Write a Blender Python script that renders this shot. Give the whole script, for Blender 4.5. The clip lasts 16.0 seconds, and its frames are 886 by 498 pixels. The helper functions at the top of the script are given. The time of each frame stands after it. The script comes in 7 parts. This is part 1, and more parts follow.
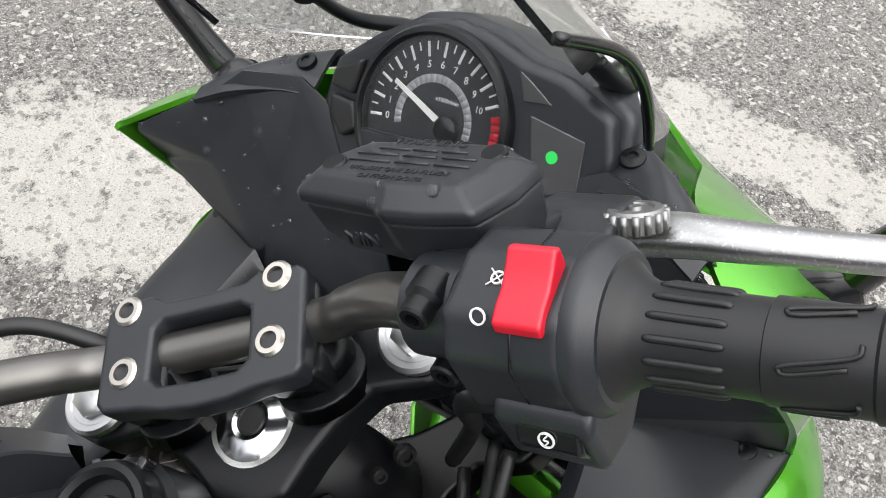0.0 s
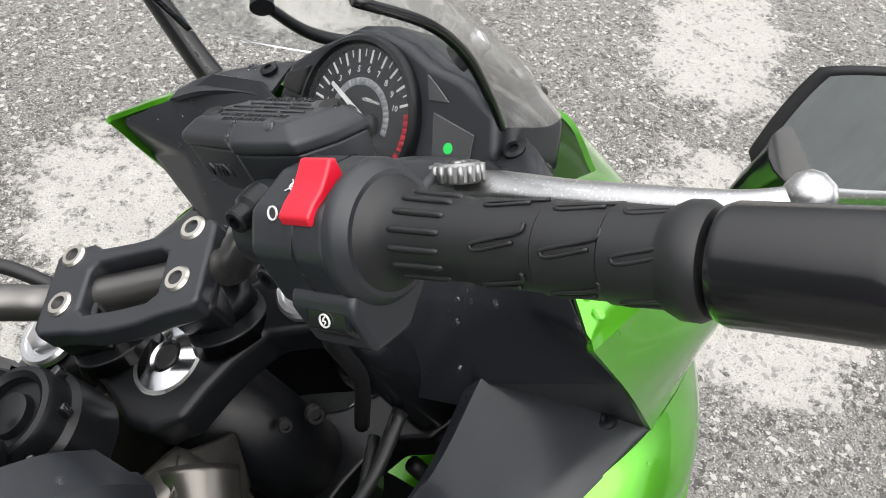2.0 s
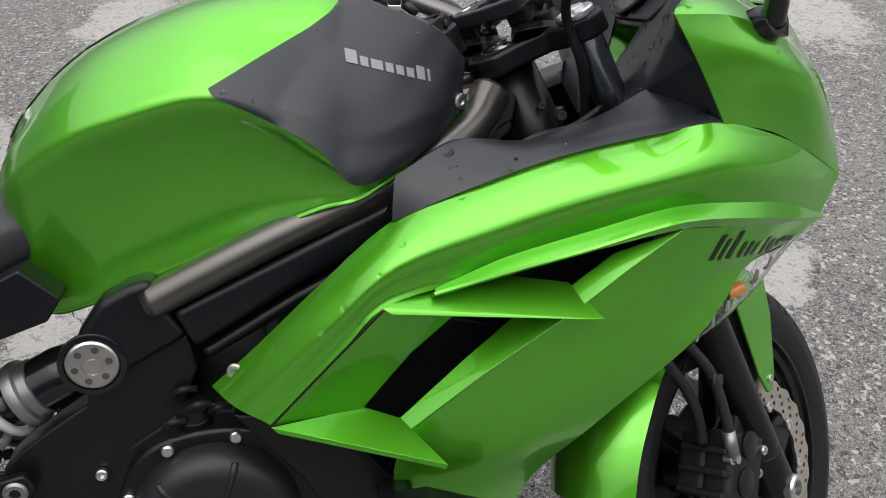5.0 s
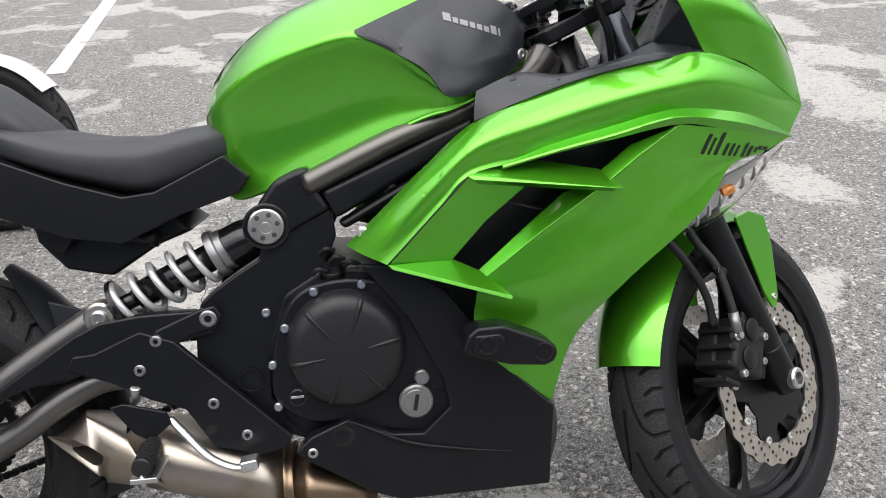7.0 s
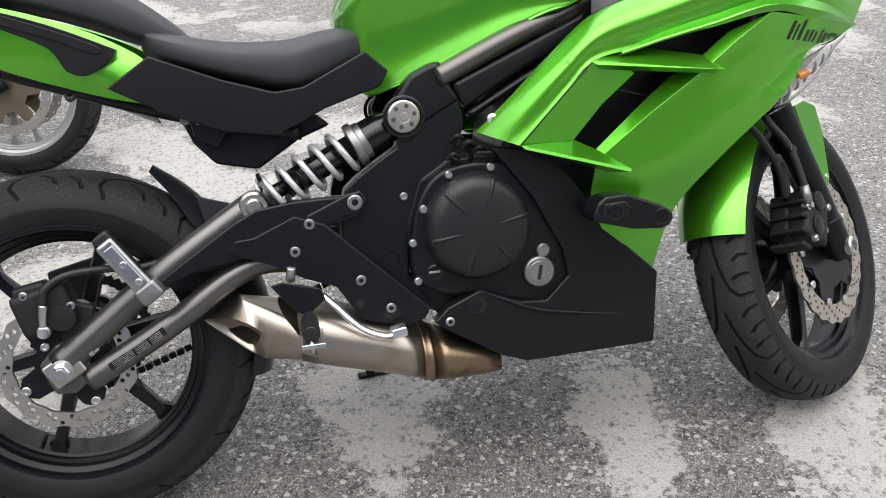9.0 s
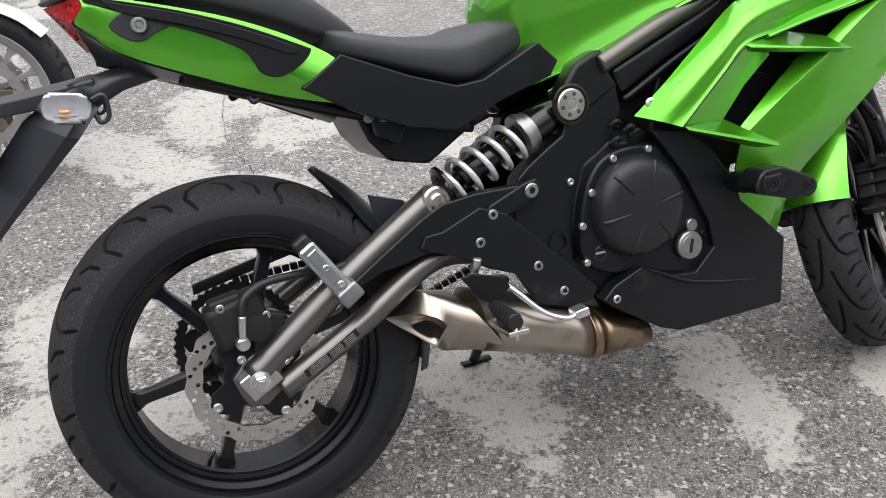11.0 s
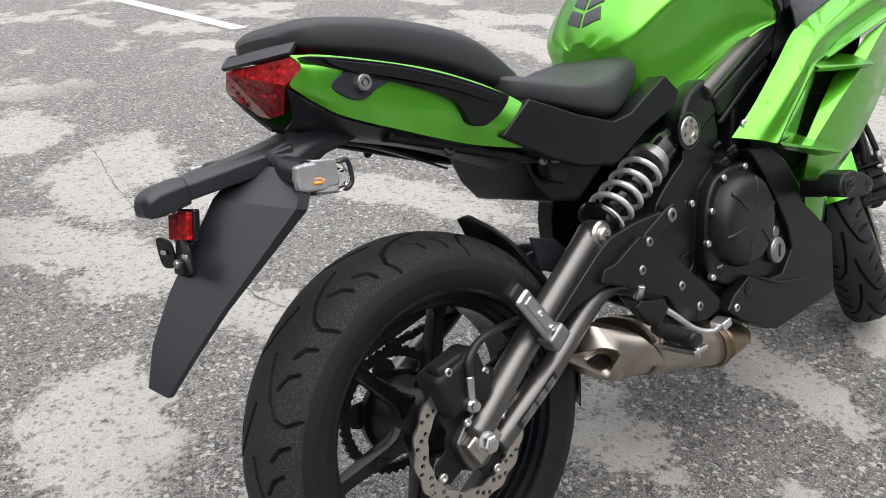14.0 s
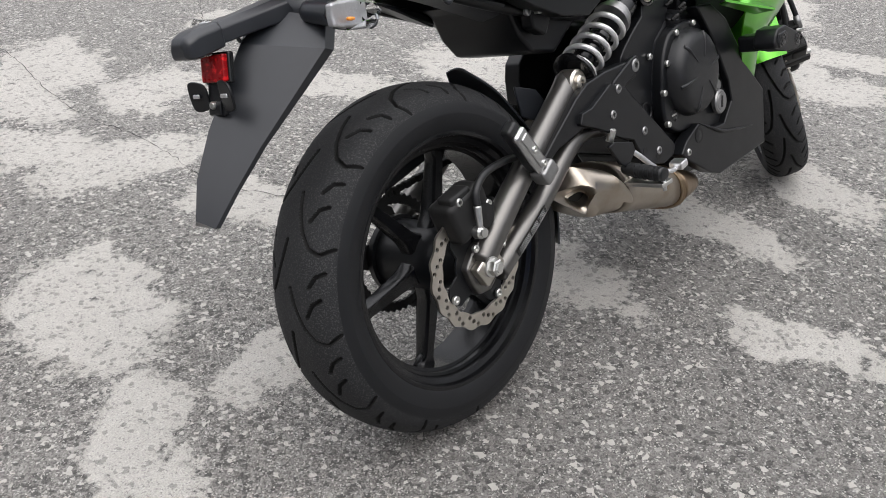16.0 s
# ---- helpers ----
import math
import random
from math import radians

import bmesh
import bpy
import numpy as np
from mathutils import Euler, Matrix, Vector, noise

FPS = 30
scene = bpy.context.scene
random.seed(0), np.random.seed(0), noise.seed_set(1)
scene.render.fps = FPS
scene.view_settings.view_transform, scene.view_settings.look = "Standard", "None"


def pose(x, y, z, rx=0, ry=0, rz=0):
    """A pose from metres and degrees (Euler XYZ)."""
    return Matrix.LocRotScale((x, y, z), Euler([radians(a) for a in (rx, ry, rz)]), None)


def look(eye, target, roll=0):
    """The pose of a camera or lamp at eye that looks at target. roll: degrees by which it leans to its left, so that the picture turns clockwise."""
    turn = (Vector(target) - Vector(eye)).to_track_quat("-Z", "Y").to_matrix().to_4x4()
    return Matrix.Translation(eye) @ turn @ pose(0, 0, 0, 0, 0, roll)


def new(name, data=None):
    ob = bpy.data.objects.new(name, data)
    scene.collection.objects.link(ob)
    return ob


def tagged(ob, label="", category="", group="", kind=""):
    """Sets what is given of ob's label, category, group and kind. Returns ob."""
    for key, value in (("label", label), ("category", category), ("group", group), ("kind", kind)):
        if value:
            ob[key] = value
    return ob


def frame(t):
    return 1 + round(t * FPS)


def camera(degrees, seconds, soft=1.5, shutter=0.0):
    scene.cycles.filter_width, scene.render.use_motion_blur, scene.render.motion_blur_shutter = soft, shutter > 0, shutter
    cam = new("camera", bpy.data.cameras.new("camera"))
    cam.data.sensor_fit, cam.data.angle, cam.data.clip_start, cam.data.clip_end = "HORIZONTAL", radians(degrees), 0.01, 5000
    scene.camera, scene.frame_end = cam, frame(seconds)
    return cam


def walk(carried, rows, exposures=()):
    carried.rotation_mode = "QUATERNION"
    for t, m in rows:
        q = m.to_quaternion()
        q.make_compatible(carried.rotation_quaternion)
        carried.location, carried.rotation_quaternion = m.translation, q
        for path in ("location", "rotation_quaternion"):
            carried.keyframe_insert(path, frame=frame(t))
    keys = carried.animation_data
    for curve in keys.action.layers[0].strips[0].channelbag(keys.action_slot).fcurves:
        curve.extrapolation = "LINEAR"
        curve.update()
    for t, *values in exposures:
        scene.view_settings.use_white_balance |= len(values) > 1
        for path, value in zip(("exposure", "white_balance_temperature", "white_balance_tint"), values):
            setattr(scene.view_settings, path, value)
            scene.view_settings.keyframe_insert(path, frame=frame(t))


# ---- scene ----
cam = camera(53.9, 16.0, 0.95)
METRES = 3.4
BASE = pose(0.9387, 0.0734, 1.3368, -50.5756, -6.029, -53.5832)
ROWS = [
    (0.0, 0.0, 0.0, 0.0, 0.0, 0.0, -0.0),
    (0.5, 0.0072, -0.0039, -0.0023, -0.96, -0.7, -0.41),
    (1.0, 0.0122, -0.0089, -0.0062, -1.3, 0.32, -0.86),
    (1.5, 0.0212, -0.0128, -0.0097, 0.01, 2.53, -1.43),
    (2.0, 0.0305, -0.0172, -0.0171, 4.28, 4.82, -3.94),
    (2.5, 0.0335, -0.027, -0.029, 8.32, 7.68, -6.51),
    (3.0, 0.042, -0.0449, -0.0501, 10.57, 10.42, -8.86),
    (3.5, 0.0576, -0.0627, -0.0802, 14.07, 11.62, -13.09),
    (4.0, 0.0871, -0.0731, -0.1017, 21.23, 10.97, -19.11),
    (4.5, 0.1295, -0.0744, -0.1193, 28.62, 9.89, -26.87),
    (7.0, 0.261, -0.1208, -0.2535, 38.33, 16.92, -29.89),
    (7.5, 0.2717, -0.1294, -0.2788, 37.6, 17.25, -28.4),
    (8.0, 0.2725, -0.1576, -0.3132, 36.31, 17.55, -27.84),
    (8.5, 0.2677, -0.1722, -0.3344, 34.87, 17.16, -27.77),
    (9.0, 0.2332, -0.179, -0.342, 34.4, 16.45, -26.36),
    (9.5, 0.2017, -0.1911, -0.3481, 33.49, 15.96, -25.7),
    (10.0, 0.1724, -0.2185, -0.3733, 31.37, 16.39, -24.48),
    (12.5, 0.0034, -0.3116, -0.4458, 16.73, 24.29, -10.01),
    (13.0, -0.0309, -0.3297, -0.4577, 14.96, 25.46, -8.33),
    (13.5, -0.0602, -0.3279, -0.4557, 14.1, 25.33, -7.09),
    (14.0, -0.0847, -0.3238, -0.4549, 12.63, 25.05, -5.87),
    (14.5, -0.0936, -0.324, -0.4601, 11.17, 24.78, -4.77),
    (15.0, -0.1063, -0.3307, -0.4788, 10.11, 23.63, -3.86),
    (15.5, -0.118, -0.3417, -0.4977, 8.97, 21.73, -2.62),
    (16.0, -0.1295, -0.3506, -0.5094, 7.45, 20.37, -0.47),
]
walk(cam, [(t, BASE @ pose(METRES * x, METRES * y, METRES * z, 90 + pitch, roll, yaw)) for t, x, y, z, yaw, pitch, roll in ROWS],
     [(0.0, 0.6, 6580, 8), (2.5, 0.58, 6580, 8), (3.5, 0.24, 6540, 9), (4.2, -0.06, 6500, 10), (7.0, 0.44, 6470, 10), (9.0, 0.54, 6450, 10), (10.0, 0.6, 6450, 10), (12.5, 0.3, 6480, 10), (14.0, 0.36, 6480, 10), (16.0, 0.34, 6480, 10)])

# ---- light: a bright overcast sky ----
world = bpy.data.worlds.new("overcast_sky")
scene.world = world
world.use_nodes = True
wn, wl = world.node_tree.nodes, world.node_tree.links
sky = wn.new("ShaderNodeTexSky")
sky.sky_type, sky.sun_disc = "NISHITA", False
sky.sun_elevation, sky.sun_rotation = radians(58), radians(200)
sky.air_density, sky.dust_density = 1.0, 4.0
# a cloud cover much brighter overhead than at the horizon
where = wn.new("ShaderNodeTexCoord")
axes = wn.new("ShaderNodeSeparateXYZ")
wl.new(where.outputs["Generated"], axes.inputs[0])
height = wn.new("ShaderNodeMapRange")
height.inputs[1].default_value, height.inputs[2].default_value, height.inputs[3].default_value, height.inputs[4].default_value = 0.0, 1.0, 0.1, 1.36
height.interpolation_type = "SMOOTHSTEP"
wl.new(axes.outputs[2], height.inputs[0])
cloud = wn.new("ShaderNodeVectorMath")
cloud.operation = "SCALE"
cloud.inputs[0].default_value = (17.6, 17.4, 17.9)
wl.new(height.outputs[0], cloud.inputs["Scale"])
haze = wn.new("ShaderNodeMixRGB")
haze.inputs[0].default_value = 0.8
wl.new(sky.outputs[0], haze.inputs[1])
wl.new(cloud.outputs[0], haze.inputs[2])
wl.new(haze.outputs[0], wn["Background"].inputs[0])
wn["Background"].inputs[1].default_value = 0.1
sun = new("sun", bpy.data.lights.new("sun", "SUN"))
sun.data.energy, sun.data.angle, sun.data.color = 0.8, radians(60), (1.0, 0.97, 0.92)
sun.matrix_world = look((0, 0, 8), (1.2, 2.2, 0))

# ---- materials ----


def material(name, colour, rough=0.5, metal=0.0, coat=0.0, vary=0.12, scale=20.0, bump=0.0, grain=600.0, spec=0.5, second=None, at=(0.45, 0.65)):
    """A surface with broad variation, fine grain and, if second is given, patches of that colour."""
    m = bpy.data.materials.new(name)
    m.use_nodes = True
    n, l = m.node_tree.nodes, m.node_tree.links
    p = n["Principled BSDF"]
    co = n.new("ShaderNodeTexCoord")
    broad = n.new("ShaderNodeTexNoise")
    broad.inputs["Scale"].default_value, broad.inputs["Detail"].default_value = scale, 6
    l.new(co.outputs["Object"], broad.inputs["Vector"])
    fine = n.new("ShaderNodeTexNoise")
    fine.inputs["Scale"].default_value, fine.inputs["Detail"].default_value = grain, 2
    l.new(co.outputs["Object"], fine.inputs["Vector"])
    mix = n.new("ShaderNodeMixRGB")
    dark = tuple(c * (1 - vary) for c in colour)
    light = tuple(min(1, c * (1 + vary)) for c in colour)
    mix.inputs[1].default_value, mix.inputs[2].default_value = (*dark, 1), (*light, 1)
    l.new(broad.outputs["Fac"], mix.inputs[0])
    out = mix
    if second:
        ramp = n.new("ShaderNodeMapRange")
        ramp.inputs[1].default_value, ramp.inputs[2].default_value = at
        l.new(broad.outputs["Fac"], ramp.inputs[0])
        out = n.new("ShaderNodeMixRGB")
        l.new(ramp.outputs[0], out.inputs[0])
        l.new(mix.outputs[0], out.inputs[1])
        out.inputs[2].default_value = (*second, 1)
    l.new(out.outputs[0], p.inputs["Base Color"])
    rr = n.new("ShaderNodeMapRange")
    rr.inputs[3].default_value, rr.inputs[4].default_value = max(0.02, rough * 0.8), min(1, rough * 1.25)
    l.new(broad.outputs["Fac"], rr.inputs[0])
    l.new(rr.outputs[0], p.inputs["Roughness"])
    p.inputs["Metallic"].default_value = metal
    p.inputs["Coat Weight"].default_value = coat
    p.inputs["Coat Roughness"].default_value = 0.04
    p.inputs["Specular IOR Level"].default_value = spec
    if bump:
        b = n.new("ShaderNodeBump")
        b.inputs["Strength"].default_value, b.inputs["Distance"].default_value = bump, 0.0006
        l.new(fine.outputs["Fac"], b.inputs["Height"])
        l.new(b.outputs[0], p.inputs["Normal"])
    return m


def see_through(name, colour, rough=0.03, ior=1.45, alpha=1.0):
    m = bpy.data.materials.new(name)
    m.use_nodes = True
    p = m.node_tree.nodes["Principled BSDF"]
    p.inputs["Base Color"].default_value = (*colour, 1)
    p.inputs["Roughness"].default_value, p.inputs["IOR"].default_value = rough, ior
    p.inputs["Transmission Weight"].default_value = 1.0
    p.inputs["Alpha"].default_value = alpha
    return m


GREEN = material("lime_pearl_paint", (0.11, 0.475, 0.018), 0.33, 0.78, 1.0, 0.05, 6, spec=0.5)
PLASTIC = material("black_grained_plastic", (0.0175, 0.0195, 0.0235), 0.34, 0, 0, 0.2, 30, 0.1, 1100, 0.5)
SATIN = material("satin_black_paint", (0.0055, 0.006, 0.0072), 0.33, 0, 0.03, 0.15, 25, 0.12, 900, 0.3)
GLOSS = material("gloss_black", (0.006, 0.0062, 0.007), 0.2, 0, 0.25, 0.2, 30, spec=0.4)
TITAN = material("burnished_titanium_paint", (0.15, 0.145, 0.138), 0.33, 0.85, 0.2, 0.12, 14, 0.1, 800)
STEEL = material("brushed_stainless", (0.56, 0.53, 0.48), 0.32, 1, 0, 0.1, 30, 0.12, 500)
BRONZED = material("heat_tinted_stainless", (0.3, 0.22, 0.145), 0.38, 1, 0, 0.3, 22, 0.2, 500, second=(0.12, 0.09, 0.065), at=(0.5, 0.7))
ALU = material("polished_aluminium", (0.8, 0.8, 0.81), 0.32, 1, 0, 0.08, 60, 0.1, 700, second=(0.5, 0.5, 0.5), at=(0.62, 0.7))
LEVER = material("scuffed_cast_aluminium", (0.5, 0.5, 0.5), 0.3, 1, 0, 0.1, 700, 0.12, 900, second=(0.75, 0.75, 0.75), at=(0.6, 0.66))
FORKTUBE = material("dark_hard_chrome", (0.085, 0.093, 0.105), 0.18, 0.9, 0.2, 0.15, 30)
ENGINE = material("sparkling_black_engine_paint", (0.011, 0.0115, 0.013), 0.4, 0.1, 0, 0.2, 120, 0.3, 1500, 0.45)
RIMPAINT = material("black_rim_paint", (0.005, 0.0052, 0.006), 0.24, 0, 0.1, 0.08, 30, spec=0.35)
DULL = material("dull_plated_steel", (0.3, 0.3, 0.3), 0.42, 0.9, 0, 0.2, 90, 0.1, 500)
RAIL = material("dark_frame_paint", (0.13, 0.122, 0.112), 0.33, 0.85, 0.2, 0.12, 14, 0.1, 800)
MUFF = material("warm_brushed_stainless", (0.43, 0.385, 0.33), 0.36, 1, 0, 0.14, 18, 0.2, 500, second=(0.34, 0.28, 0.21), at=(0.5, 0.75))
ZINC = material("zinc_plated_steel", (0.66, 0.66, 0.64), 0.3, 1, 0, 0.12, 80)
RUBBER = material("tyre_rubber", (0.0105, 0.011, 0.0122), 0.5, 0, 0, 0.25, 40, 0.25, 500, 0.25)
TREAD = material("dusty_tread_rubber", (0.0165, 0.017, 0.0185), 0.72, 0, 0, 0.5, 420, 1.0, 420, 0.3, second=(0.055, 0.055, 0.054), at=(0.52, 0.7))
# clean rubber beside the dusty tread, darkened further to paint the grooves' shade
GROOVE = material("clean_shaded_groove_rubber", (0.008, 0.008, 0.008), 0.7, 0, 0, 0.2, 60, 0, 300, 0.2)
GRIP = material("grip_rubber", (0.011, 0.0115, 0.0125), 0.45, 0, 0, 0.15, 40, 0.06, 900, 0.45)
VINYL = material("black_seat_vinyl", (0.026, 0.027, 0.03), 0.42, 0, 0, 0.15, 30, 0.5, 1400, 0.5)
RED = material("red_plastic", (0.6, 0.008, 0.028), 0.35, 0, 0.2, 0.08, 30)
WHITE = material("white_print", (0.78, 0.78, 0.78), 0.5)
SILVER = material("silver_print", (0.26, 0.26, 0.265), 0.45, 0.2)
DARK = material("sooty_dark_metal", (0.007, 0.007, 0.007), 0.6, 0.2, 0, 0.3, 40, 0.2, 400)
CLEAR = see_through("clear_plastic", (0.96, 0.97, 0.97))
LENS = see_through("thin_clear_lens", (0.98, 0.985, 0.985), 0.02, 1.1)
SMOKE = see_through("clear_screen", (0.93, 0.95, 0.95))
AMBER = material("amber_bulb", (0.85, 0.3, 0.04), 0.25, 0, 0.5)
REDLENS = material("red_lens", (0.22, 0.002, 0.004), 0.28, 0, 0.1, 0.4, 150, spec=0.25, second=(0.6, 0.012, 0.016), at=(0.56, 0.63))
REFLECTOR = material("bright_silvered_plastic", (0.5, 0.5, 0.515), 0.35, 0.7, 0, 0.15, 200, 0.6, 260)
CHROME = material("bright_chrome", (0.72, 0.73, 0.75), 0.13, 1, 0, 0.05, 40)
MIRROR = material("mirror_glass", (0.9, 0.9, 0.9), 0.02, 1)

# ---- shape tools (millimetres in, metres out) ----
MM = 0.001


def mm(p):
    return Vector(p) * MM


def spline(pts, n, closed=False):
    """n points along a smooth curve through pts."""
    P = [Vector(p) for p in pts]
    k = len(P)
    out = []
    span = k if closed else k - 1
    for i in range(n):
        u = i / n * span if closed else i / (n - 1) * span
        j = min(int(u), span - 1)
        f = u - j
        if closed:
            a, b, c, d = P[(j - 1) % k], P[j], P[(j + 1) % k], P[(j + 2) % k]
        else:
            b, c = P[j], P[j + 1]
            a = P[j - 1] if j > 0 else b * 2 - c
            d = P[j + 2] if j + 2 < k else c * 2 - b
        out.append(0.5 * (2 * b + (c - a) * f + (2 * a - 5 * b + 4 * c - d) * f * f + (3 * b - a - 3 * c + d) * f ** 3))
    return out


def smooth(bm, on=True):
    for f in bm.faces:
        f.smooth = on
    return bm


def rings(loops, caps=True, around=True):
    """A skin over a row of loops with equally many points."""
    bm = bmesh.new()
    vs = [[bm.verts.new(p) for p in loop] for loop in loops]
    k = len(vs[0])
    for a, b in zip(vs, vs[1:]):
        for i in range(k if around else k - 1):
            j = (i + 1) % k
            bm.faces.new((a[i], a[j], b[j], b[i]))
    if caps and around:
        bm.faces.new(vs[0][::-1])
        bm.faces.new(vs[-1])
    bmesh.ops.recalc_face_normals(bm, faces=bm.faces)
    return smooth(bm)


def tube(pts, r, seg=14, n=0, flat=1.0):
    """A round bar along a smooth path; r: one radius or one per point."""
    k = len(pts)
    n = n or max(2, (k - 1) * 8 if k > 2 else 2)
    path = spline([mm(p) for p in pts], n) if k > 2 else [mm(p) for p in pts]
    rad = r if isinstance(r, (list, tuple)) else [r] * k
    loops = []
    side = None
    for i, p in enumerate(path):
        d = (path[min(i + 1, n - 1)] - path[max(i - 1, 0)]).normalized()
        if side is None:
            side = d.cross(Vector((0, 0, 1)))
            if side.length < 0.05:
                side = d.cross(Vector((0, 1, 0)))
        side = (side - d * side.dot(d)).normalized()
        up = side.cross(d)
        u = i / max(1, n - 1) * (k - 1)
        j = min(int(u), k - 2)
        rr = (rad[j] + (rad[j + 1] - rad[j]) * (u - j)) * MM
        loops.append([p + side * rr * math.cos(a) + up * rr * flat * math.sin(a) for a in [2 * math.pi * s / seg for s in range(seg)]])
    return rings(loops)


def lathe(profile, centre, axis, seg=32, caps=True):
    """profile: (along the axis, radius) pairs."""
    c, ax = mm(centre), Vector(axis).normalized()
    u = ax.orthogonal().normalized()
    if abs(ax.y) > 0.9:
        u = Vector((1, 0, 0))
        u = (u - ax * u.dot(ax)).normalized()
    v = ax.cross(u)
    loops = [[c + ax * a * MM + (u * math.cos(t) + v * math.sin(t)) * max(r, 0.01) * MM for t in [2 * math.pi * s / seg for s in range(seg)]] for a, r in profile]
    bm = rings(loops, caps=caps)
    for e in bm.edges:
        if len(e.link_faces) == 2 and e.calc_face_angle(0) > 0.6:
            e.smooth = False
    return bm


def sharpen(bm, angle=0.6):
    for e in bm.edges:
        if len(e.link_faces) == 2 and e.calc_face_angle(0) > angle:
            e.smooth = False
    return bm


def round_edges(bm, width, seg=2, angle=0.5):
    es = [e for e in bm.edges if len(e.link_faces) == 2 and e.calc_face_angle(0) > angle]
    if width and es:
        bmesh.ops.bevel(bm, geom=es, offset=width * MM, segments=seg, affect="EDGES", profile=0.6, clamp_overlap=True)
    return smooth(bm)


def slab(outline, y0, y1, bevel=3, curve=0):
    """A plate with an outline in (x, z) between the depths y0 and y1; curve: points per smooth outline."""
    pts = [(x, 0, z) for x, z in outline]
    if curve:
        pts = spline(pts, curve, True)
    bm = bmesh.new()
    a = [bm.verts.new((p[0] * MM, y0 * MM, p[2] * MM)) for p in pts]
    b = [bm.verts.new((p[0] * MM, y1 * MM, p[2] * MM)) for p in pts]
    k = len(a)
    bm.faces.new(a)
    bm.faces.new(b[::-1])
    for i in range(k):
        bm.faces.new((a[i], b[i], b[(i + 1) % k], a[(i + 1) % k]))
    bmesh.ops.recalc_face_normals(bm, faces=bm.faces)
    return round_edges(bm, bevel, 2, 0.9 if curve else 0.35)


def patch(rows, thick=3, nu=24, nv=16, hard=False):
    """A shell through rows of points; rows run one way, the surface is smooth both ways."""
    cols = [spline([mm(p) for p in r], nu) for r in rows]
    grid = []
    for i in range(nu):
        line = [c[i] for c in cols]
        grid.append(line if hard else spline(line, nv))
    bm = bmesh.new()
    vs = [[bm.verts.new(p) for p in g] for g in grid]
    for a, b in zip(vs, vs[1:]):
        for j in range(len(a) - 1):
            bm.faces.new((a[j], a[j + 1], b[j + 1], b[j]))
    bmesh.ops.recalc_face_normals(bm, faces=bm.faces)
    if thick:
        bmesh.ops.solidify(bm, geom=bm.faces[:], thickness=thick * MM)
        bmesh.ops.recalc_face_normals(bm, faces=bm.faces)
    return sharpen(smooth(bm), 0.7)


def folded(points, faces, thick=4, bevel=1.2):
    """A crisp folded sheet out of flat faces over named corners."""
    bm = bmesh.new()
    vs = [bm.verts.new(mm(p)) for p in points]
    for f in faces:
        bm.faces.new([vs[i] for i in f])
    bmesh.ops.recalc_face_normals(bm, faces=bm.faces)
    if sum(f.normal.y * f.calc_area() for f in bm.faces) > 0:
        bmesh.ops.reverse_faces(bm, faces=bm.faces)
    bmesh.ops.solidify(bm, geom=bm.faces[:], thickness=thick * MM)
    bmesh.ops.recalc_face_normals(bm, faces=bm.faces)
    return round_edges(bm, bevel, 2, 0.25)


def box(centre, size, bevel=2, turn=None):
    bm = bmesh.new()
    bmesh.ops.create_cube(bm, size=1)
    bmesh.ops.scale(bm, vec=mm(size), verts=bm.verts)
    round_edges(bm, bevel)
    if turn:
        bm.transform(Euler([radians(a) for a in turn]).to_matrix().to_4x4())
    bmesh.ops.translate(bm, vec=mm(centre), verts=bm.verts)
    return bm


def join(*bms):
    """One mesh out of several, for one part made of pieces that are fixed together."""
    out = bmesh.new()
    for b in bms:
        me = bpy.data.meshes.new("piece")
        b.to_mesh(me)
        b.free()
        out.from_mesh(me)
        bpy.data.meshes.remove(me)
    return out


def flip(bm):
    """The mirror image across the middle plane."""
    out = bm.copy()
    bmesh.ops.scale(out, vec=(1, -1, 1), verts=out.verts)
    bmesh.ops.reverse_faces(out, faces=out.faces)
    return out


def part(name, bm, mat, parent, label=""):
    me = bpy.data.meshes.new(name)
    bm.to_mesh(me)
    bm.free()
    me.materials.append(mat)
    ob = new(name, me)
    ob.parent = parent
    if len(me.polygons) > 20:
        ob.modifiers.new("face_normals", "WEIGHTED_NORMAL").keep_sharp = True
    if label:
        tagged(ob, label)
    return ob


def sides(name, bm, mat, parent, label=""):
    """The same part on both sides of the machine."""
    other = flip(bm)
    return part(name, bm, mat, parent, label), part(name, other, mat, parent, label)


def bolt(centre, axis, r=6, head=5, socket=True):
    """A cap bolt with a socket."""
    s = r * 0.5
    prof = [(-2, r), (head * 0.7, r), (head, r * 0.82)]
    prof += [(head, s), (head * 0.3, s), (head * 0.3, 0.01)] if socket else [(head, 0.01)]
    return lathe(prof, centre, axis, 14, caps=False)


OUT = (0, -1, 0)

# ---- ground ----
# pale dry patches: centre x, y, half length, half width, angle
DRY_NEAR = [(0.53, 0.14, 0.24, 0.13, -81), (1.0, -0.05, 0.27, 0.11, -95), (1.44, -0.12, 0.24, 0.11, 52), (-0.05, 1.85, 0.5, 0.16, -59), (-0.3, 0.84, 0.32, 0.16, -108), (-0.46, 0.34, 0.2, 0.11, 63),
            (-0.17, 0.34, 0.12, 0.08, 11), (0.35, 2.35, 0.5, 0.22, -122), (0.18, 1.45, 0.28, 0.16, -10), (0.27, 1.01, 0.2, 0.12, -80), (0.66, -0.42, 0.16, 0.07, -75), (1.05, 1.5, 0.5, 0.15, -72)]
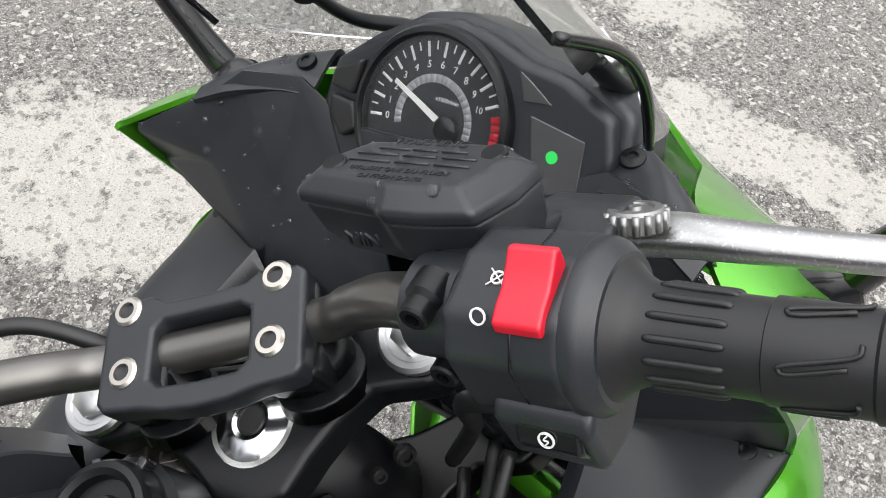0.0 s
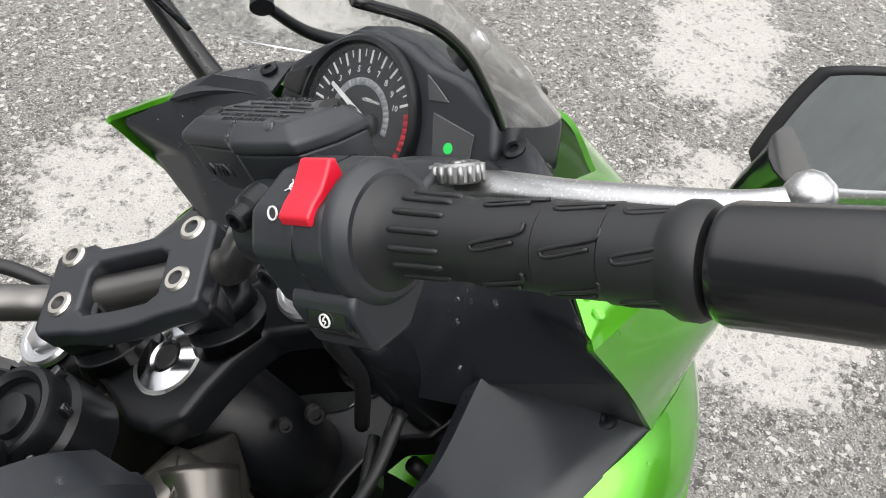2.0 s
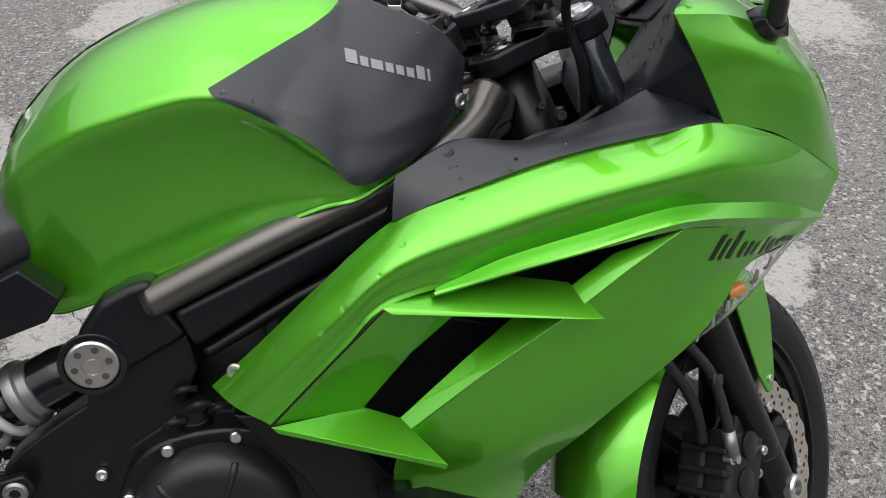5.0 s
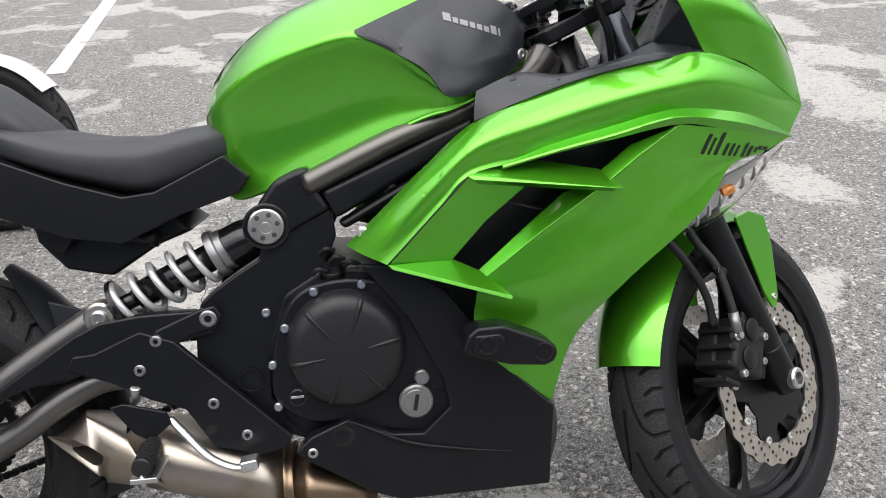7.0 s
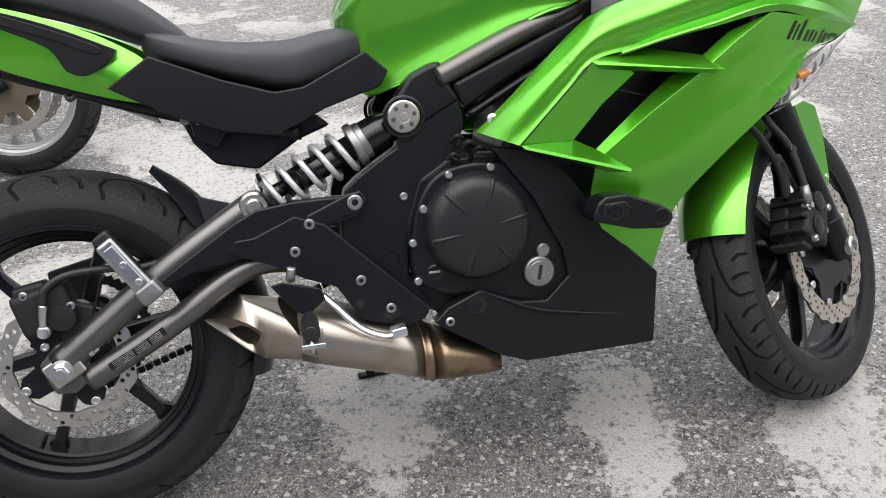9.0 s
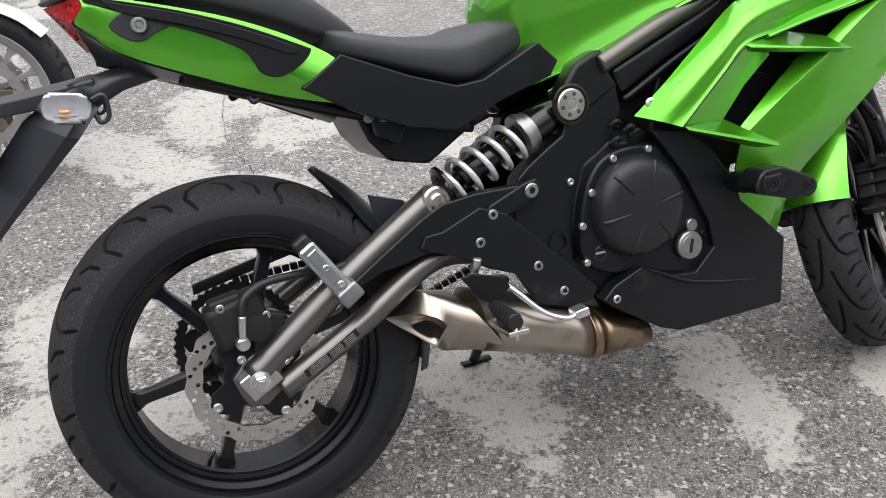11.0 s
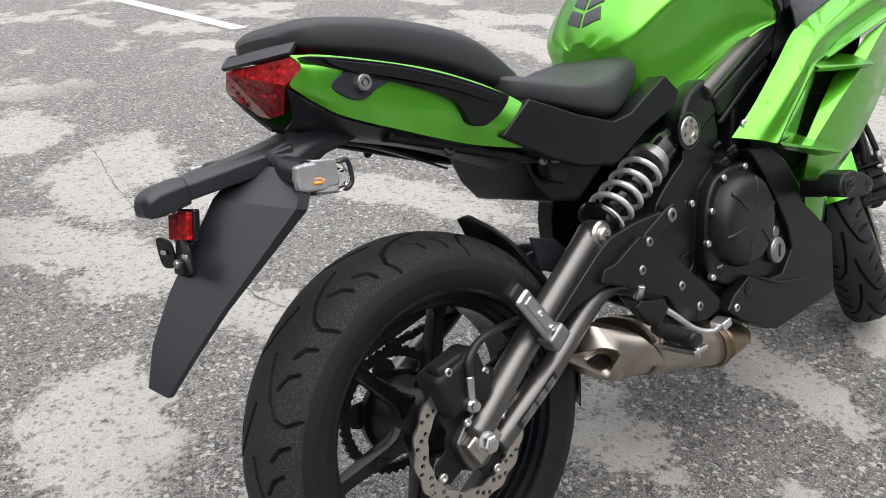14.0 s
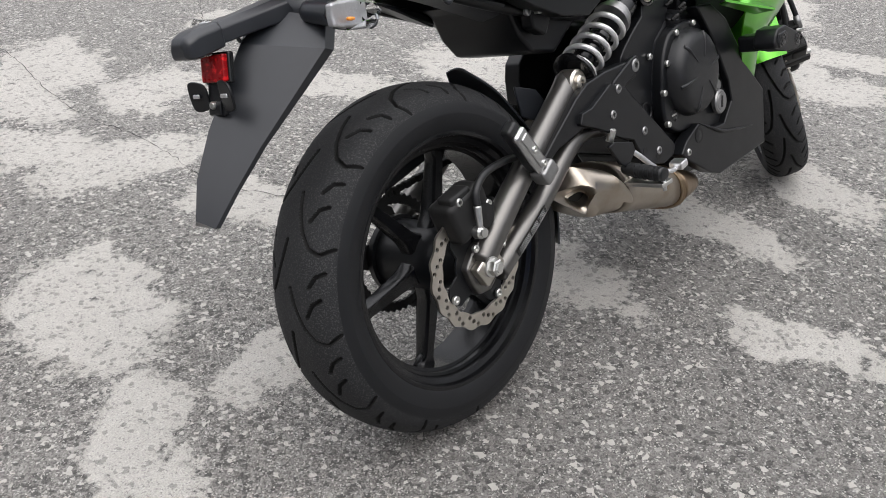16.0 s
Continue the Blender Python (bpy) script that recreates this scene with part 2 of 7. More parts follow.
DRY_FAR = [(0.59, 1.95, 0.27, 0.15, 36), (2.28, 0.08, 0.16, 0.13, 119), (1.61, 1.24, 0.34, 0.22, -95), (2.65, 0.17, 0.4, 0.13, -92), (3.22, 0.75, 0.42, 0.2, 27), (2.39, 0.3, 0.34, 0.12, -138),
           (1.28, 2.4, 0.25, 0.17, -83), (2.3, 2.41, 0.28, 0.1, -37), (3.2, 2.9, 0.65, 0.22, 81), (2.44, 1.69, 0.25, 0.13, -90), (0.25, 3.11, 0.34, 0.2, -108), (2.0, 0.9, 0.18, 0.1, 40)]


def asphalt():
    m = bpy.data.materials.new("worn_asphalt")
    m.use_nodes = True
    n, l = m.node_tree.nodes, m.node_tree.links
    p = n["Principled BSDF"]
    co = n.new("ShaderNodeTexCoord").outputs["Object"]

    def put(node, slot, v):
        if isinstance(v, (int, float, tuple)):
            node.inputs[slot].default_value = v
        else:
            l.new(v, node.inputs[slot])

    def tex(scale, detail=6, rough=0.6, where=None):
        t = n.new("ShaderNodeTexNoise")
        t.inputs["Scale"].default_value, t.inputs["Detail"].default_value, t.inputs["Roughness"].default_value = scale, detail, rough
        l.new(where or co, t.inputs["Vector"])
        return t

    def cells(scale, feature="F1"):
        t = n.new("ShaderNodeTexVoronoi")
        t.feature = feature
        t.inputs["Scale"].default_value = scale
        l.new(shaken, t.inputs["Vector"])
        return t

    def ramp(src, lo, hi, a=0.0, b=1.0):
        r = n.new("ShaderNodeMapRange")
        for i, v in enumerate((lo, hi, a, b)):
            r.inputs[i + 1].default_value = v
        l.new(src, r.inputs[0])
        return r.outputs[0]

    def mix(f, a, b, kind="MIX"):
        x = n.new("ShaderNodeMixRGB")
        x.blend_type = kind
        put(x, 0, f), put(x, 1, a), put(x, 2, b)
        return x.outputs[0]

    def calc(op, a, b=0.0):
        x = n.new("ShaderNodeMath")
        x.operation = op
        put(x, 0, a), put(x, 1, b)
        return x.outputs[0]

    def vec(op, a, b=(0.0, 0.0, 0.0), scale=None):
        x = n.new("ShaderNodeVectorMath")
        x.operation = op
        put(x, 0, a)
        if scale is None:
            put(x, 1, b)
        else:
            x.inputs["Scale"].default_value = scale
        return x.outputs["Value" if op == "LENGTH" else "Vector"]

    shaken = vec("ADD", co, vec("SCALE", vec("SUBTRACT", tex(160, 3).outputs["Color"], (0.5, 0.5, 0.5)), scale=0.006))
    # ragged outlines: the place is shifted by noise before the patches are laid out
    wob = vec("SCALE", vec("SUBTRACT", tex(2.6, 8, 0.68).outputs["Color"], (0.5, 0.5, 0.5)), scale=0.4)
    where = vec("MULTIPLY", vec("ADD", co, wob), (1.0, 1.0, 0.0))
    best = None
    for x, y, a, b, turn in DRY_NEAR + DRY_FAR:
        mp = n.new("ShaderNodeMapping")
        mp.vector_type = "TEXTURE"
        mp.inputs["Location"].default_value, mp.inputs["Rotation"].default_value, mp.inputs["Scale"].default_value = (x, y, 0), (0, 0, radians(turn)), (a, b, 1)
        l.new(where, mp.inputs["Vector"])
        d = vec("LENGTH", mp.outputs[0])
        best = d if best is None else calc("MINIMUM", best, d)
    frayed = calc("MULTIPLY", calc("SUBTRACT", tex(7, 9, 0.72).outputs["Fac"], 0.5), 2.0)
    crumbs = calc("MULTIPLY", calc("SUBTRACT", tex(45, 6, 0.7).outputs["Fac"], 0.5), 1.2)
    best = calc("ADD", best, calc("ADD", frayed, crumbs))
    near = ramp(best, 1.06, 0.93)
    # beyond the mapped stretch the patches follow a broad noise
    away = ramp(vec("LENGTH", vec("SUBTRACT", co, (1.2, 1.0, 0.0))), 2.6, 3.0)
    far = calc("MULTIPLY", ramp(tex(1.5, 8, 0.62).outputs["Fac"], 0.53, 0.56), away)
    holes = ramp(tex(17, 8, 0.72).outputs["Fac"], 0.36, 0.43)
    mask = calc("MULTIPLY", calc("MAXIMUM", near, far), holes)
    # a broad stretch beside the wheels is mixed darker than the rest
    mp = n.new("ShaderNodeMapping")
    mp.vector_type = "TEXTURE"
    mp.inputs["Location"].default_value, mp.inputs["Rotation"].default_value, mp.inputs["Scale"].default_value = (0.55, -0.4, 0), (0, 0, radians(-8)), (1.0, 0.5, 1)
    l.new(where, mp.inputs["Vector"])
    dark_stretch = ramp(vec("LENGTH", mp.outputs[0]), 1.25, 0.7, 0.0, 0.2)
    grit = cells(340)
    stone = cells(105)
    pick = n.new("ShaderNodeSeparateColor")
    l.new(grit.outputs["Color"], pick.inputs[0])
    pick2 = n.new("ShaderNodeSeparateColor")
    l.new(stone.outputs["Color"], pick2.inputs[0])
    worn = tex(0.9, 5).outputs["Fac"]
    tone = mix(ramp(pick.outputs[0], 0.1, 0.95), (0.058, 0.055, 0.051, 1), (0.4, 0.386, 0.362, 1))
    tone = mix(ramp(worn, 0.3, 0.7, 0.05, 0.32), tone, (0.37, 0.357, 0.334, 1))
    tone = mix(dark_stretch, tone, (0.05, 0.049, 0.048, 1))
    tone = mix(ramp(pick2.outputs[0], 0.8, 0.84, 0.0, 0.7), tone, (0.05, 0.049, 0.048, 1))
    tone = mix(ramp(pick2.outputs[1], 0.92, 0.94), tone, (0.6, 0.58, 0.545, 1))
    tone = mix(ramp(pick.outputs[1], 0.92, 0.94), tone, (0.6, 0.585, 0.555, 1))
    pale = mix(ramp(tex(300, 3).outputs["Fac"], 0.3, 0.7), (0.47, 0.452, 0.418, 1), (0.76, 0.735, 0.69, 1))
    pale = mix(ramp(tex(6, 6, 0.7).outputs["Fac"], 0.45, 0.75, 0.0, 0.3), pale, (0.46, 0.45, 0.42, 1))
    pale = mix(ramp(pick.outputs[2], 0.92, 0.94, 0.0, 0.6), pale, (0.25, 0.245, 0.235, 1))
    pale = mix(ramp(pick2.outputs[2], 0.9, 0.93, 0.0, 0.55), pale, (0.2, 0.193, 0.18, 1))
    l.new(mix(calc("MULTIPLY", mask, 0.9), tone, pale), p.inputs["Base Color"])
    put(p, "Roughness", ramp(mask, 0, 1, 0.62, 0.9))
    p.inputs["Specular IOR Level"].default_value = 0.45
    b = n.new("ShaderNodeBump")
    b.inputs["Strength"].default_value, b.inputs["Distance"].default_value = 1.0, 0.01
    h = calc("ADD", calc("MULTIPLY", grit.outputs["Distance"], -0.5), calc("MULTIPLY", stone.outputs["Distance"], -0.6))
    h = calc("ADD", h, calc("MULTIPLY", mask, 0.25))
    l.new(h, b.inputs["Height"])
    l.new(b.outputs[0], p.inputs["Normal"])
    return m


bm = bmesh.new()
bmesh.ops.create_circle(bm, cap_ends=True, segments=64, radius=900)
me = bpy.data.meshes.new("ground")
bm.to_mesh(me)
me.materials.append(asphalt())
tagged(new("ground", me), "grey worn asphalt with pale dry patches", "ground", kind="structure")

CRACK = material("crack_dark", (0.035, 0.034, 0.033), 0.9, 0, 0, 0.3, 60)
rng = random.Random(4)
for pts in ([(0.42, 2.95), (0.4, 2.68), (0.28, 2.0), (0.3, 1.55), (0.27, 1.16), (0.34, 0.93), (0.42, 0.75)], [(1.0, 2.3), (1.1, 2.45), (1.24, 2.59), (1.36, 2.78), (1.45, 2.89), (1.7, 3.2)]):
    line = spline([(x, y, 0) for x, y in pts], 90)
    bm = bmesh.new()
    prev = None
    for i, q in enumerate(line):
        d = line[min(i + 1, 89)] - line[max(i - 1, 0)]
        s = Vector((-d.y, d.x, 0)).normalized()
        q = q + s * rng.uniform(-0.006, 0.006)
        w = rng.uniform(0.0004, 0.002)
        a, c = bm.verts.new(q + s * w + Vector((0, 0, 0.0025))), bm.verts.new(q - s * w + Vector((0, 0, 0.0025)))
        if prev:
            bm.faces.new((prev[0], prev[1], c, a))
        prev = (a, c)
    bmesh.ops.recalc_face_normals(bm, faces=bm.faces)
    me = bpy.data.meshes.new("asphalt_crack")
    bm.to_mesh(me)
    me.materials.append(CRACK)
    tagged(new("asphalt_crack", me), "thin dark crack in the asphalt", "crack", kind="structure")

# ---- the motorcycle: built upright, leaning to its left on the side stand ----
LEAN = 15.6
bike = new("motorcycle")
bike.matrix_world = pose(0, 0, 0, -LEAN)
tagged(bike, "lime green sports motorcycle leaning on its side stand", "motorcycle")

# steering: everything on the fork is turned to full left lock about the head axis
RAKE = radians(24.5)
STEM = Vector((1.0794, -0.005, 0.959))
AX = Vector((-math.sin(RAKE), 0, math.cos(RAKE)))
STEER = Matrix.Translation(STEM) @ Matrix.Rotation(radians(35), 4, AX) @ Matrix.Translation(-STEM)


def turned(bm):
    bm.transform(STEER)
    return bm


def same(bm):
    return bm


# grooves of one tread pitch on one side: (share of the pitch, share of the half width)
REAR_CUTS = ([(0.0, 0.05), (0.2, 0.12), (0.42, 0.24), (0.58, 0.4), (0.63, 0.58), (0.55, 0.8)], [(0.30, 0.34), (0.16, 0.46), (0.11, 0.6)], [(0.98, 0.42), (0.86, 0.54), (0.82, 0.68)])
FRONT_CUTS = ([(0.0, 0.04), (0.25, 0.1), (0.5, 0.2), (0.7, 0.32), (0.8, 0.5), (0.8, 0.82)], [(0.08, 0.42), (0.0, 0.6), (-0.01, 0.8)], [(0.32, 0.5), (0.26, 0.64), (0.25, 0.82)], [(0.56, 0.44), (0.52, 0.6), (0.52, 0.8)])


def groove_depth(u, v, pitch, cuts, half, wide=2.6):
    """Depth 0 to 1 at places u (along, mm) and v (across, share)."""
    depth = np.zeros_like(u)
    for side in (-1, 1):
        off = 0.5 * pitch if side > 0 else 0.0
        uu = np.mod(u + off, pitch)
        for line in cuts:
            for (a, b), (c, d) in zip(line, line[1:]):
                for shift in (-pitch, 0, pitch):
                    ax, ay, bx, by = a * pitch + shift, b * half, c * pitch + shift, d * half
                    px, py = uu, v * side * half
                    dx, dy = bx - ax, by - ay
                    t = np.clip(((px - ax) * dx + (py - ay) * dy) / (dx * dx + dy * dy), 0, 1)
                    dist = np.hypot(px - ax - t * dx, py - ay - t * dy)
                    depth = np.maximum(depth, np.clip((wide + 0.8 - dist) / 1.6, 0, 1))
    return depth


def tyre(name, c, R, half, rim_r, parent, place, pitches=13, seg=1300, label="", cuts=REAR_CUTS):
    """A worn sport tyre with cut grooves; tread and side wall are two rubbers."""
    k = 136 if seg > 600 else 48
    a = np.linspace(-1, 1, k + 1)
    y = half * np.sin(a * 1.35) / math.sin(1.35)
    r = R - (R - rim_r) * 0.62 * np.abs(a) ** 2.6
    s = half * 0.9
    y = np.concatenate(([-s + 7, -s + 1, -s - 1.5], y, [s + 1.5, s - 1, s - 7]))
    r = np.concatenate(([rim_r - 3, rim_r + 4, rim_r + 14], r, [rim_r + 14, rim_r + 4, rim_r - 3]))
    aa = np.concatenate(([-1.3, -1.2, -1.1], a, [1.1, 1.2, 1.3]))
    th = np.linspace(0, 2 * math.pi, seg, endpoint=False)
    T, A = np.meshgrid(th, aa, indexing="ij")
    Y, Rr = np.broadcast_to(y, T.shape), np.broadcast_to(r, T.shape).copy()
    cut = groove_depth(T * R, A, 2 * math.pi * R / pitches, cuts, half * 1.35)
    Rr = Rr - 6.5 * cut
    n = len(aa)
    pts = np.stack([c[0] + Rr * np.cos(T), c[1] + Y, c[2] + Rr * np.sin(T)], -1).reshape(-1, 3) * MM
    i, j = np.meshgrid(np.arange(seg), np.arange(n - 1), indexing="ij")
    i2 = (i + 1) % seg
    faces = np.stack([i * n + j, i2 * n + j, i2 * n + j + 1, i * n + j + 1], -1).reshape(-1, 4)
    me = bpy.data.meshes.new(name)
    me.vertices.add(len(pts))
    me.vertices.foreach_set("co", pts.ravel())
    me.loops.add(faces.size)
    me.loops.foreach_set("vertex_index", faces.ravel().astype(np.int32))
    me.polygons.add(len(faces))
    me.polygons.foreach_set("loop_start", np.arange(0, faces.size, 4, dtype=np.int32))
    me.materials.append(RUBBER)
    me.materials.append(TREAD)
    tread = (np.abs(aa[:-1]) < 0.86)
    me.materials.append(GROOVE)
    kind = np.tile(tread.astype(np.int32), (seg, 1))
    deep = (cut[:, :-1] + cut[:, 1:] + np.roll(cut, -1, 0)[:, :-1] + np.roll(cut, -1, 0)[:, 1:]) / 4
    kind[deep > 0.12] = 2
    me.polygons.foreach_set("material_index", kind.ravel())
    me.polygons.foreach_set("use_smooth", np.ones(len(faces), dtype=bool))
    me.update()
    if place:
        me.transform(place)
    ob = new(name, me)
    ob.parent = parent
    return tagged(ob, label)


def rim_mesh(c, r, half, seg=96):
    prof = [(-half, r - 5), (-half - 1, r), (-half, r + 4), (-half + 6, r + 3), (-half + 10, r - 12), (-half + 30, r - 24), (half - 30, r - 24), (half - 10, r - 12),
            (half - 6, r + 3), (half, r + 4), (half + 1, r), (half, r - 5), (half - 8, r - 8), (half - 12, r - 17), (half - 22, r - 18), (half - 24, r - 25), (half - 34, r - 26), (half - 36, r - 31), (-half + 36, r - 31), (-half + 34, r - 26), (-half + 24, r - 25), (-half + 22, r - 18), (-half + 12, r - 17), (-half + 8, r - 8), (-half, r - 5)]
    return lathe(prof, c, (0, 1, 0), seg, caps=False)


def spoke_mesh(c, ang, r0, r1, w0, w1, d0, d1):
    """One cast spoke from hub to rim, flared where it meets both."""
    loops = []
    u, v = Vector((math.cos(ang), 0, math.sin(ang))), Vector((-math.sin(ang), 0, math.cos(ang)))
    for k in range(13):
        f = k / 12
        r = r0 + (r1 - r0) * f
        w = w0 + (w1 - w0) * f + 14 * max(0, f - 0.82) / 0.18 + 8 * max(0, 0.15 - f) / 0.15
        d = d0 + (d1 - d0) * f
        o = mm(c) + u * r * MM
        loops.append([o + v * a * w * MM + Vector((0, b * d * MM, 0)) for a, b in ((-1, -0.6), (-0.75, -1), (0.75, -1), (1, -0.6), (1, 0.6), (0.75, 1), (-0.75, 1), (-1, 0.6))])
    return sharpen(rings(loops), 0.5)


def disc_mesh(c, y, r0, r1, waves, thick, holes=3, hole_r=3.4):
    """A wave-edged brake disc with drilled holes, centred at c, at depth y."""
    bm = bmesh.new()

    def loop(f, n):
        vs = [bm.verts.new((f(2 * math.pi * i / n)[0] * MM, 0, f(2 * math.pi * i / n)[1] * MM)) for i in range(n)]
        for a, b in zip(vs, vs[1:] + vs[:1]):
            bm.edges.new((a, b))

    def wave(r, amp, n):
        return lambda t: ((r + amp * math.cos(n * t)) * math.cos(t), (r + amp * math.cos(n * t)) * math.sin(t))
    loop(wave(r1 - 2, 2.4, waves), waves * 8)
    loop(wave(r0 + 1, 1.2, waves), waves * 6)
    for i in range(waves):
        for j in range(holes):
            t = 2 * math.pi * (i + 0.3 * (j - 1) + 0.1) / waves
            r = r0 + 8 + (r1 - r0 - 17) * j / max(1, holes - 1)
            x, z = r * math.cos(t), r * math.sin(t)
            loop(lambda a, x=x, z=z: (x + hole_r * math.cos(a), z + hole_r * math.sin(a)), 8)
    bmesh.ops.triangle_fill(bm, edges=bm.edges[:], use_beauty=True)
    geo = bmesh.ops.extrude_face_region(bm, geom=bm.faces[:])
    bmesh.ops.translate(bm, vec=(0, thick * MM, 0), verts=[g for g in geo["geom"] if isinstance(g, bmesh.types.BMVert)])
    bmesh.ops.recalc_face_normals(bm, faces=bm.faces)
    bmesh.ops.translate(bm, vec=mm((c[0], y, c[2])), verts=bm.verts)
    return bm


def carrier_mesh(c, y, r_in, r_out, arms, thick, phase=0.0):
    """The dark spider that carries a disc."""
    pts = []
    for i in range(arms * 8):
        t = 2 * math.pi * i / (arms * 8)
        k = (i % 8) / 8
        r = r_out if k in (0.0, 0.125) else (r_in + (r_out - r_in) * (0.75 if k in (0.25, 0.875) else 0.15))
        pts.append((c[0] + r * math.cos(t + phase), c[2] + r * math.sin(t + phase)))
    return slab(pts, y, y + thick, 1)


def around(c, r, n, y, phase=0.0):
    return [(c[0] + r * math.cos(2 * math.pi * i / n + phase), y, c[2] + r * math.sin(2 * math.pi * i / n + phase)) for i in range(n)]


REAR, FRONT = (0, -13, 311), (1412, -5, 294)


def wheel(name, c, R, half, hub, spokes_at, put, place, hub_r, label):
    w = part(name, put(lathe(hub, c, (0, 1, 0), 40)), SATIN, bike, label)
    tyre("tyre", c, R, half, 222, w, place, cuts=REAR_CUTS if half > 70 else FRONT_CUTS, label="worn black sport tyre with curved grooves")
    part("rim", put(rim_mesh(c, 225, half - 9)), RIMPAINT, w, "gloss black rim")
    for i in range(6):
        part("spoke", put(spoke_mesh(c, radians(spokes_at + 60 * i), hub_r - 8, 204, 15 if half > 70 else 12, 9, 20 if half > 70 else 17, 13)), RIMPAINT, w)
    a = radians(spokes_at + 172)
    v0 = Vector((c[0] + 200 * math.cos(a), c[1], c[2] + 200 * math.sin(a)))
    part("valve", put(tube([v0, v0 + Vector((-26 * math.cos(a), -14, -26 * math.sin(a)))], [4, 3.4], 10)), GRIP, w, "black rubber valve stem")
    return w


rear_wheel = wheel("rear_wheel", REAR, 312, 80, [(-92, 20), (-92, 34), (-70, 38), (-45, 50), (-25, 58), (25, 58), (45, 66), (70, 66), (76, 40), (76, 20)], 70, same, None, 58, "black cast rear wheel with six spokes")
front_wheel = wheel("front_wheel", FRONT, 300, 60, [(-70, 18), (-70, 30), (-60, 40), (-40, 36), (40, 36), (60, 40), (70, 30), (70, 18)], 20, turned, STEER, 38, "black cast front wheel with six spokes")

DISC = material("worn_disc_steel", (0.6, 0.56, 0.5), 0.34, 1, 0, 0.1, 90, 0.15, 900)
for y, s in ((-84, -1), (70, 1)):
    part("brake_disc", turned(disc_mesh(FRONT, y, 110, 150, 24, 5, 4, 3.4)), DISC, front_wheel, "drilled wave-edged steel brake disc")
    part("carrier", turned(carrier_mesh(FRONT, y + (1 if s < 0 else 2), 72, 116, 5, 4, 0.5)), SATIN, front_wheel, "black disc carrier")
    for p in around(FRONT, 109, 10 if s < 0 else 5, y - 3 if s < 0 else y + 6, 0.55):
        part("disc_button", turned(lathe([(0, 8), (3, 8), (4, 6), (4, 4), (1, 4), (1, 0.01)], p, (0, s, 0), 16)), ZINC, front_wheel)
part("brake_disc", disc_mesh(REAR, -128, 84, 113, 16, 5, 3, 4.3), DISC, rear_wheel, "drilled wave-edged steel brake disc")
part("carrier", carrier_mesh(REAR, -127, 46, 86, 4, 4, 0.4), SATIN, rear_wheel, "black disc carrier")
for p in around(REAR, 78, 4, -131, 0.48):
    part("disc_bolt", bolt(p, OUT, 8, 4), ZINC, rear_wheel)
# drive sprocket and chain on the far side
part("sprocket", join(disc_mesh(REAR, 72, 92, 112, 46, 7, 0), carrier_mesh(REAR, 73, 60, 96, 5, 5, 0.3)), DARK, rear_wheel, "dark toothed rear sprocket")
part("sprocket_carrier", lathe([(0, 60), (0, 74), (12, 74), (16, 60)], (REAR[0], 58, REAR[2]), (0, 1, 0), 32, caps=False), SATIN, rear_wheel)

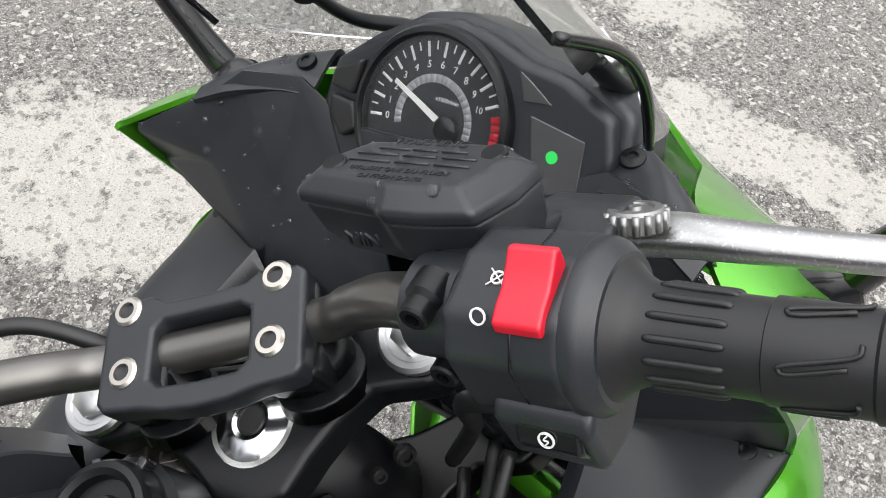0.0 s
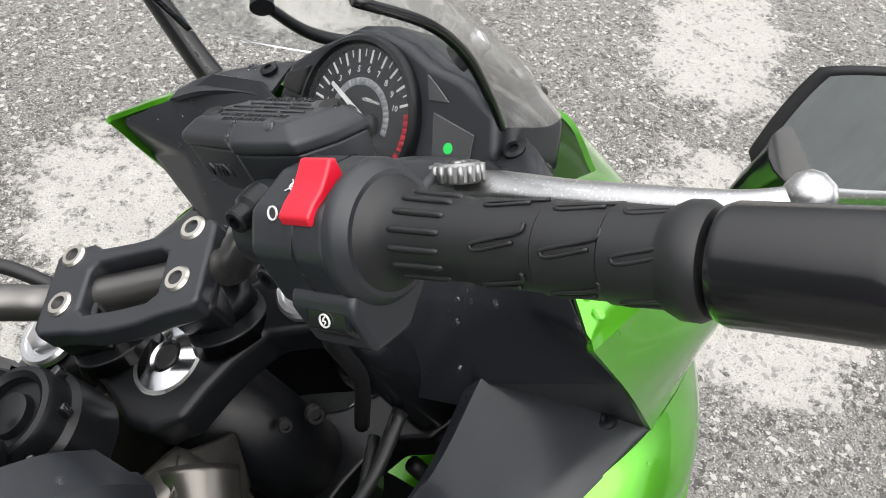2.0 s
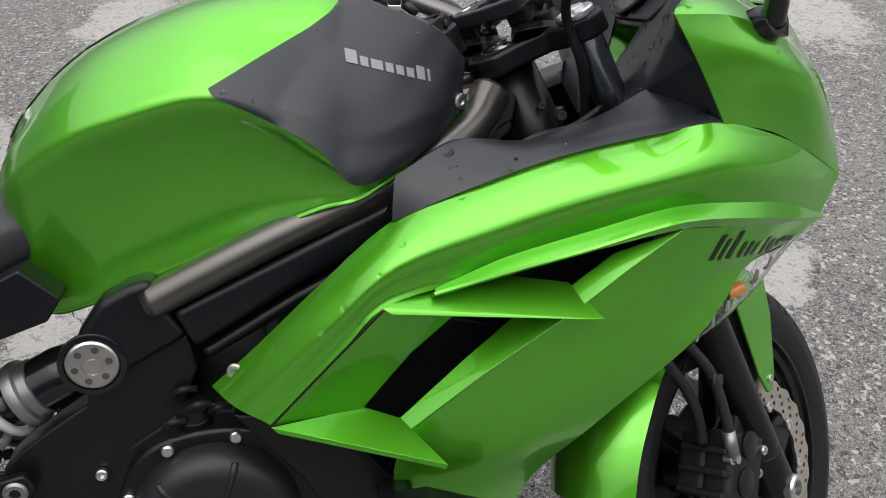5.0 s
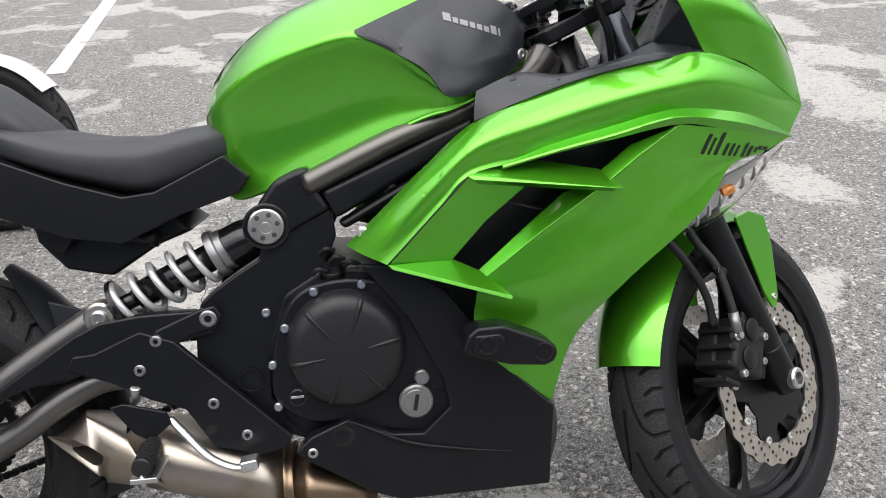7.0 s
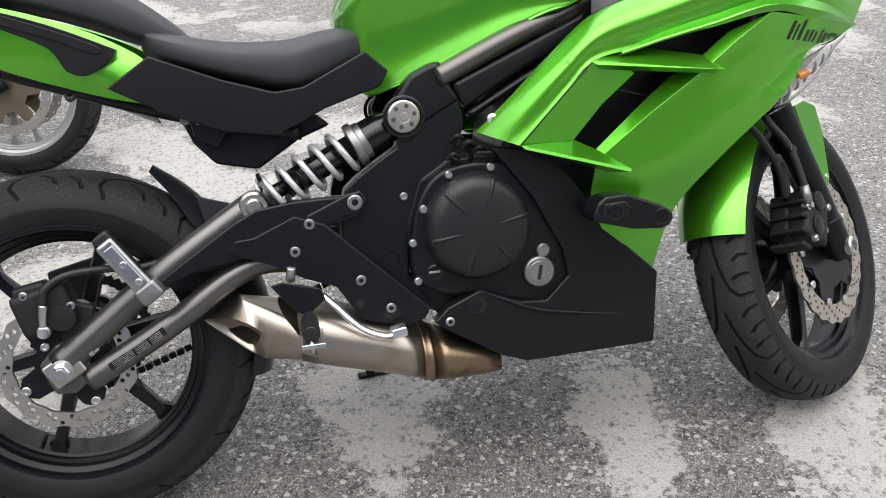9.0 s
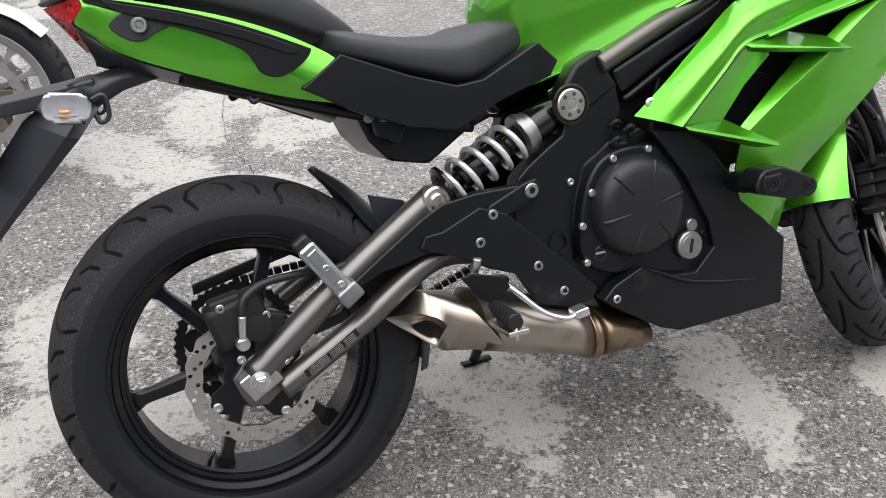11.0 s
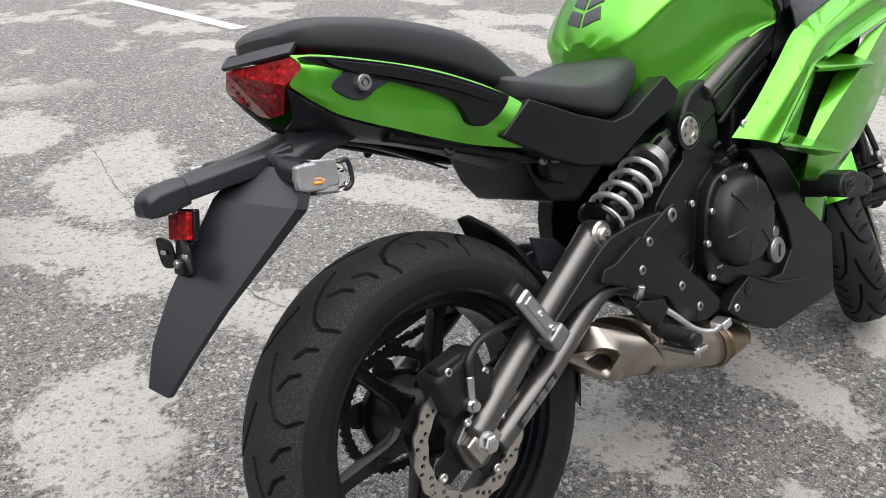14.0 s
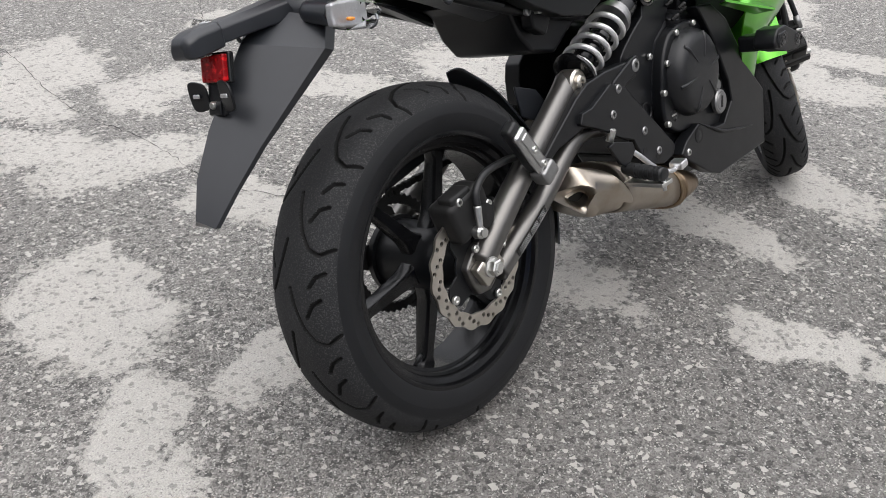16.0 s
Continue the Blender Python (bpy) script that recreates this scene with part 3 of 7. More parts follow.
# ---- fork, brakes, front mudguard ----
top_c, foot_c = Vector((1110, 0, 962)), Vector((1412, 0, 296))
for s in (-1, 1):
    top, foot = top_c + Vector((0, s * 98 - 5, 0)), foot_c + Vector((0, s * 104 - 5, 0))
    d = foot - top
    leg = part("fork_leg", turned(join(tube([top + d * 0.50, top + d * 0.515, top + d * 0.53, top + d * 0.6, top + d * 0.93], [27, 31, 29, 27, 26], 24), tube([top + d * 0.9, top + d * 1.0, top + d * 1.03], [26, 27, 20], 24))), SATIN, bike, "satin black lower fork leg")
    part("fork_tube", turned(tube([top + d * -0.005, top + d * 0.54], 20.5, 24)), FORKTUBE, leg, "dark steel fork tube")
    part("fork_cap", turned(lathe([(0, 23), (4, 23), (6, 21), (6, 18), (5, 17), (5, 0.01)], top - d.normalized() * 2, -d, 28)), ALU, leg, "silver fork cap")
    part("cap_nut", turned(lathe([(4, 14), (9, 14), (10, 12), (10, 0.01)], top - d.normalized() * 2, -d, 6)), ALU, leg)
    part("axle_boss", turned(lathe([(-20, 24), (12, 24), (16, 20)], foot, (0, s, 0), 28)), SATIN, leg)
    part("axle_end", turned(lathe([(14, 19), (30, 19), (33, 16), (33, 11), (24, 10), (24, 0.01)], foot, (0, s, 0), 24)), ZINC, leg, "bare metal axle end")
    # caliper behind the leg
    body_ = [box((1292, s * 112 - 5, 366), (78, 44, 92), 10, (0, 24, 0)), box((1290, s * 76 - 5, 364), (84, 40, 86), 8, (0, 24, 0)), box((1340, s * 98 - 5, 398), (52, 22, 60), 5, (0, 24, 0)), box((1336, s * 98 - 5, 330), (56, 22, 34), 5, (0, 24, 0))]
    cal = part("brake_caliper", turned(join(*body_)), DARK, bike, "black finned two-piston brake caliper")
    for k in range(4 if s < 0 else 0):
        part("fin", turned(box((1266 - 11 * k, s * 98 - 5, 398 - 26 * k), (34, 68, 9), 3, (0, 24, 0))), DARK, cal)
    for z in (352, 396):
        part("piston_cap", turned(lathe([(0, 19), (4, 19), (6, 16), (6, 0.01)], (1292 + (z - 374) * 0.45, s * 133 - 5, z), (0, s, 0), 20)), SATIN, cal)
    for x, z in ((1352, 418), (1352, 336), (1330, 380), (1258, 330)):
        part("caliper_bolt", turned(bolt((x, s * (110 if x > 1340 else 134) - 5, z), (0, s, 0), 7, 7)), ZINC, cal)
    part("banjo", turned(lathe([(-4, 9), (7, 9), (9, 6), (14, 6), (14, 0.01)], (1262, s * 128 - 5, 392), (0, s, 0), 14)), ZINC, cal, "plated brake hose union")
    part("brake_hose", turned(tube([(1262, s * 134 - 5, 394), (1258, s * 134 - 5, 440), (1246, s * 126 - 5, 510), (1216, s * 104 - 5, 580), (1170, s * 70 - 5, 760)], 7, 12)), GRIP, cal, "black brake hose")
    part("hose_sleeve", turned(tube([(1262, s * 134 - 5, 396), (1259, s * 134 - 5, 430)], 8.5, 12)), DULL, cal)
    part("brake_hose", turned(tube([(1250, s * 100 - 5, 410), (1232, s * 106 - 5, 470), (1190, s * 100 - 5, 540), (1130, s * 60 - 5, 640)], 7, 12)), GRIP, cal)
    part("hose_clip", turned(box((1252, s * 128 - 5, 500), (22, 12, 14), 2, (0, 20, 0))), GLOSS, cal)

# mudguard: a curved shell over the front tyre with stays to the fork legs
rows = []
for i in range(15):
    t = radians(166 - 102 * i / 14)          # from the rear lower end up over the top to the front
    wide = 78 - 26 * max(0, (i - 9) / 5) - 8 * max(0, (3 - i) / 3)
    reach = 322 + 6 * math.sin(math.pi * i / 14)
    row = []
    for j in range(11):
        q = (j - 5) / 5
        r = reach - 34 * abs(q) ** 2.2
        row.append((FRONT[0] + r * math.cos(t), FRONT[1] + wide * q, FRONT[2] + r * math.sin(t)))
    rows.append(row)
guard = part("front_mudguard", turned(patch(rows, 3, 21, 42)), GREEN, bike, "lime green front mudguard")
for s in (-1, 1):
    part("mudguard_side", turned(slab([(1376, 590), (1420, 600), (1466, 588), (1474, 530), (1466, 440), (1456, 422), (1444, 420), (1424, 452), (1400, 520)], s * 86 - 5, s * 91 - 5, 2)), GREEN, guard)
    part("mudguard_bolt", turned(bolt((1451, s * 91 - 5, 440), (0, s, 0), 6, 3)), ZINC, guard)
    part("mudguard_stay", turned(slab([(1250, 500), (1290, 540), (1440, 560), (1460, 480), (1420, 440), (1390, 480), (1300, 500)], s * 80 - 5, s * 76 - 5, 1)), SATIN, guard)

# ---- yokes, risers, handlebar clamp ----
def yoke(z, thick, x0):
    """A yoke seen along the steering axis, built flat and then raked."""
    half = [(-48, 0), (-42, 20), (-24, 34), (-10, 48), (4, 68), (2, 100), (16, 124), (40, 128), (58, 112), (56, 78), (44, 52), (36, 26), (34, 0)]
    outline = half + [(x, -y) for x, y in half[::-1][1:-1]]
    bm = bmesh.new()
    lo = [bm.verts.new(mm((x, y, 0))) for x, y in outline]
    bm.faces.new(lo)
    geo = bmesh.ops.extrude_face_region(bm, geom=bm.faces[:])
    bmesh.ops.translate(bm, vec=(0, 0, thick * MM), verts=[g for g in geo["geom"] if isinstance(g, bmesh.types.BMVert)])
    bmesh.ops.recalc_face_normals(bm, faces=bm.faces)
    round_edges(bm, 5, 3, 0.5)
    bm.transform(Matrix.Translation(STEM + AX * z * MM) @ Matrix.Rotation(-RAKE, 4, "Y"))
    return bm


upper = part("top_yoke", turned(yoke(-36, 26, 0)), SATIN, bike, "satin black top yoke")
part("bottom_yoke", turned(yoke(-215, 34, 0)), SATIN, bike, "satin black bottom yoke")
p0 = STEM * 1000
part("stem_nut", turned(lathe([(-16, 23), (-11, 23), (-10, 22), (-8, 12.5), (-7.6, 11), (-8.5, 8.5), (-10, 8)], p0, AX, 40, caps=False)), CHROME, upper, "polished stem nut")
part("stem_washer", turned(lathe([(-16, 27), (-11, 27), (-10, 25)], p0, AX, 36)), ZINC, upper)
part("stem_plug", turned(lathe([(-14, 8.4), (-9.5, 8.4), (-8.5, 7), (-8.5, 0.01)], p0, AX, 24)), GRIP, upper, "black rubber plug")
for s in (-1, 1):
    part("bar_riser", turned(join(tube([(1099, s * 43 - 3, 955), (1098, s * 43 - 3, 992)], [24, 20], 24), tube([(1099, s * 43 - 3, 950), (1099, s * 43 - 3, 966)], [27, 24], 24), box((1098, s * 43 - 3, 985), (52, 34, 26), 5, (0, -24, 0)))), SATIN, upper, "black bar riser")
# the clamp lid: two pads joined by a thin bar in front and a thick one behind, one casting
bm = bmesh.new()
for half in ([(-37, 0), (-36, 18), (-33, 32), (-31, 54), (-26, 59), (24, 59), (29, 55), (30, 32), (25, 24), (24, 0)], [(-23, 0), (-22, 22), (-17, 28), (10, 28), (14, 22), (14, 0)]):
    loop = [bm.verts.new(mm((x, y, 0))) for x, y in half + [(x, -y) for x, y in half[::-1][1:-1]]]
    for a, b in zip(loop, loop[1:] + loop[:1]):
        bm.edges.new((a, b))
bmesh.ops.triangle_fill(bm, edges=bm.edges[:], use_beauty=True)
geo = bmesh.ops.extrude_face_region(bm, geom=bm.faces[:])
bmesh.ops.translate(bm, vec=(0, 0, 0.017), verts=[g for g in geo["geom"] if isinstance(g, bmesh.types.BMVert)])
bmesh.ops.recalc_face_normals(bm, faces=bm.faces)
bmesh.ops.dissolve_limit(bm, angle_limit=0.02, verts=bm.verts[:], edges=bm.edges[:])
round_edges(bm, 3.5, 3, 0.7)
bm.transform(Matrix.Translation(mm((1098, -2, 991))) @ Matrix.Rotation(radians(-24), 4, "Y"))
lid = part("clamp_lid", turned(bm), PLASTIC, upper, "black handlebar clamp with four bolts")
for x, y, z in ((1114, 43, 1012), (1115, -45, 1012), (1083, -43, 998), (1082, 41, 998)):
    part("clamp_bolt", turned(lathe([(-2, 8.5), (5, 8.5), (6.5, 7), (6.5, 4.6), (2.5, 4.6), (2.5, 0.01)], (x, y, z), AX, 20, caps=False)), STEEL, lid, "bright socket bolt")
    part("bolt_socket", turned(lathe([(2.4, 4.7), (3.0, 4.7), (3.0, 0.01)], (x, y, z), AX, 6)), DARK, lid)

BAR = [(1098, 0, 994), (1098, -58, 994), (1080, -92, 1012), (1052, -122, 1034), (1026, -150, 1047), (1008, -180, 1050), (918, -378, 1044)]
bar_path = [(x, -y - 6, z) for x, y, z in BAR[:0:-1]] + [(x, y, z) for x, y, z in BAR[1:]]
handlebar = part("handlebar", turned(tube(bar_path, 11.5, 20, 120)), TITAN, bike, "burnished grey tubular handlebar")

# ---- handlebar controls (the bar's own directions: a along it outwards, up and forwards) ----
for side in (-1, 1):
    G0, G1 = Vector((1008, side * 180 - 3, 1050)), Vector((918, side * 378 - 3, 1044))
    ALONG = (G1 - G0).normalized()
    UP = (Vector((-0.05, 0, 1)) - ALONG * Vector((-0.05, 0, 1)).dot(ALONG)).normalized()
    FWD = ALONG.cross(UP) if side > 0 else UP.cross(ALONG)
    if FWD.x < 0:
        FWD = -FWD

    def at(a, f, u, G0=G0, ALONG=ALONG, UP=UP, FWD=FWD):
        """a mm out along the bar, f forwards, u up."""
        return G0 + ALONG * a + FWD * f + UP * u

    def prism(loop, a0, a1, bevel, at=at, taper=1.0):
        """A body with an outline (f, u) from a0 to a1 along the bar."""
        bm = bmesh.new()
        lo = [bm.verts.new(at(a0, f, u) * MM) for f, u in loop]
        hi = [bm.verts.new(at(a1, f * taper, u * taper) * MM) for f, u in loop]
        bm.faces.new(lo)
        bm.faces.new(hi[::-1])
        n = len(lo)
        for i in range(n):
            bm.faces.new((lo[i], hi[i], hi[(i + 1) % n], lo[(i + 1) % n]))
        bmesh.ops.recalc_face_normals(bm, faces=bm.faces)
        return round_edges(bm, bevel, 3, 0.3)

    # grip, flange, ridges, bar end
    prof = [(30, 12), (30, 25), (33, 27), (36, 26.4), (40, 22.8), (44, 18.8), (48, 16.6), (54, 15.8), (64, 15.4), (76, 15.2), (84, 15)]
    prof += [(84.5, 15.9), (112, 15.2), (113, 16.1), (136, 15.4), (137, 16.3), (154, 15.8), (156, 16.6), (160, 18.4), (165, 18.4), (168, 16.6), (169, 12)]
    grip = part("grip", turned(lathe(prof, G0, ALONG, 40)), GRIP, handlebar, "black rubber grip with moulded ribs")
    def on(a, t, r=15.6, G0=G0, ALONG=ALONG, UP=UP, FWD=FWD):
        return G0 + ALONG * a - FWD * math.cos(t) * r + UP * math.sin(t) * r
    for k in range(9):
        t = radians(-30 + 25 * k)
        part("rib", turned(tube([on(51, t, 15.4), on(53, t, 16.0), on(62, t, 15.6), on(72, t, 15.4), on(74, t, 14.4)], [0.9, 1.3, 1.3, 1.3, 0.9], 8)), GRIP, grip)
    for a0 in (86, 114, 139):
        for k in range(4):
            t0 = radians(-45 + 62 * k)
            part("rib", turned(tube([on(a0 + 23, t0 + 0.86, 15.9), on(a0 + 21, t0 + 0.62, 15.9), on(a0 + 5, t0 + 0.36, 15.9), on(a0 + 3, t0 + 0.26, 15.9), on(a0 + 6, t0 + 0.2, 15.9), on(a0 + 20, t0 + 0.42, 15.9)], 0.8, 6, 36)), GRIP, grip)
    weight = part("bar_end", turned(lathe([(169, 10), (171, 17.4), (174, 18.5), (214, 18.6), (219, 17.4), (220, 15.4), (220, 9), (206, 8), (206, 0.01)], G0, ALONG, 36)), GLOSS, handlebar, "gloss black bar-end weight")

    # switch block
    block = [(-29, 8), (-20, 22), (2, 27), (20, 23), (26, 6), (24, -14), (12, -29), (-12, -31), (-26, -20)]
    cube = part("switch_block", turned(prism(block, -12, 31, 4)), PLASTIC, handlebar, "black switch housing")
    part("throttle_collar", turned(lathe([(29, 27), (30, 29), (33, 29.5), (36, 28.5), (40, 25)], G0, ALONG, 40)), PLASTIC, cube)
    part("seam", turned(prism([(f * 1.01, u * 1.01) for f, u in block], 13.5, 14.3, 0)), GLOSS, cube)
    if side < 0:
        part("stop_switch", turned(prism([(-23.5, 18), (-23.5, 22.5), (-18, 25.5), (-12, 27.5), (-7, 31), (-2, 35), (1, 33.5), (1, 24), (-12, 20)], 9, 26, 1.4)), RED, cube, "red engine stop rocker switch")
        part("start_switch", turned(prism([(-31, -15), (-34.2, -24), (-28, -34), (-16, -30), (-18, -16)], 8, 32, 2)), GLOSS, cube, "black start button")
        for a_, f_, u_, r_ in ((5, -7, 25.3, 2.5), (3, -20.6, 21.6, 2.9), (20, -33.4, -19.4, 3.0)):
            face = Vector(UP * 22 - FWD * 5) if u_ > 25 else Vector(UP * 9 - FWD * 14) if u_ > 0 else Vector(UP * 0.33 - FWD * 0.94)
            part("switch_symbol", turned(lathe([(-0.3, r_), (0.35, r_), (0.35, r_ - 0.6), (-0.3, r_ - 0.6), (-0.3, r_)], at(a_, f_, u_), face, 20, caps=False)), WHITE, cube, "white printed ring symbol")
        for d_ in (-1, 1):
            part("switch_symbol", turned(tube([at(5 - 3.4, -7 + d_ * 3, 25.4 + d_ * 0.7), at(5 + 3.4, -7 - d_ * 3, 25.4 - d_ * 0.7)], 0.32, 6)), WHITE, cube)
        part("switch_symbol", turned(tube([at(19.4, -34.4, -21.2), at(20.8, -33.8, -19.6), at(19.2, -33.6, -19.2), at(20.6, -33.0, -17.6)], 0.32, 6)), WHITE, cube)
        part("start_shroud", turned(prism([(-28, -10), (-32, -16), (-29, -38), (-8, -42), (10, -32), (4, -14)], 0, 36, 4)), PLASTIC, cube)
    else:
        part("dip_switch", turned(prism([(-30, 14), (-24, 26), (-14, 33), (-10, 28), (-22, 12)], 12, 32, 2)), SATIN, cube, "grey dip switch")
        part("hazard_switch", turned(prism([(-20, 27), (-17, 36), (-6, 41), (-4, 30)], -6, 7, 2)), RED, cube, "red hazard switch")
        part("horn_button", turned(prism([(-29, -10), (-36, -14), (-36, -24), (-26, -26)], 6, 26, 2)), GLOSS, cube)
    # perch clamp inboard of the block, with its bolts
    perch = part("lever_perch", turned(join(lathe([(-38, 17), (-36, 19), (-16, 19), (-14, 17)], G0, ALONG, 28), prism([(8, -16), (8, 16), (30, 10), (58, -8), (76, -18), (70, -36), (40, -32), (20, -20)], -34, -14, 4), prism([(52, -36), (50, -14), (74, -14), (90, -22), (88, -36)], -30, 10, 4))), PLASTIC, handlebar, "black lever perch")
    for u in (15, -15):
        b = at(-25, -14, u)
        part("perch_bolt", turned(lathe([(-12, 7.5), (-2, 7.5), (0, 5.6), (6, 5.6), (7, 4.8), (7, 2.8), (3, 2.8), (3, 0.01)], b, -FWD, 18)), SATIN, perch, "black socket bolt")
    # lever: a flat blade that narrows, with a ball at its end
    path = [at(0, 78, -34), at(26, 80, -34), at(64, 78, -34), at(105, 78, -35), at(140, 80, -36), at(160, 87, -37)]
    lever = part("brake_lever" if side < 0 else "clutch_lever", turned(tube(path, [11, 11, 9, 8.2, 7, 6], 20, 48, flat=0.75)), LEVER, perch, "scuffed bare aluminium lever")
    part("lever_ball", turned(lathe([(-10, 0.01), (-9, 5), (-5, 9), (0, 10.5), (5, 9), (9, 5), (10, 0.01)], at(164, 90, -38), ALONG, 20)), LEVER, lever)
    for f0, u0 in ((74.4, -28.9), (71.6, -31.4)):
        part("lever_slot", turned(tube([at(62, f0, u0), at(80, f0, u0 - 0.3)], 1.0, 10)), LEVER, lever)
    if side < 0:
        wheel_ = lathe([(-4, 10.5), (-3, 11.8), (4, 11.8), (5.5, 10.5), (5.5, 7.5), (4.5, 7.1), (4.5, 3), (6, 2.6), (6, 0.01)], at(12.6, 73, -21), UP * 0.9 + FWD * 0.44, 28)
        part("adjuster_wheel", turned(wheel_), DULL, lever, "notched lever adjuster wheel")
        spin = (UP * 0.9 + FWD * 0.44).normalized()
        across = spin.cross(ALONG).normalized()
        for k in range(16):
            t = 2 * math.pi * k / 16
            o = at(12.6, 73, -21) + (ALONG * math.cos(t) + across * math.sin(t)) * 11.8
            part("notch", turned(tube([o - spin * 3, o + spin * 4.5], 1.5, 8)), DULL, lever)
        # brake fluid reservoir: wide box with a lid, tilted with the perch

        def res(a, f, u, at=at):
            """The reservoir leans forwards and a little outwards."""
            return at(a, f, u + 5.5 - (f - 12) * 0.22 - (a + 95) * 0.05)

        def shell(rows_, bevel):
            """A box of stacked outlines (a, f) at heights u."""
            bm = bmesh.new()
            vs = [[bm.verts.new(res(a, f, u) * MM) for a, f in outline] for u, outline in rows_]
            n = len(vs[0])
            bm.faces.new(vs[0])
            bm.faces.new(vs[-1][::-1])
            for p, q in zip(vs, vs[1:]):
                for i in range(n):
                    bm.faces.new((p[i], q[i], q[(i + 1) % n], p[(i + 1) % n]))
            bmesh.ops.recalc_face_normals(bm, faces=bm.faces)
            return round_edges(bm, bevel, 3, 0.3)
        RES = [(-99, 36), (-96, 19), (-56, 15), (-50, 11), (-34, 12), (-15, 16), (-9, 34), (-8, 52), (-26, 62), (-86, 58)]
        RES_LOW = [(a * 0.84 - 6, 36 + (f - 36) * 0.8) for a, f in RES]
        tank = part("fluid_reservoir", turned(shell([(-2, RES_LOW), (8, [(-52 + (a + 52) * 0.96, 36 + (f - 36) * 0.94) for a, f in RES]), (24, RES)], 2)), PLASTIC, perch, "black brake fluid reservoir")
        big = [(a * 1.02 + 1, 36 + (f - 36) * 1.05) for a, f in RES]
        small = [(-52 + (a + 52) * 0.8, 38 + (f - 38) * 0.7) for a, f in RES]
        cap = part("reservoir_lid", turned(shell([(24, big), (30, big), (37, small)], 2)), PLASTIC, tank, "black lid with raised writing")
        for a, f in ((-84, 32), (-22, 48)):
            part("lid_screw", turned(lathe([(0, 5.5), (2, 5.5), (3, 4.5), (3, 0.01)], res(a, f, 35), UP, 14)), SATIN, cap)
        RES_AT = res
    else:
        part("clutch_cable", turned(tube([at(-32, 60, -8), at(-70, 66, -22), at(-110, 60, -32), Vector((1112, 62, 992)), Vector((1130, 24, 940)), Vector((1160, 0, 860))], 5, 10)), GRIP, perch, "black clutch cable")
    # loom from the switch block down along the fork
    part("switch_cable", turned(tube([at(6, 0, -34), at(-6, 6, -60), Vector((1060, side * 130, 960)), Vector((1100, side * 110, 900)), Vector((1140, side * 70, 830))], 5.5, 10)), GRIP, cube, "black wiring loom")


def words(text, size, thick, spot, right, upward, mat, parent, name="lettering", centred=True, label=""):
    """Raised letters as a mesh at a spot (mm), running right and upward."""
    cu = bpy.data.curves.new(name, "FONT")
    cu.body, cu.size, cu.extrude = text, size * MM, thick * MM
    cu.align_x = "CENTER" if centred else "LEFT"
    cu.align_y, cu.resolution_u = "CENTER", 3
    tmp = bpy.data.objects.new(name, cu)
    scene.collection.objects.link(tmp)
    bpy.context.view_layer.update()
    me = bpy.data.meshes.new_from_object(tmp.evaluated_get(bpy.context.evaluated_depsgraph_get()))
    bpy.data.objects.remove(tmp)
    bpy.data.curves.remove(cu)
    r, u = Vector(right).normalized(), Vector(upward).normalized()
    m = Matrix((r, u, r.cross(u))).transposed().to_4x4()
    m.translation = mm(spot)
    me.transform(m)
    me.name = name
    me.materials.append(mat)
    ob = new(name, me)
    ob.parent = parent
    return tagged(ob, label) if label else ob


at = RES_AT
rot3 = STEER.to_3x3()
A3, F3, U3 = [(rot3 @ (at(*v) - at(0, 0, 0))).normalized() for v in ((1, 0, 0), (0, 1, 0), (0, 0, 1))]


def spot(a, f, u):
    return (STEER @ (at(a, f, u) * MM)) * 1000


for txt, sz, f in (("WARNING", 7, 53), ("UTILISEE QUE DU FLUIDE", 4, 30), ("DE FREIN DOT4.", 4, 24.5)):
    words(txt, sz, 0.2, spot(-52, f, 37.2), A3, F3, PLASTIC, cap)
for f, w in ((46.5, 20), (41.5, 27), (36, 27)):
    for a0, a1 in ((-w, -w * 0.3), (-w * 0.2, w * 0.35), (w * 0.45, w)):
        p, q = spot(-52 + a0, f, 37.2), spot(-52 + a1, f, 37.2)
        part("lettering", tube([p, q], 0.6, 6), PLASTIC, cap)
words("MIN", 9, 0.5, spot(-62, 8.4, 16), A3, U3, PLASTIC, tank)

# ---- engine and frame ----
from mathutils.bvhtree import BVHTree

engine = part("engine", join(slab([(590, 360), (580, 480), (610, 560), (680, 600), (800, 590), (880, 540), (880, 330), (820, 300), (640, 300)], -150, 150, 14),
                             slab([(760, 540), (800, 720), (960, 700), (985, 560), (900, 470)], -130, 130, 14),
                             slab([(640, 300), (700, 215), (860, 215), (900, 300)], -110, 110, 12)), SATIN, bike, "black parallel-twin engine")
cc = (704, -150, 470)
case = part("engine_case", slab([(590, 395), (592, 470), (612, 530), (650, 568), (720, 578), (790, 560), (835, 500), (868, 420), (864, 355), (830, 322), (760, 330), (700, 350), (640, 355)], -140, -172, 7, 60), SATIN, engine, "black crankcase cover")
clutch = part("clutch_cover", lathe([(12, 95), (24, 93), (36, 90), (46, 85), (52, 77), (55, 66), (56.5, 40), (57, 0.01)], cc, OUT, 64), ENGINE, engine, "black clutch cover with six grooves")
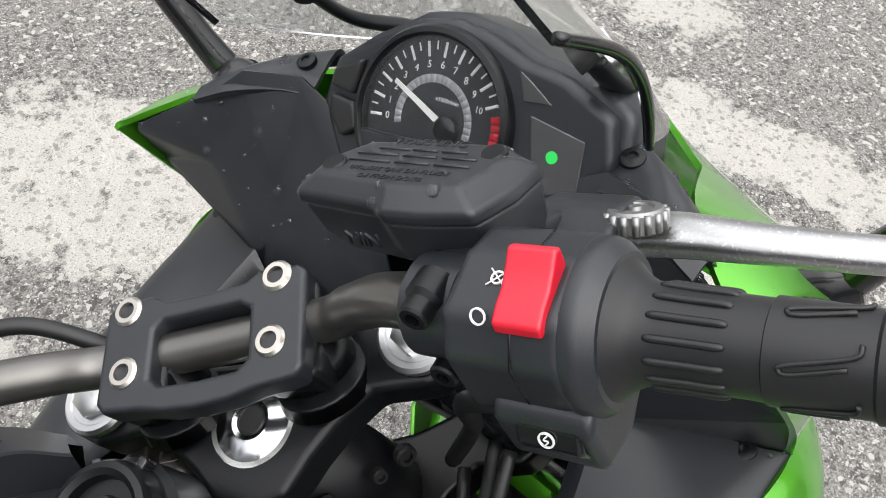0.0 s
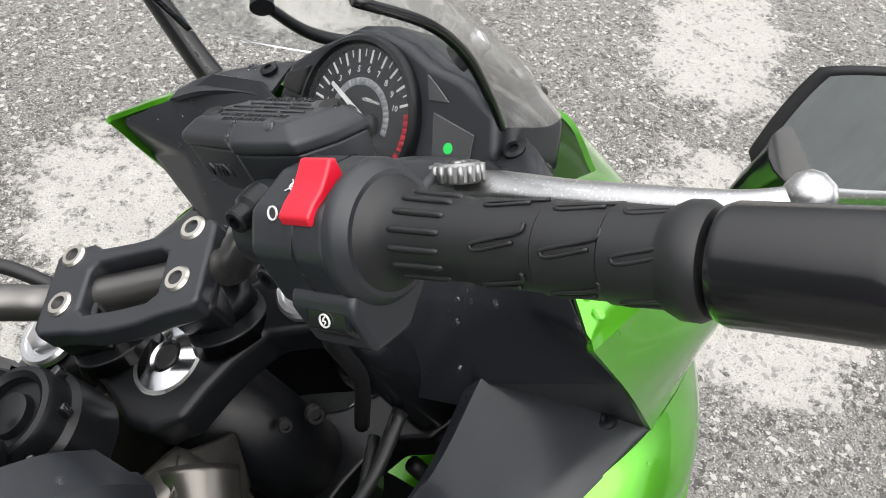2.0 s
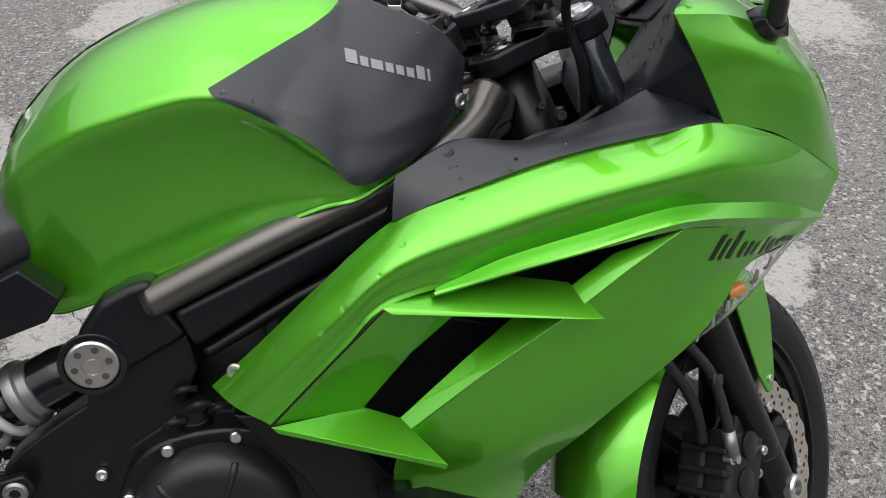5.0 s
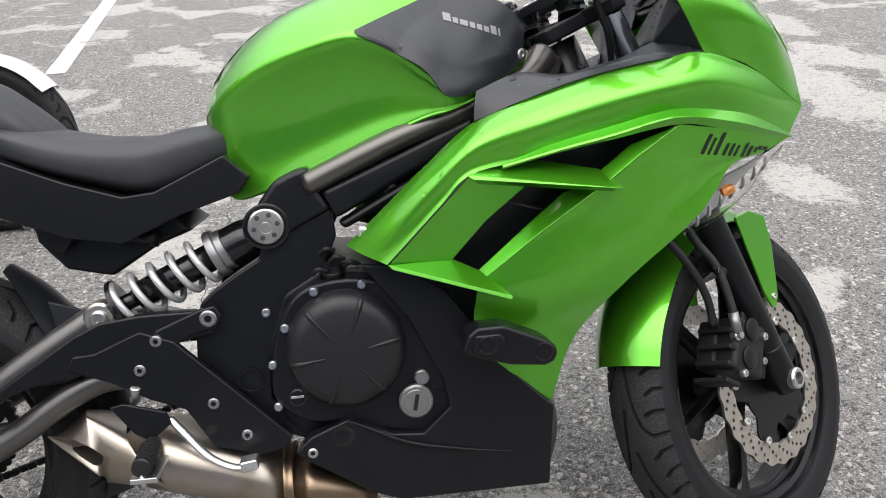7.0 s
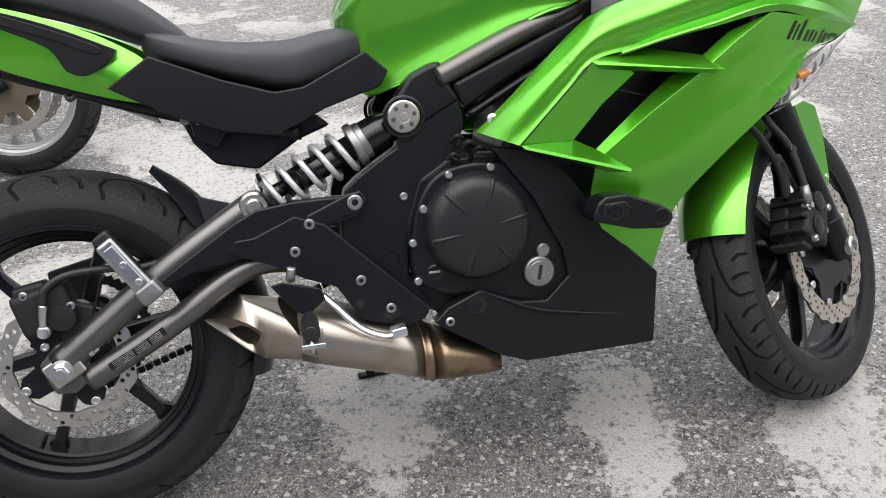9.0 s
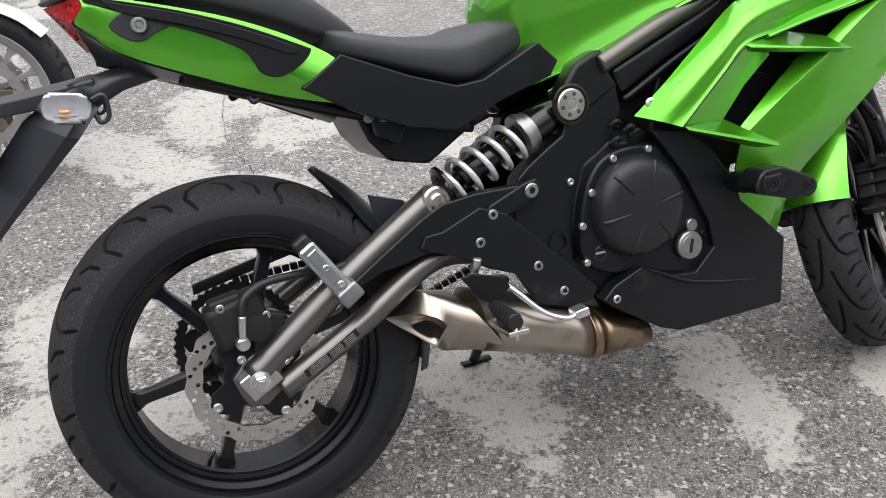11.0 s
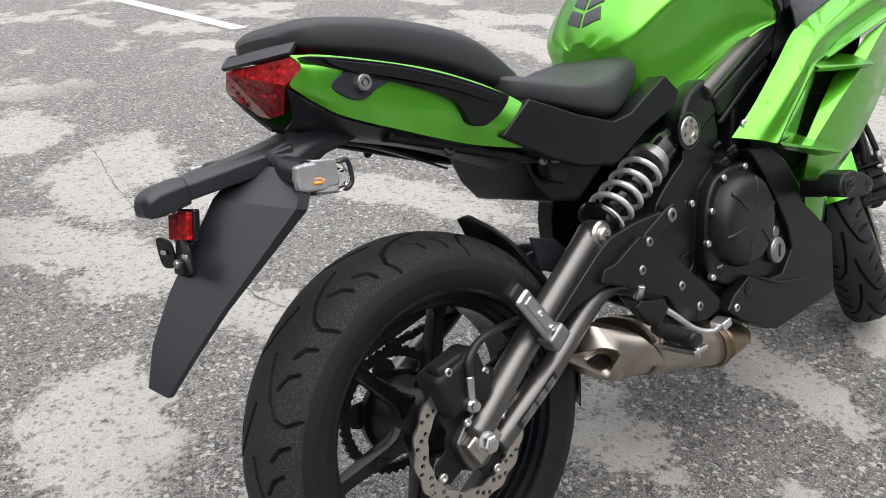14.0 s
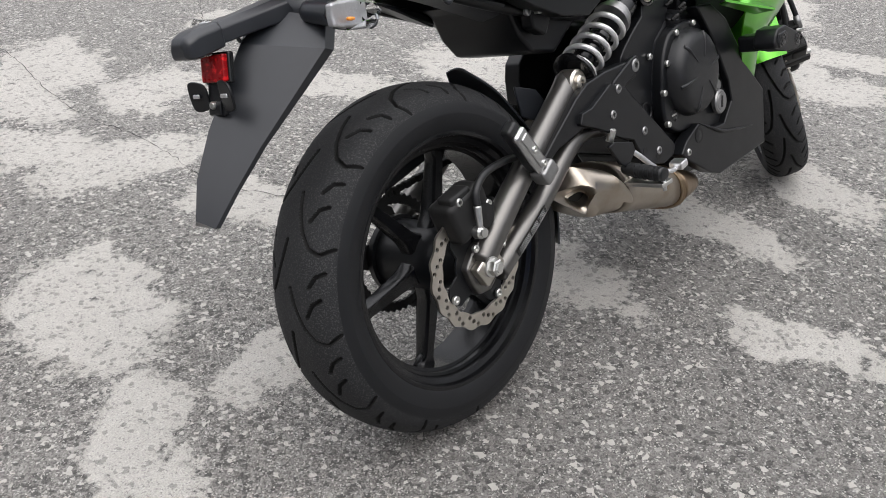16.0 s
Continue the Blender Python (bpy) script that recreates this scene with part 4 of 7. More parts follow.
for k in range(6):
    t = radians(10 + 60 * k)
    c, s = math.cos(t), math.sin(t)
    part("cover_rib", tube([(cc[0] + 32 * c, -207.6, cc[2] + 32 * s), (cc[0] + 58 * c, -204.6, cc[2] + 58 * s), (cc[0] + 74 * c, -201.4, cc[2] + 74 * s), (cc[0] + 84 * c, -195.6, cc[2] + 84 * s)], [0.8, 3.4, 4.8, 4.2], 8), ENGINE, clutch)
for x, z in ((614, 509), (591, 453), (594, 386), (662, 562), (735, 568)):
    part("case_bolt", lathe([(-3, 7), (5, 7), (7, 5.5), (7, 0.01)], (x, -172, z), OUT, 12), ZINC, engine, "bare bolt head")
plug = part("oil_filler_plug", lathe([(-6, 27), (2, 27), (5, 24), (5, 20), (6, 19), (6, 0.01)], (806, -184, 378), OUT, 32), DULL, engine, "silver slotted timing plug")
part("plug_slot", box((806, -190.6, 378), (6, 1.6, 26), 0.4, (0, 12, 0)), DARK, plug)
part("small_plug", lathe([(-12, 12), (2, 12), (4, 10), (4, 0.01)], (818, -176, 413), OUT, 24), DULL, engine, "small dull metal plug")
part("case_bolt", bolt((845, -172, 391), OUT, 6, 5), SATIN, engine)
part("sight_glass", lathe([(-8, 14), (2, 14), (3, 11), (1, 10), (1, 0.01)], (624, -170, 397), OUT, 24), GLOSS, engine, "oil sight glass")
part("sight_bar", box((624, -172, 398), (20, 2, 4), 0.5), ZINC, engine)
filler = part("oil_filler_cap", lathe([(-14, 20), (0, 20), (2, 18), (12, 16), (13, 0.01)], (692, -150, 590), (0, -0.3, 1), 24), SATIN, engine, "black oil filler cap")
for x, y, z in ((672, -168, 588), (720, -160, 595), (700, -170, 606), (685, -150, 616)):
    part("hose_clip", tube([(x - 10, y, z), (x, y - 8, z + 8), (x + 12, y, z + 3)], 4, 8), DARK, engine)
part("radiator", slab([(905, 470), (985, 740), (1010, 735), (932, 465)], -140, 140, 4), DARK, bike, "dark radiator core")
for k in range(14):
    z = 480 + k * 18
    part("radiator_fin", box((902 + (z - 470) * 0.3, 0, z), (8, 270, 3), 0, None), SATIN, bike) if k % 2 == 0 else None
part("radiator_hose", tube([(960, -120, 720), (930, -150, 690), (880, -150, 650), (840, -130, 600)], 17, 16), GRIP, bike, "black coolant hose")
part("exhaust_header", tube([(960, -50, 500), (1000, -60, 420), (960, -60, 280), (860, -60, 235), (700, -80, 240)], 20, 16), BRONZED, bike)
part("exhaust_header", tube([(960, 50, 500), (1000, 40, 420), (960, 20, 280), (860, -10, 235), (700, -60, 240)], 20, 16), BRONZED, bike)

# twin-tube frame: bright upper rail, ribbed dark lower rail
for s in (1, -1):
    def fl(bm, s=s):
        return bm if s > 0 else flip(bm)
    rail = part("frame_rail", fl(tube([(1060, -48, 900), (1020, -88, 864), (930, -132, 826), (800, -146, 782), (660, -146, 722)], [24, 21, 19, 19, 19], 20, 60)), RAIL, bike, "burnished grey tubular frame rail")
    part("head_gusset", fl(slab([(1000, 905), (1060, 915), (1085, 860), (1030, 815), (1005, 850)], -30, -62, 8)), RAIL, rail)
    part("lower_rail", fl(slab([(684, 712), (815, 766), (930, 814), (965, 812), (930, 778), (812, 724), (704, 668)], -116, -156, 9)), SATIN, rail, "black ribbed frame rail")
    part("lower_rail", fl(slab([(706, 662), (812, 717), (900, 756), (905, 736), (812, 698), (716, 650)], -110, -148, 8)), SATIN, rail)
    plate = part("pivot_plate", fl(slab([(588, 634), (582, 614), (547, 594), (508, 569), (488, 552), (478, 520), (474, 464), (548, 389), (604, 330), (640, 316), (630, 360), (583, 390), (588, 460), (606, 508), (636, 556), (676, 590), (702, 641), (696, 684), (640, 660)], -106, -148, 4)), SATIN, bike, "satin black swingarm pivot plate")
    part("rail_collar", fl(slab([(590, 702), (614, 732), (645, 746), (668, 752), (682, 710), (698, 684), (640, 655), (612, 640), (590, 645), (572, 668)], -112, -156, 10)), SATIN, plate, "black cast rail end")
    part("plate_bolt", fl(bolt((586, -152, 531), OUT, 7, 5)), ZINC, plate)
    cap_ = part("pivot_cap", fl(lathe([(2, 27), (8, 27), (9.5, 25), (10, 24), (10, 11), (8, 10), (8, 0.01)], (598, -150, 665), OUT, 36)), STEEL, plate, "machined silver shock mount cap")
    part("cap_hole", fl(lathe([(7, 8), (9.6, 7), (9.6, 0.01)], (598, -150, 665), OUT, 6)), STEEL, cap_)
    part("cap_recess", fl(lathe([(4, 35), (7, 35), (8, 33), (8, 29), (4, 28)], (598, -150, 665), OUT, 36, caps=False)), GLOSS, plate)
    for k in range(6):
        t = 2 * math.pi * k / 6 + 0.2
        part("cap_hole", fl(lathe([(9.6, 4.2), (10.4, 3.8), (10.4, 0.01)], (598 + 18 * math.cos(t), -150, 665 + 18 * math.sin(t)), OUT, 10)), TITAN, cap_)
    part("cast_ring", fl(lathe([(0, 20), (2, 19.5), (2, 17), (0, 16)], (553, -151.5, 425), OUT, 28, caps=False)), SATIN, plate)

# footrest bracket, heel guard, footpeg and pedal
bracket = part("footrest_bracket", slab([(288, 473), (299, 492), (330, 494), (399, 522), (448, 503), (480, 470), (612, 337), (600, 318), (560, 312), (492, 332), (455, 395), (405, 415), (353, 445)], -160, -176, 3), SATIN, bike, "satin black footrest bracket")
part("bracket_arm", slab([(404, 488), (420, 520), (490, 548), (512, 552), (522, 535), (512, 518), (470, 508), (440, 490)], -156, -170, 4), SATIN, bracket)
for x, z, r in ((501, 533, 13), (422, 506, 9), (394, 463, 9), (497, 401, 9), (543, 346, 9)):
    part("bracket_bolt", lathe([(-6, r), (3, r), (5, r * 0.8), (5, r * 0.45), (1, r * 0.45), (1, 0.01)], (x, -174 if r < 13 else -168, z), OUT, 18), DULL, bracket, "zinc socket bolt")
for x, z in ((491, 360), (539, 335)):
    part("bracket_hole", lathe([(0, 8), (0.8, 8), (0.8, 0.01)], (x, -176, z), OUT, 16), DARK, bracket)
heel = part("heel_guard", slab([(347, 413), (367, 417), (428, 399), (434, 380), (402, 355), (380, 368)], -182, -190, 2), SATIN, bracket)
part("heel_bolt", lathe([(-10, 8), (14, 8), (16, 5)], (382, -172, 424), (0.2, -0.3, 1), 14), ZINC, bracket)
peg = part("footpeg", tube([(404, -176, 352), (404, -200, 350), (402, -268, 344)], [9, 14, 13], 16), GRIP, bracket, "ribbed rubber footpeg")
for k in range(6):
    part("peg_rib", lathe([(-2, 14.8), (2, 14.8)], (403, -206 - k * 10, 349 - k * 0.9), OUT, 16), GRIP, peg)
part("peg_plate", slab([(386, 330), (424, 330), (424, 322), (386, 322)], -180, -270, 1.5), ZINC, peg)
part("peg_feeler", tube([(402, -262, 340), (402, -264, 312)], [5, 4], 12), ALU, peg)
part("brake_pedal", join(tube([(430, -176, 385), (450, -186, 364), (486, -200, 327), (523, -208, 309), (548, -210, 311)], [7, 8, 7, 7, 7], 14, flat=0.7), box((548, -214, 316), (26, 30, 16), 3, (0, -8, 0))), ALU, bracket, "bare aluminium brake pedal")

# swingarm and shock
arm = part("swingarm", join(tube([(-6, -136, 314), (80, -136, 378), (180, -136, 450), (300, -128, 524), (336, -122, 542)], [27, 24, 22, 22, 24], 22),
                            tube([(34, -138, 283), (90, -138, 312), (190, -138, 366), (290, -134, 428), (350, -130, 444), (420, -124, 432), (530, -110, 410)], 21, 22)), TITAN, bike, "burnished grey tubular swingarm")
part("swingarm_casting", slab([(150, 422), (160, 432), (176, 442), (226, 474), (300, 520), (338, 538), (400, 545), (478, 545), (515, 530), (505, 508), (434, 494), (400, 462), (353, 452), (308, 460), (228, 447), (160, 420)], -140, -166, 4), SATIN, arm, "black swingarm casting")
part("casting_back", slab([(180, 440), (300, 510), (400, 530), (505, 520), (430, 490), (350, 450), (250, 440)], -100, -142, 5), SATIN, arm)
part("swingarm_far", tube([(0, 125, 311), (170, 128, 400), (330, 120, 480), (520, 105, 420)], 24, 16), TITAN, arm)
part("pivot_shaft", tube([(530, -130, 410), (530, 130, 410)], 22, 16), SATIN, arm)
part("warning_label", patch([[(70, -160.6, 311), (118, -160.6, 335), (165, -160.6, 362)], [(76, -159, 298), (124, -159, 322), (171, -159, 349)]], 0.4, 12, 4), GLOSS, arm, "black label with unreadable small print")
for k in range(5):
    for a0, a1 in ((0.06, 0.42), (0.46, 0.7), (0.74, 0.94)):
        o = Vector((72 + k * 1.2, -161.2, 309 - k * 2.5))
        d = Vector((93, 0, 49))
        part("label_line", tube([o + d * a0, o + d * a1], 0.5, 4), SILVER, arm)
axle = part("axle_block", box((2, -150, 311), (58, 18, 44), 4, (0, -29, 0)), STEEL, arm, "machined axle adjuster block")
part("axle_nut", lathe([(-2, 18), (4, 18), (5, 16)], (0, -160, 311), OUT, 28), ZINC, axle)
part("axle_nut", lathe([(2, 15), (16, 15), (18, 12), (18, 9), (20, 8), (20, 0.01)], (0, -160, 311), OUT, 6), ZINC, axle, "plated hexagon axle nut")
part("adjuster", tube([(34, -150, 326), (58, -148, 338)], 5, 10), ZINC, axle)
fork_end = part("arm_end", slab([(-30, 285), (-40, 318), (-12, 348), (40, 368), (58, 350), (40, 318), (34, 280), (10, 262), (-20, 264)], -118, -142, 5), TITAN, arm)
part("adjuster_nut", lathe([(0, 7), (7, 7), (8, 5)], (44, -150, 331), (0.9, 0, 0.45), 6), ZINC, axle)
rest = part("pillion_footrest", join(box((126, -182, 474), (32, 12, 100), 9, (0, -33, 0)), box((126, -189, 476), (18, 4, 74), 6, (0, -33, 0)),), LEVER, arm, "folded pillion footrest")
part("rest_rubber", box((120, -168, 484), (30, 22, 104), 6, (0, -33, 0)), GRIP, rest)
part("rest_hinge", box((158, -178, 428), (40, 34, 30), 6, (0, -33, 0)), DULL, rest)
for k in (-26, 4):
    part("rest_bolt", bolt((128 - k * 0.65, -191, 474 + k), OUT, 6, 3), ZINC, rest)
S0, S1 = Vector((337, -122, 541)), Vector((588, -118, 656))
sd = (S1 - S0).normalized()
shock = part("shock_absorber", join(tube([S0, S0 + sd * 70], 13, 16), tube([S0 + sd * 60, S0 + sd * 200], 22, 20), tube([S0 + sd * 195, S0 + sd * 245, S0 + sd * 275], [31, 31, 24], 24)), GLOSS, bike, "black side-mounted shock absorber")
turns, n = 4.6, 150
su = sd.cross(Vector((0, 1, 0))).normalized()
sv = sd.cross(su)
coil = [S0 + sd * (32 + 152 * i / n) + (su * math.cos(2 * math.pi * turns * i / n) + sv * math.sin(2 * math.pi * turns * i / n)) * 35 for i in range(n + 1)]
SPRING = material("silver_spring_paint", (0.62, 0.62, 0.62), 0.3, 0.5, 0.3, 0.1, 40)
part("shock_spring", tube(coil, 5.4, 12, n * 2), SPRING, shock, "silver coil spring")
part("spring_seat", lathe([(22, 30), (28, 43), (34, 43), (38, 30)], S0, sd, 32), GLOSS, shock)
part("preload_ring", lathe([(190, 26), (192, 38), (198, 39), (204, 38), (206, 33), (216, 33), (218, 30)], S0, sd, 32), DULL, shock, "stepped silver preload ring")
eye = part("shock_eye", lathe([(-16, 25), (14, 25), (18, 21), (18, 14), (22, 14), (25, 11), (25, 5), (20, 5), (20, 0.01)], (337, -132, 541), OUT, 24), STEEL, shock, "silver lower mounting eye")
# rear brake
cal = part("rear_caliper", join(box((-14, -128, 412), (92, 56, 74), 12, (0, -14, 0)), box((-30, -136, 440), (52, 34, 30), 6, (0, -10, 0)), box((30, -126, 380), (44, 26, 70), 6, (0, 20, 0)), lathe([(0, 24), (12, 22), (14, 0.01)], (12, -146, 398), OUT, 20)), DARK, bike, "black rear brake caliper")
part("banjo", join(lathe([(-4, 11), (8, 11), (12, 8), (16, 8), (17, 0.01)], (-16, -160, 380), OUT, 12), tube([(-16, -166, 380), (-14, -166, 402), (-10, -164, 424)], [5, 6, 7], 12)), ZINC, cal, "plated brake hose union")
part("brake_hose", tube([(-10, -164, 424), (-4, -162, 448), (30, -156, 466), (90, -150, 468), (150, -140, 462), (230, -120, 478)], 6.5, 12), GRIP, cal, "black brake hose")
for x, z in ((28, 415), (-40, 440), (-22, 352)):
    part("caliper_bolt", bolt((x, -152, z), OUT, 7, 5), ZINC, cal)
# hugger in front of the rear tyre
rows = []
for i in range(9):
    t = radians(61 - 77 * i / 8)
    w = 9 + 14 * min(1, i / 1.5)
    r = 340 + 4 * max(0, 2 - i)
    drop = 1 + 3.2 * min(1, i / 2)
    rows.append([((r - drop * abs(j) ** 1.9) * math.cos(t), -10 + j * w, 311 + (r - drop * abs(j) ** 1.9) * math.sin(t)) for j in range(-3, 4)])
part("rear_hugger", patch(rows, 3, 14, 28), PLASTIC, arm, "matt black rear hugger")
part("hugger_stay", slab([(240, 560), (300, 540), (330, 500), (290, 480), (250, 500)], -70, -76, 2), PLASTIC, arm)
part("chain_guard", slab([(-60, 430), (120, 470), (420, 480), (420, 462), (120, 448), (-60, 410)], 78, 90, 4), PLASTIC, arm, "black chain guard")
for z0, z1 in ((422, 452), (200, 372)):
    n = 34
    for k in range(n):
        f = k / n
        x, z = 10 + 520 * f, z0 + (z1 - z0) * f
        part("chain_link", box((x + 7, 75.5, z), (13, 16 if k % 2 else 10, 12), 2, (0, -math.degrees(math.atan2(z1 - z0, 520)), 0)), DARK, arm)

# ---- exhaust ----
def muffler_loop(x, zc, h, w, yc, grow=1.0, slant=0.0):
    """A rounded-oval section; slant leans it along the machine with its height."""
    out = []
    for k in range(48):
        a = 2 * math.pi * k / 48
        c, d = math.cos(a), math.sin(a)
        y, z = yc + w * grow * math.copysign(abs(c) ** 0.78, c), h * grow * math.copysign(abs(d) ** 0.82, d)
        out.append(mm((x - slant * z, y, zc + z)))
    return out


muffler = part("muffler", rings([muffler_loop(x, z, h, w, -112) for x, z, h, w in ((384, 315, 54, 74), (420, 305, 55, 78), (500, 280, 53, 80), (560, 259, 50, 78), (598, 245, 48, 76))]), MUFF, bike, "short brushed stainless muffler")
part("muffler_band", rings([muffler_loop(x, z, h, w, -112) for x, z, h, w in ((590, 247, 50, 78), (593, 246, 52, 80), (597, 245, 50, 78), (602, 243, 50, 78), (605, 242, 52, 80), (608, 241, 50, 78))]), BRONZED, muffler)
part("muffler_inlet", rings([muffler_loop(x, z, h, w, -112) for x, z, h, w in ((606, 241, 47, 75), (640, 233, 43, 68), (700, 220, 33, 52), (735, 212, 24, 40))]), BRONZED, muffler, "heat-tinted exhaust inlet")
# bevelled outlet cap: from the slanting seam to a diamond rim with a sunken oval mouth
def corner_loop(pts, hard):
    soft = spline([mm(p) for p in pts], 48, True)
    k = len(pts)
    out = []
    for i in range(48):
        a, f = int(i / 48 * k), i / 48 * k % 1
        out.append(soft[i].lerp(mm(pts[a]).lerp(mm(pts[(a + 1) % k]), f), hard))
    return out


CREASE = [(262, -70, 352), (284, -92, 384), (291, -118, 389), (299, -146, 386), (340, -182, 330), (320, -156, 283), (312, -122, 281), (284, -84, 302)]
RIM = [(228, -120, 353), (252, -142, 359), (279, -161, 360), (305, -168, 348), (325, -166, 329), (317, -154, 308), (305, -143, 290), (264, -130, 322)]
MOUTH = [(265, -137, 333), (275, -142, 338), (290, -147, 340), (306, -150, 332), (317, -150, 318), (310, -146, 308), (297, -142, 305), (277, -138, 319)]
mid = Vector((290, -145, 324))
inward = Vector((0.47, 0.79, 0.39))
LEDGE = [tuple(mid + (Vector(p) - mid) * 0.86 + inward * 1.5) for p in RIM]
SUNK = [tuple(mid + (Vector(p) - mid) * 1.12 + inward * 9) for p in MOUTH]
LIP = [tuple(mid + (Vector(p) - mid) * 0.96 + inward * 4) for p in MOUTH]
DEEP = [tuple(Vector(p) + inward * 30) for p in MOUTH]
part("muffler_tip", sharpen(rings([muffler_loop(392, 312, 55.5, 77.5, -112, 1.02, 0.66), muffler_loop(388, 313, 55, 77, -112, 1.035, 0.66), corner_loop(CREASE, 0.55), corner_loop(RIM, 0.5), corner_loop(LEDGE, 0.45), corner_loop(SUNK, 0.1), corner_loop(LIP, 0), corner_loop(DEEP, 0)], caps=False), 0.75), MUFF, muffler, "bevelled brushed stainless outlet cap")
part("muffler_bore", rings([corner_loop([tuple(mid + (Vector(p) - mid) * 1.05 + inward * 24) for p in MOUTH], 0), corner_loop([tuple(mid + (Vector(p) - mid) * 0.9 + inward * 70) for p in MOUTH], 0)]), DARK, muffler, "sooty bore")

# belly pan, sliders
for s in (1, -1):
    pan = part("belly_pan", (lambda b: b if s > 0 else flip(b))(join(
        slab([(736, 601), (799, 595), (861, 552), (957, 416), (1024, 351), (1012, 221), (774, 219), (729, 236), (642, 291), (614, 313), (640, 336), (697, 359), (766, 330), (815, 326), (858, 365), (850, 414), (803, 509)], -158, -188, 4))), SATIN, bike, "matt black plastic belly pan")
    part("pan_crease", (lambda b: b if s > 0 else flip(b))(tube([(697, -187, 359), (740, -190, 338), (795, -191, 313), (870, -190, 296), (951, -188, 282)], [1, 3, 4, 3, 1], 8)), SATIN, pan)
    part("pan_hole", (lambda b: b if s > 0 else flip(b))(lathe([(0, 17), (1.5, 17), (1.5, 0.01)], (691, -188, 334), OUT, 24)), DARK, pan)
    part("pan_cap", (lambda b: b if s > 0 else flip(b))(lathe([(-2, 13), (3, 12), (4, 0.01)], (688, -187, 334), OUT, 24)), SATIN, pan)
    part("pan_bolt", (lambda b: b if s > 0 else flip(b))(bolt((641, -186, 311), OUT, 8, 5)), ZINC, pan, "zinc bolt")
    part("pan_nose", (lambda b: b if s > 0 else flip(b))(patch([[(1012, -176, 225), (1020, -120, 215), (1022, 0, 212)], [(1020, -178, 290), (1045, -110, 280), (1050, 0, 275)], [(1024, -172, 352), (1040, -110, 340), (1045, 0, 335)]], 3, 12, 10)), SATIN, pan)
    guard_ = part("crash_slider", (lambda b: b if s > 0 else flip(b))(join(slab([(872, 484), (880, 503), (894, 514), (932, 515), (990, 490), (1008, 477), (1010, 466), (1004, 455), (990, 450), (940, 455), (876, 474)], -238, -290, 12), slab([(884, 482), (890, 503), (926, 504), (934, 494), (928, 474), (890, 472)], -286, -293, 3), box((900, -225, 486), (40, 50, 36), 8))), SATIN, bike, "black nylon crash slider")
    for p in ((908, -291, 488), (989, -288, 471)):
        part("slider_bolt", (lambda b: b if s > 0 else flip(b))(lathe([(-1, 14), (2.5, 14), (3, 12.5), (3, 11), (0.5, 10), (0.5, 7), (3, 6.5), (3, 3.5), (1, 3), (1, 0.01)], p, OUT, 20)), GLOSS, guard_)

# ---- tank ----
def tank_loop(x, wt, zt, ws, zs, wb, zb):
    """A tank section: crown, sloping flank, shoulder, hollow for the knee, foot."""
    dz, dw = zs - zb, ws - wb
    k = max(0.0, min(1.0, (dz - 30) / 120)) * max(0.0, min(1.0, (x - 520) / 140))
    half = [(0, zt), (wt * 0.55, zt - 2), (wt, zt - 13), (wt + (ws - wt) * 0.45, zs + (zt - zs) * 0.56), (wt + (ws - wt) * 0.82, zs + (zt - zs) * 0.24), (ws, zs),
            (ws - dw * 0.42 - 3 * k, zs - dz * 0.2), (ws - dw * 0.82 - 6 * k, zs - dz * 0.46), (wb - 7 * k, zs - dz * 0.74), (wb - 4 * k, zb + 5 + 9 * k), (wb - 1 - 2 * k, zb + 5), (wb - 8, zb - 2), (wb * 0.4, zb - 4)]
    loop = half + [(-y, z) for y, z in half[::-1]][:-1]
    return [p * MM for p in spline([(x, y, z) for y, z in loop], 120, True)]


TANK = [(508, 22, 852, 40, 832, 36, 800), (524, 44, 884, 88, 842, 76, 738), (550, 58, 918, 116, 862, 98, 704), (600, 74, 962, 140, 894, 112, 714), (660, 86, 995, 160, 916, 124, 734), (740, 92, 1022, 176, 934, 138, 766),
        (800, 92, 1029, 180, 918, 152, 792), (850, 90, 1028, 184, 878, 166, 812), (890, 84, 1022, 186, 852, 176, 822), (950, 70, 984, 148, 866, 138, 842), (1000, 58, 952, 102, 890, 92, 860), (1024, 46, 928, 74, 896, 66, 872)]
s1 = spline([(t[0], t[1], t[2]) for t in TANK], 70)
s2 = spline([(t[3], t[4], 0) for t in TANK], 70)
s3 = spline([(t[5], t[6], 0) for t in TANK], 70)
tank_bm = rings([tank_loop(a[0], a[1], a[2], b[0], b[1], c[0], c[1]) for a, b, c in zip(s1, s2, s3)])
tank_tree = BVHTree.FromBMesh(tank_bm)
fuel_tank = part("fuel_tank", tank_bm, GREEN, bike, "glossy lime green fuel tank")


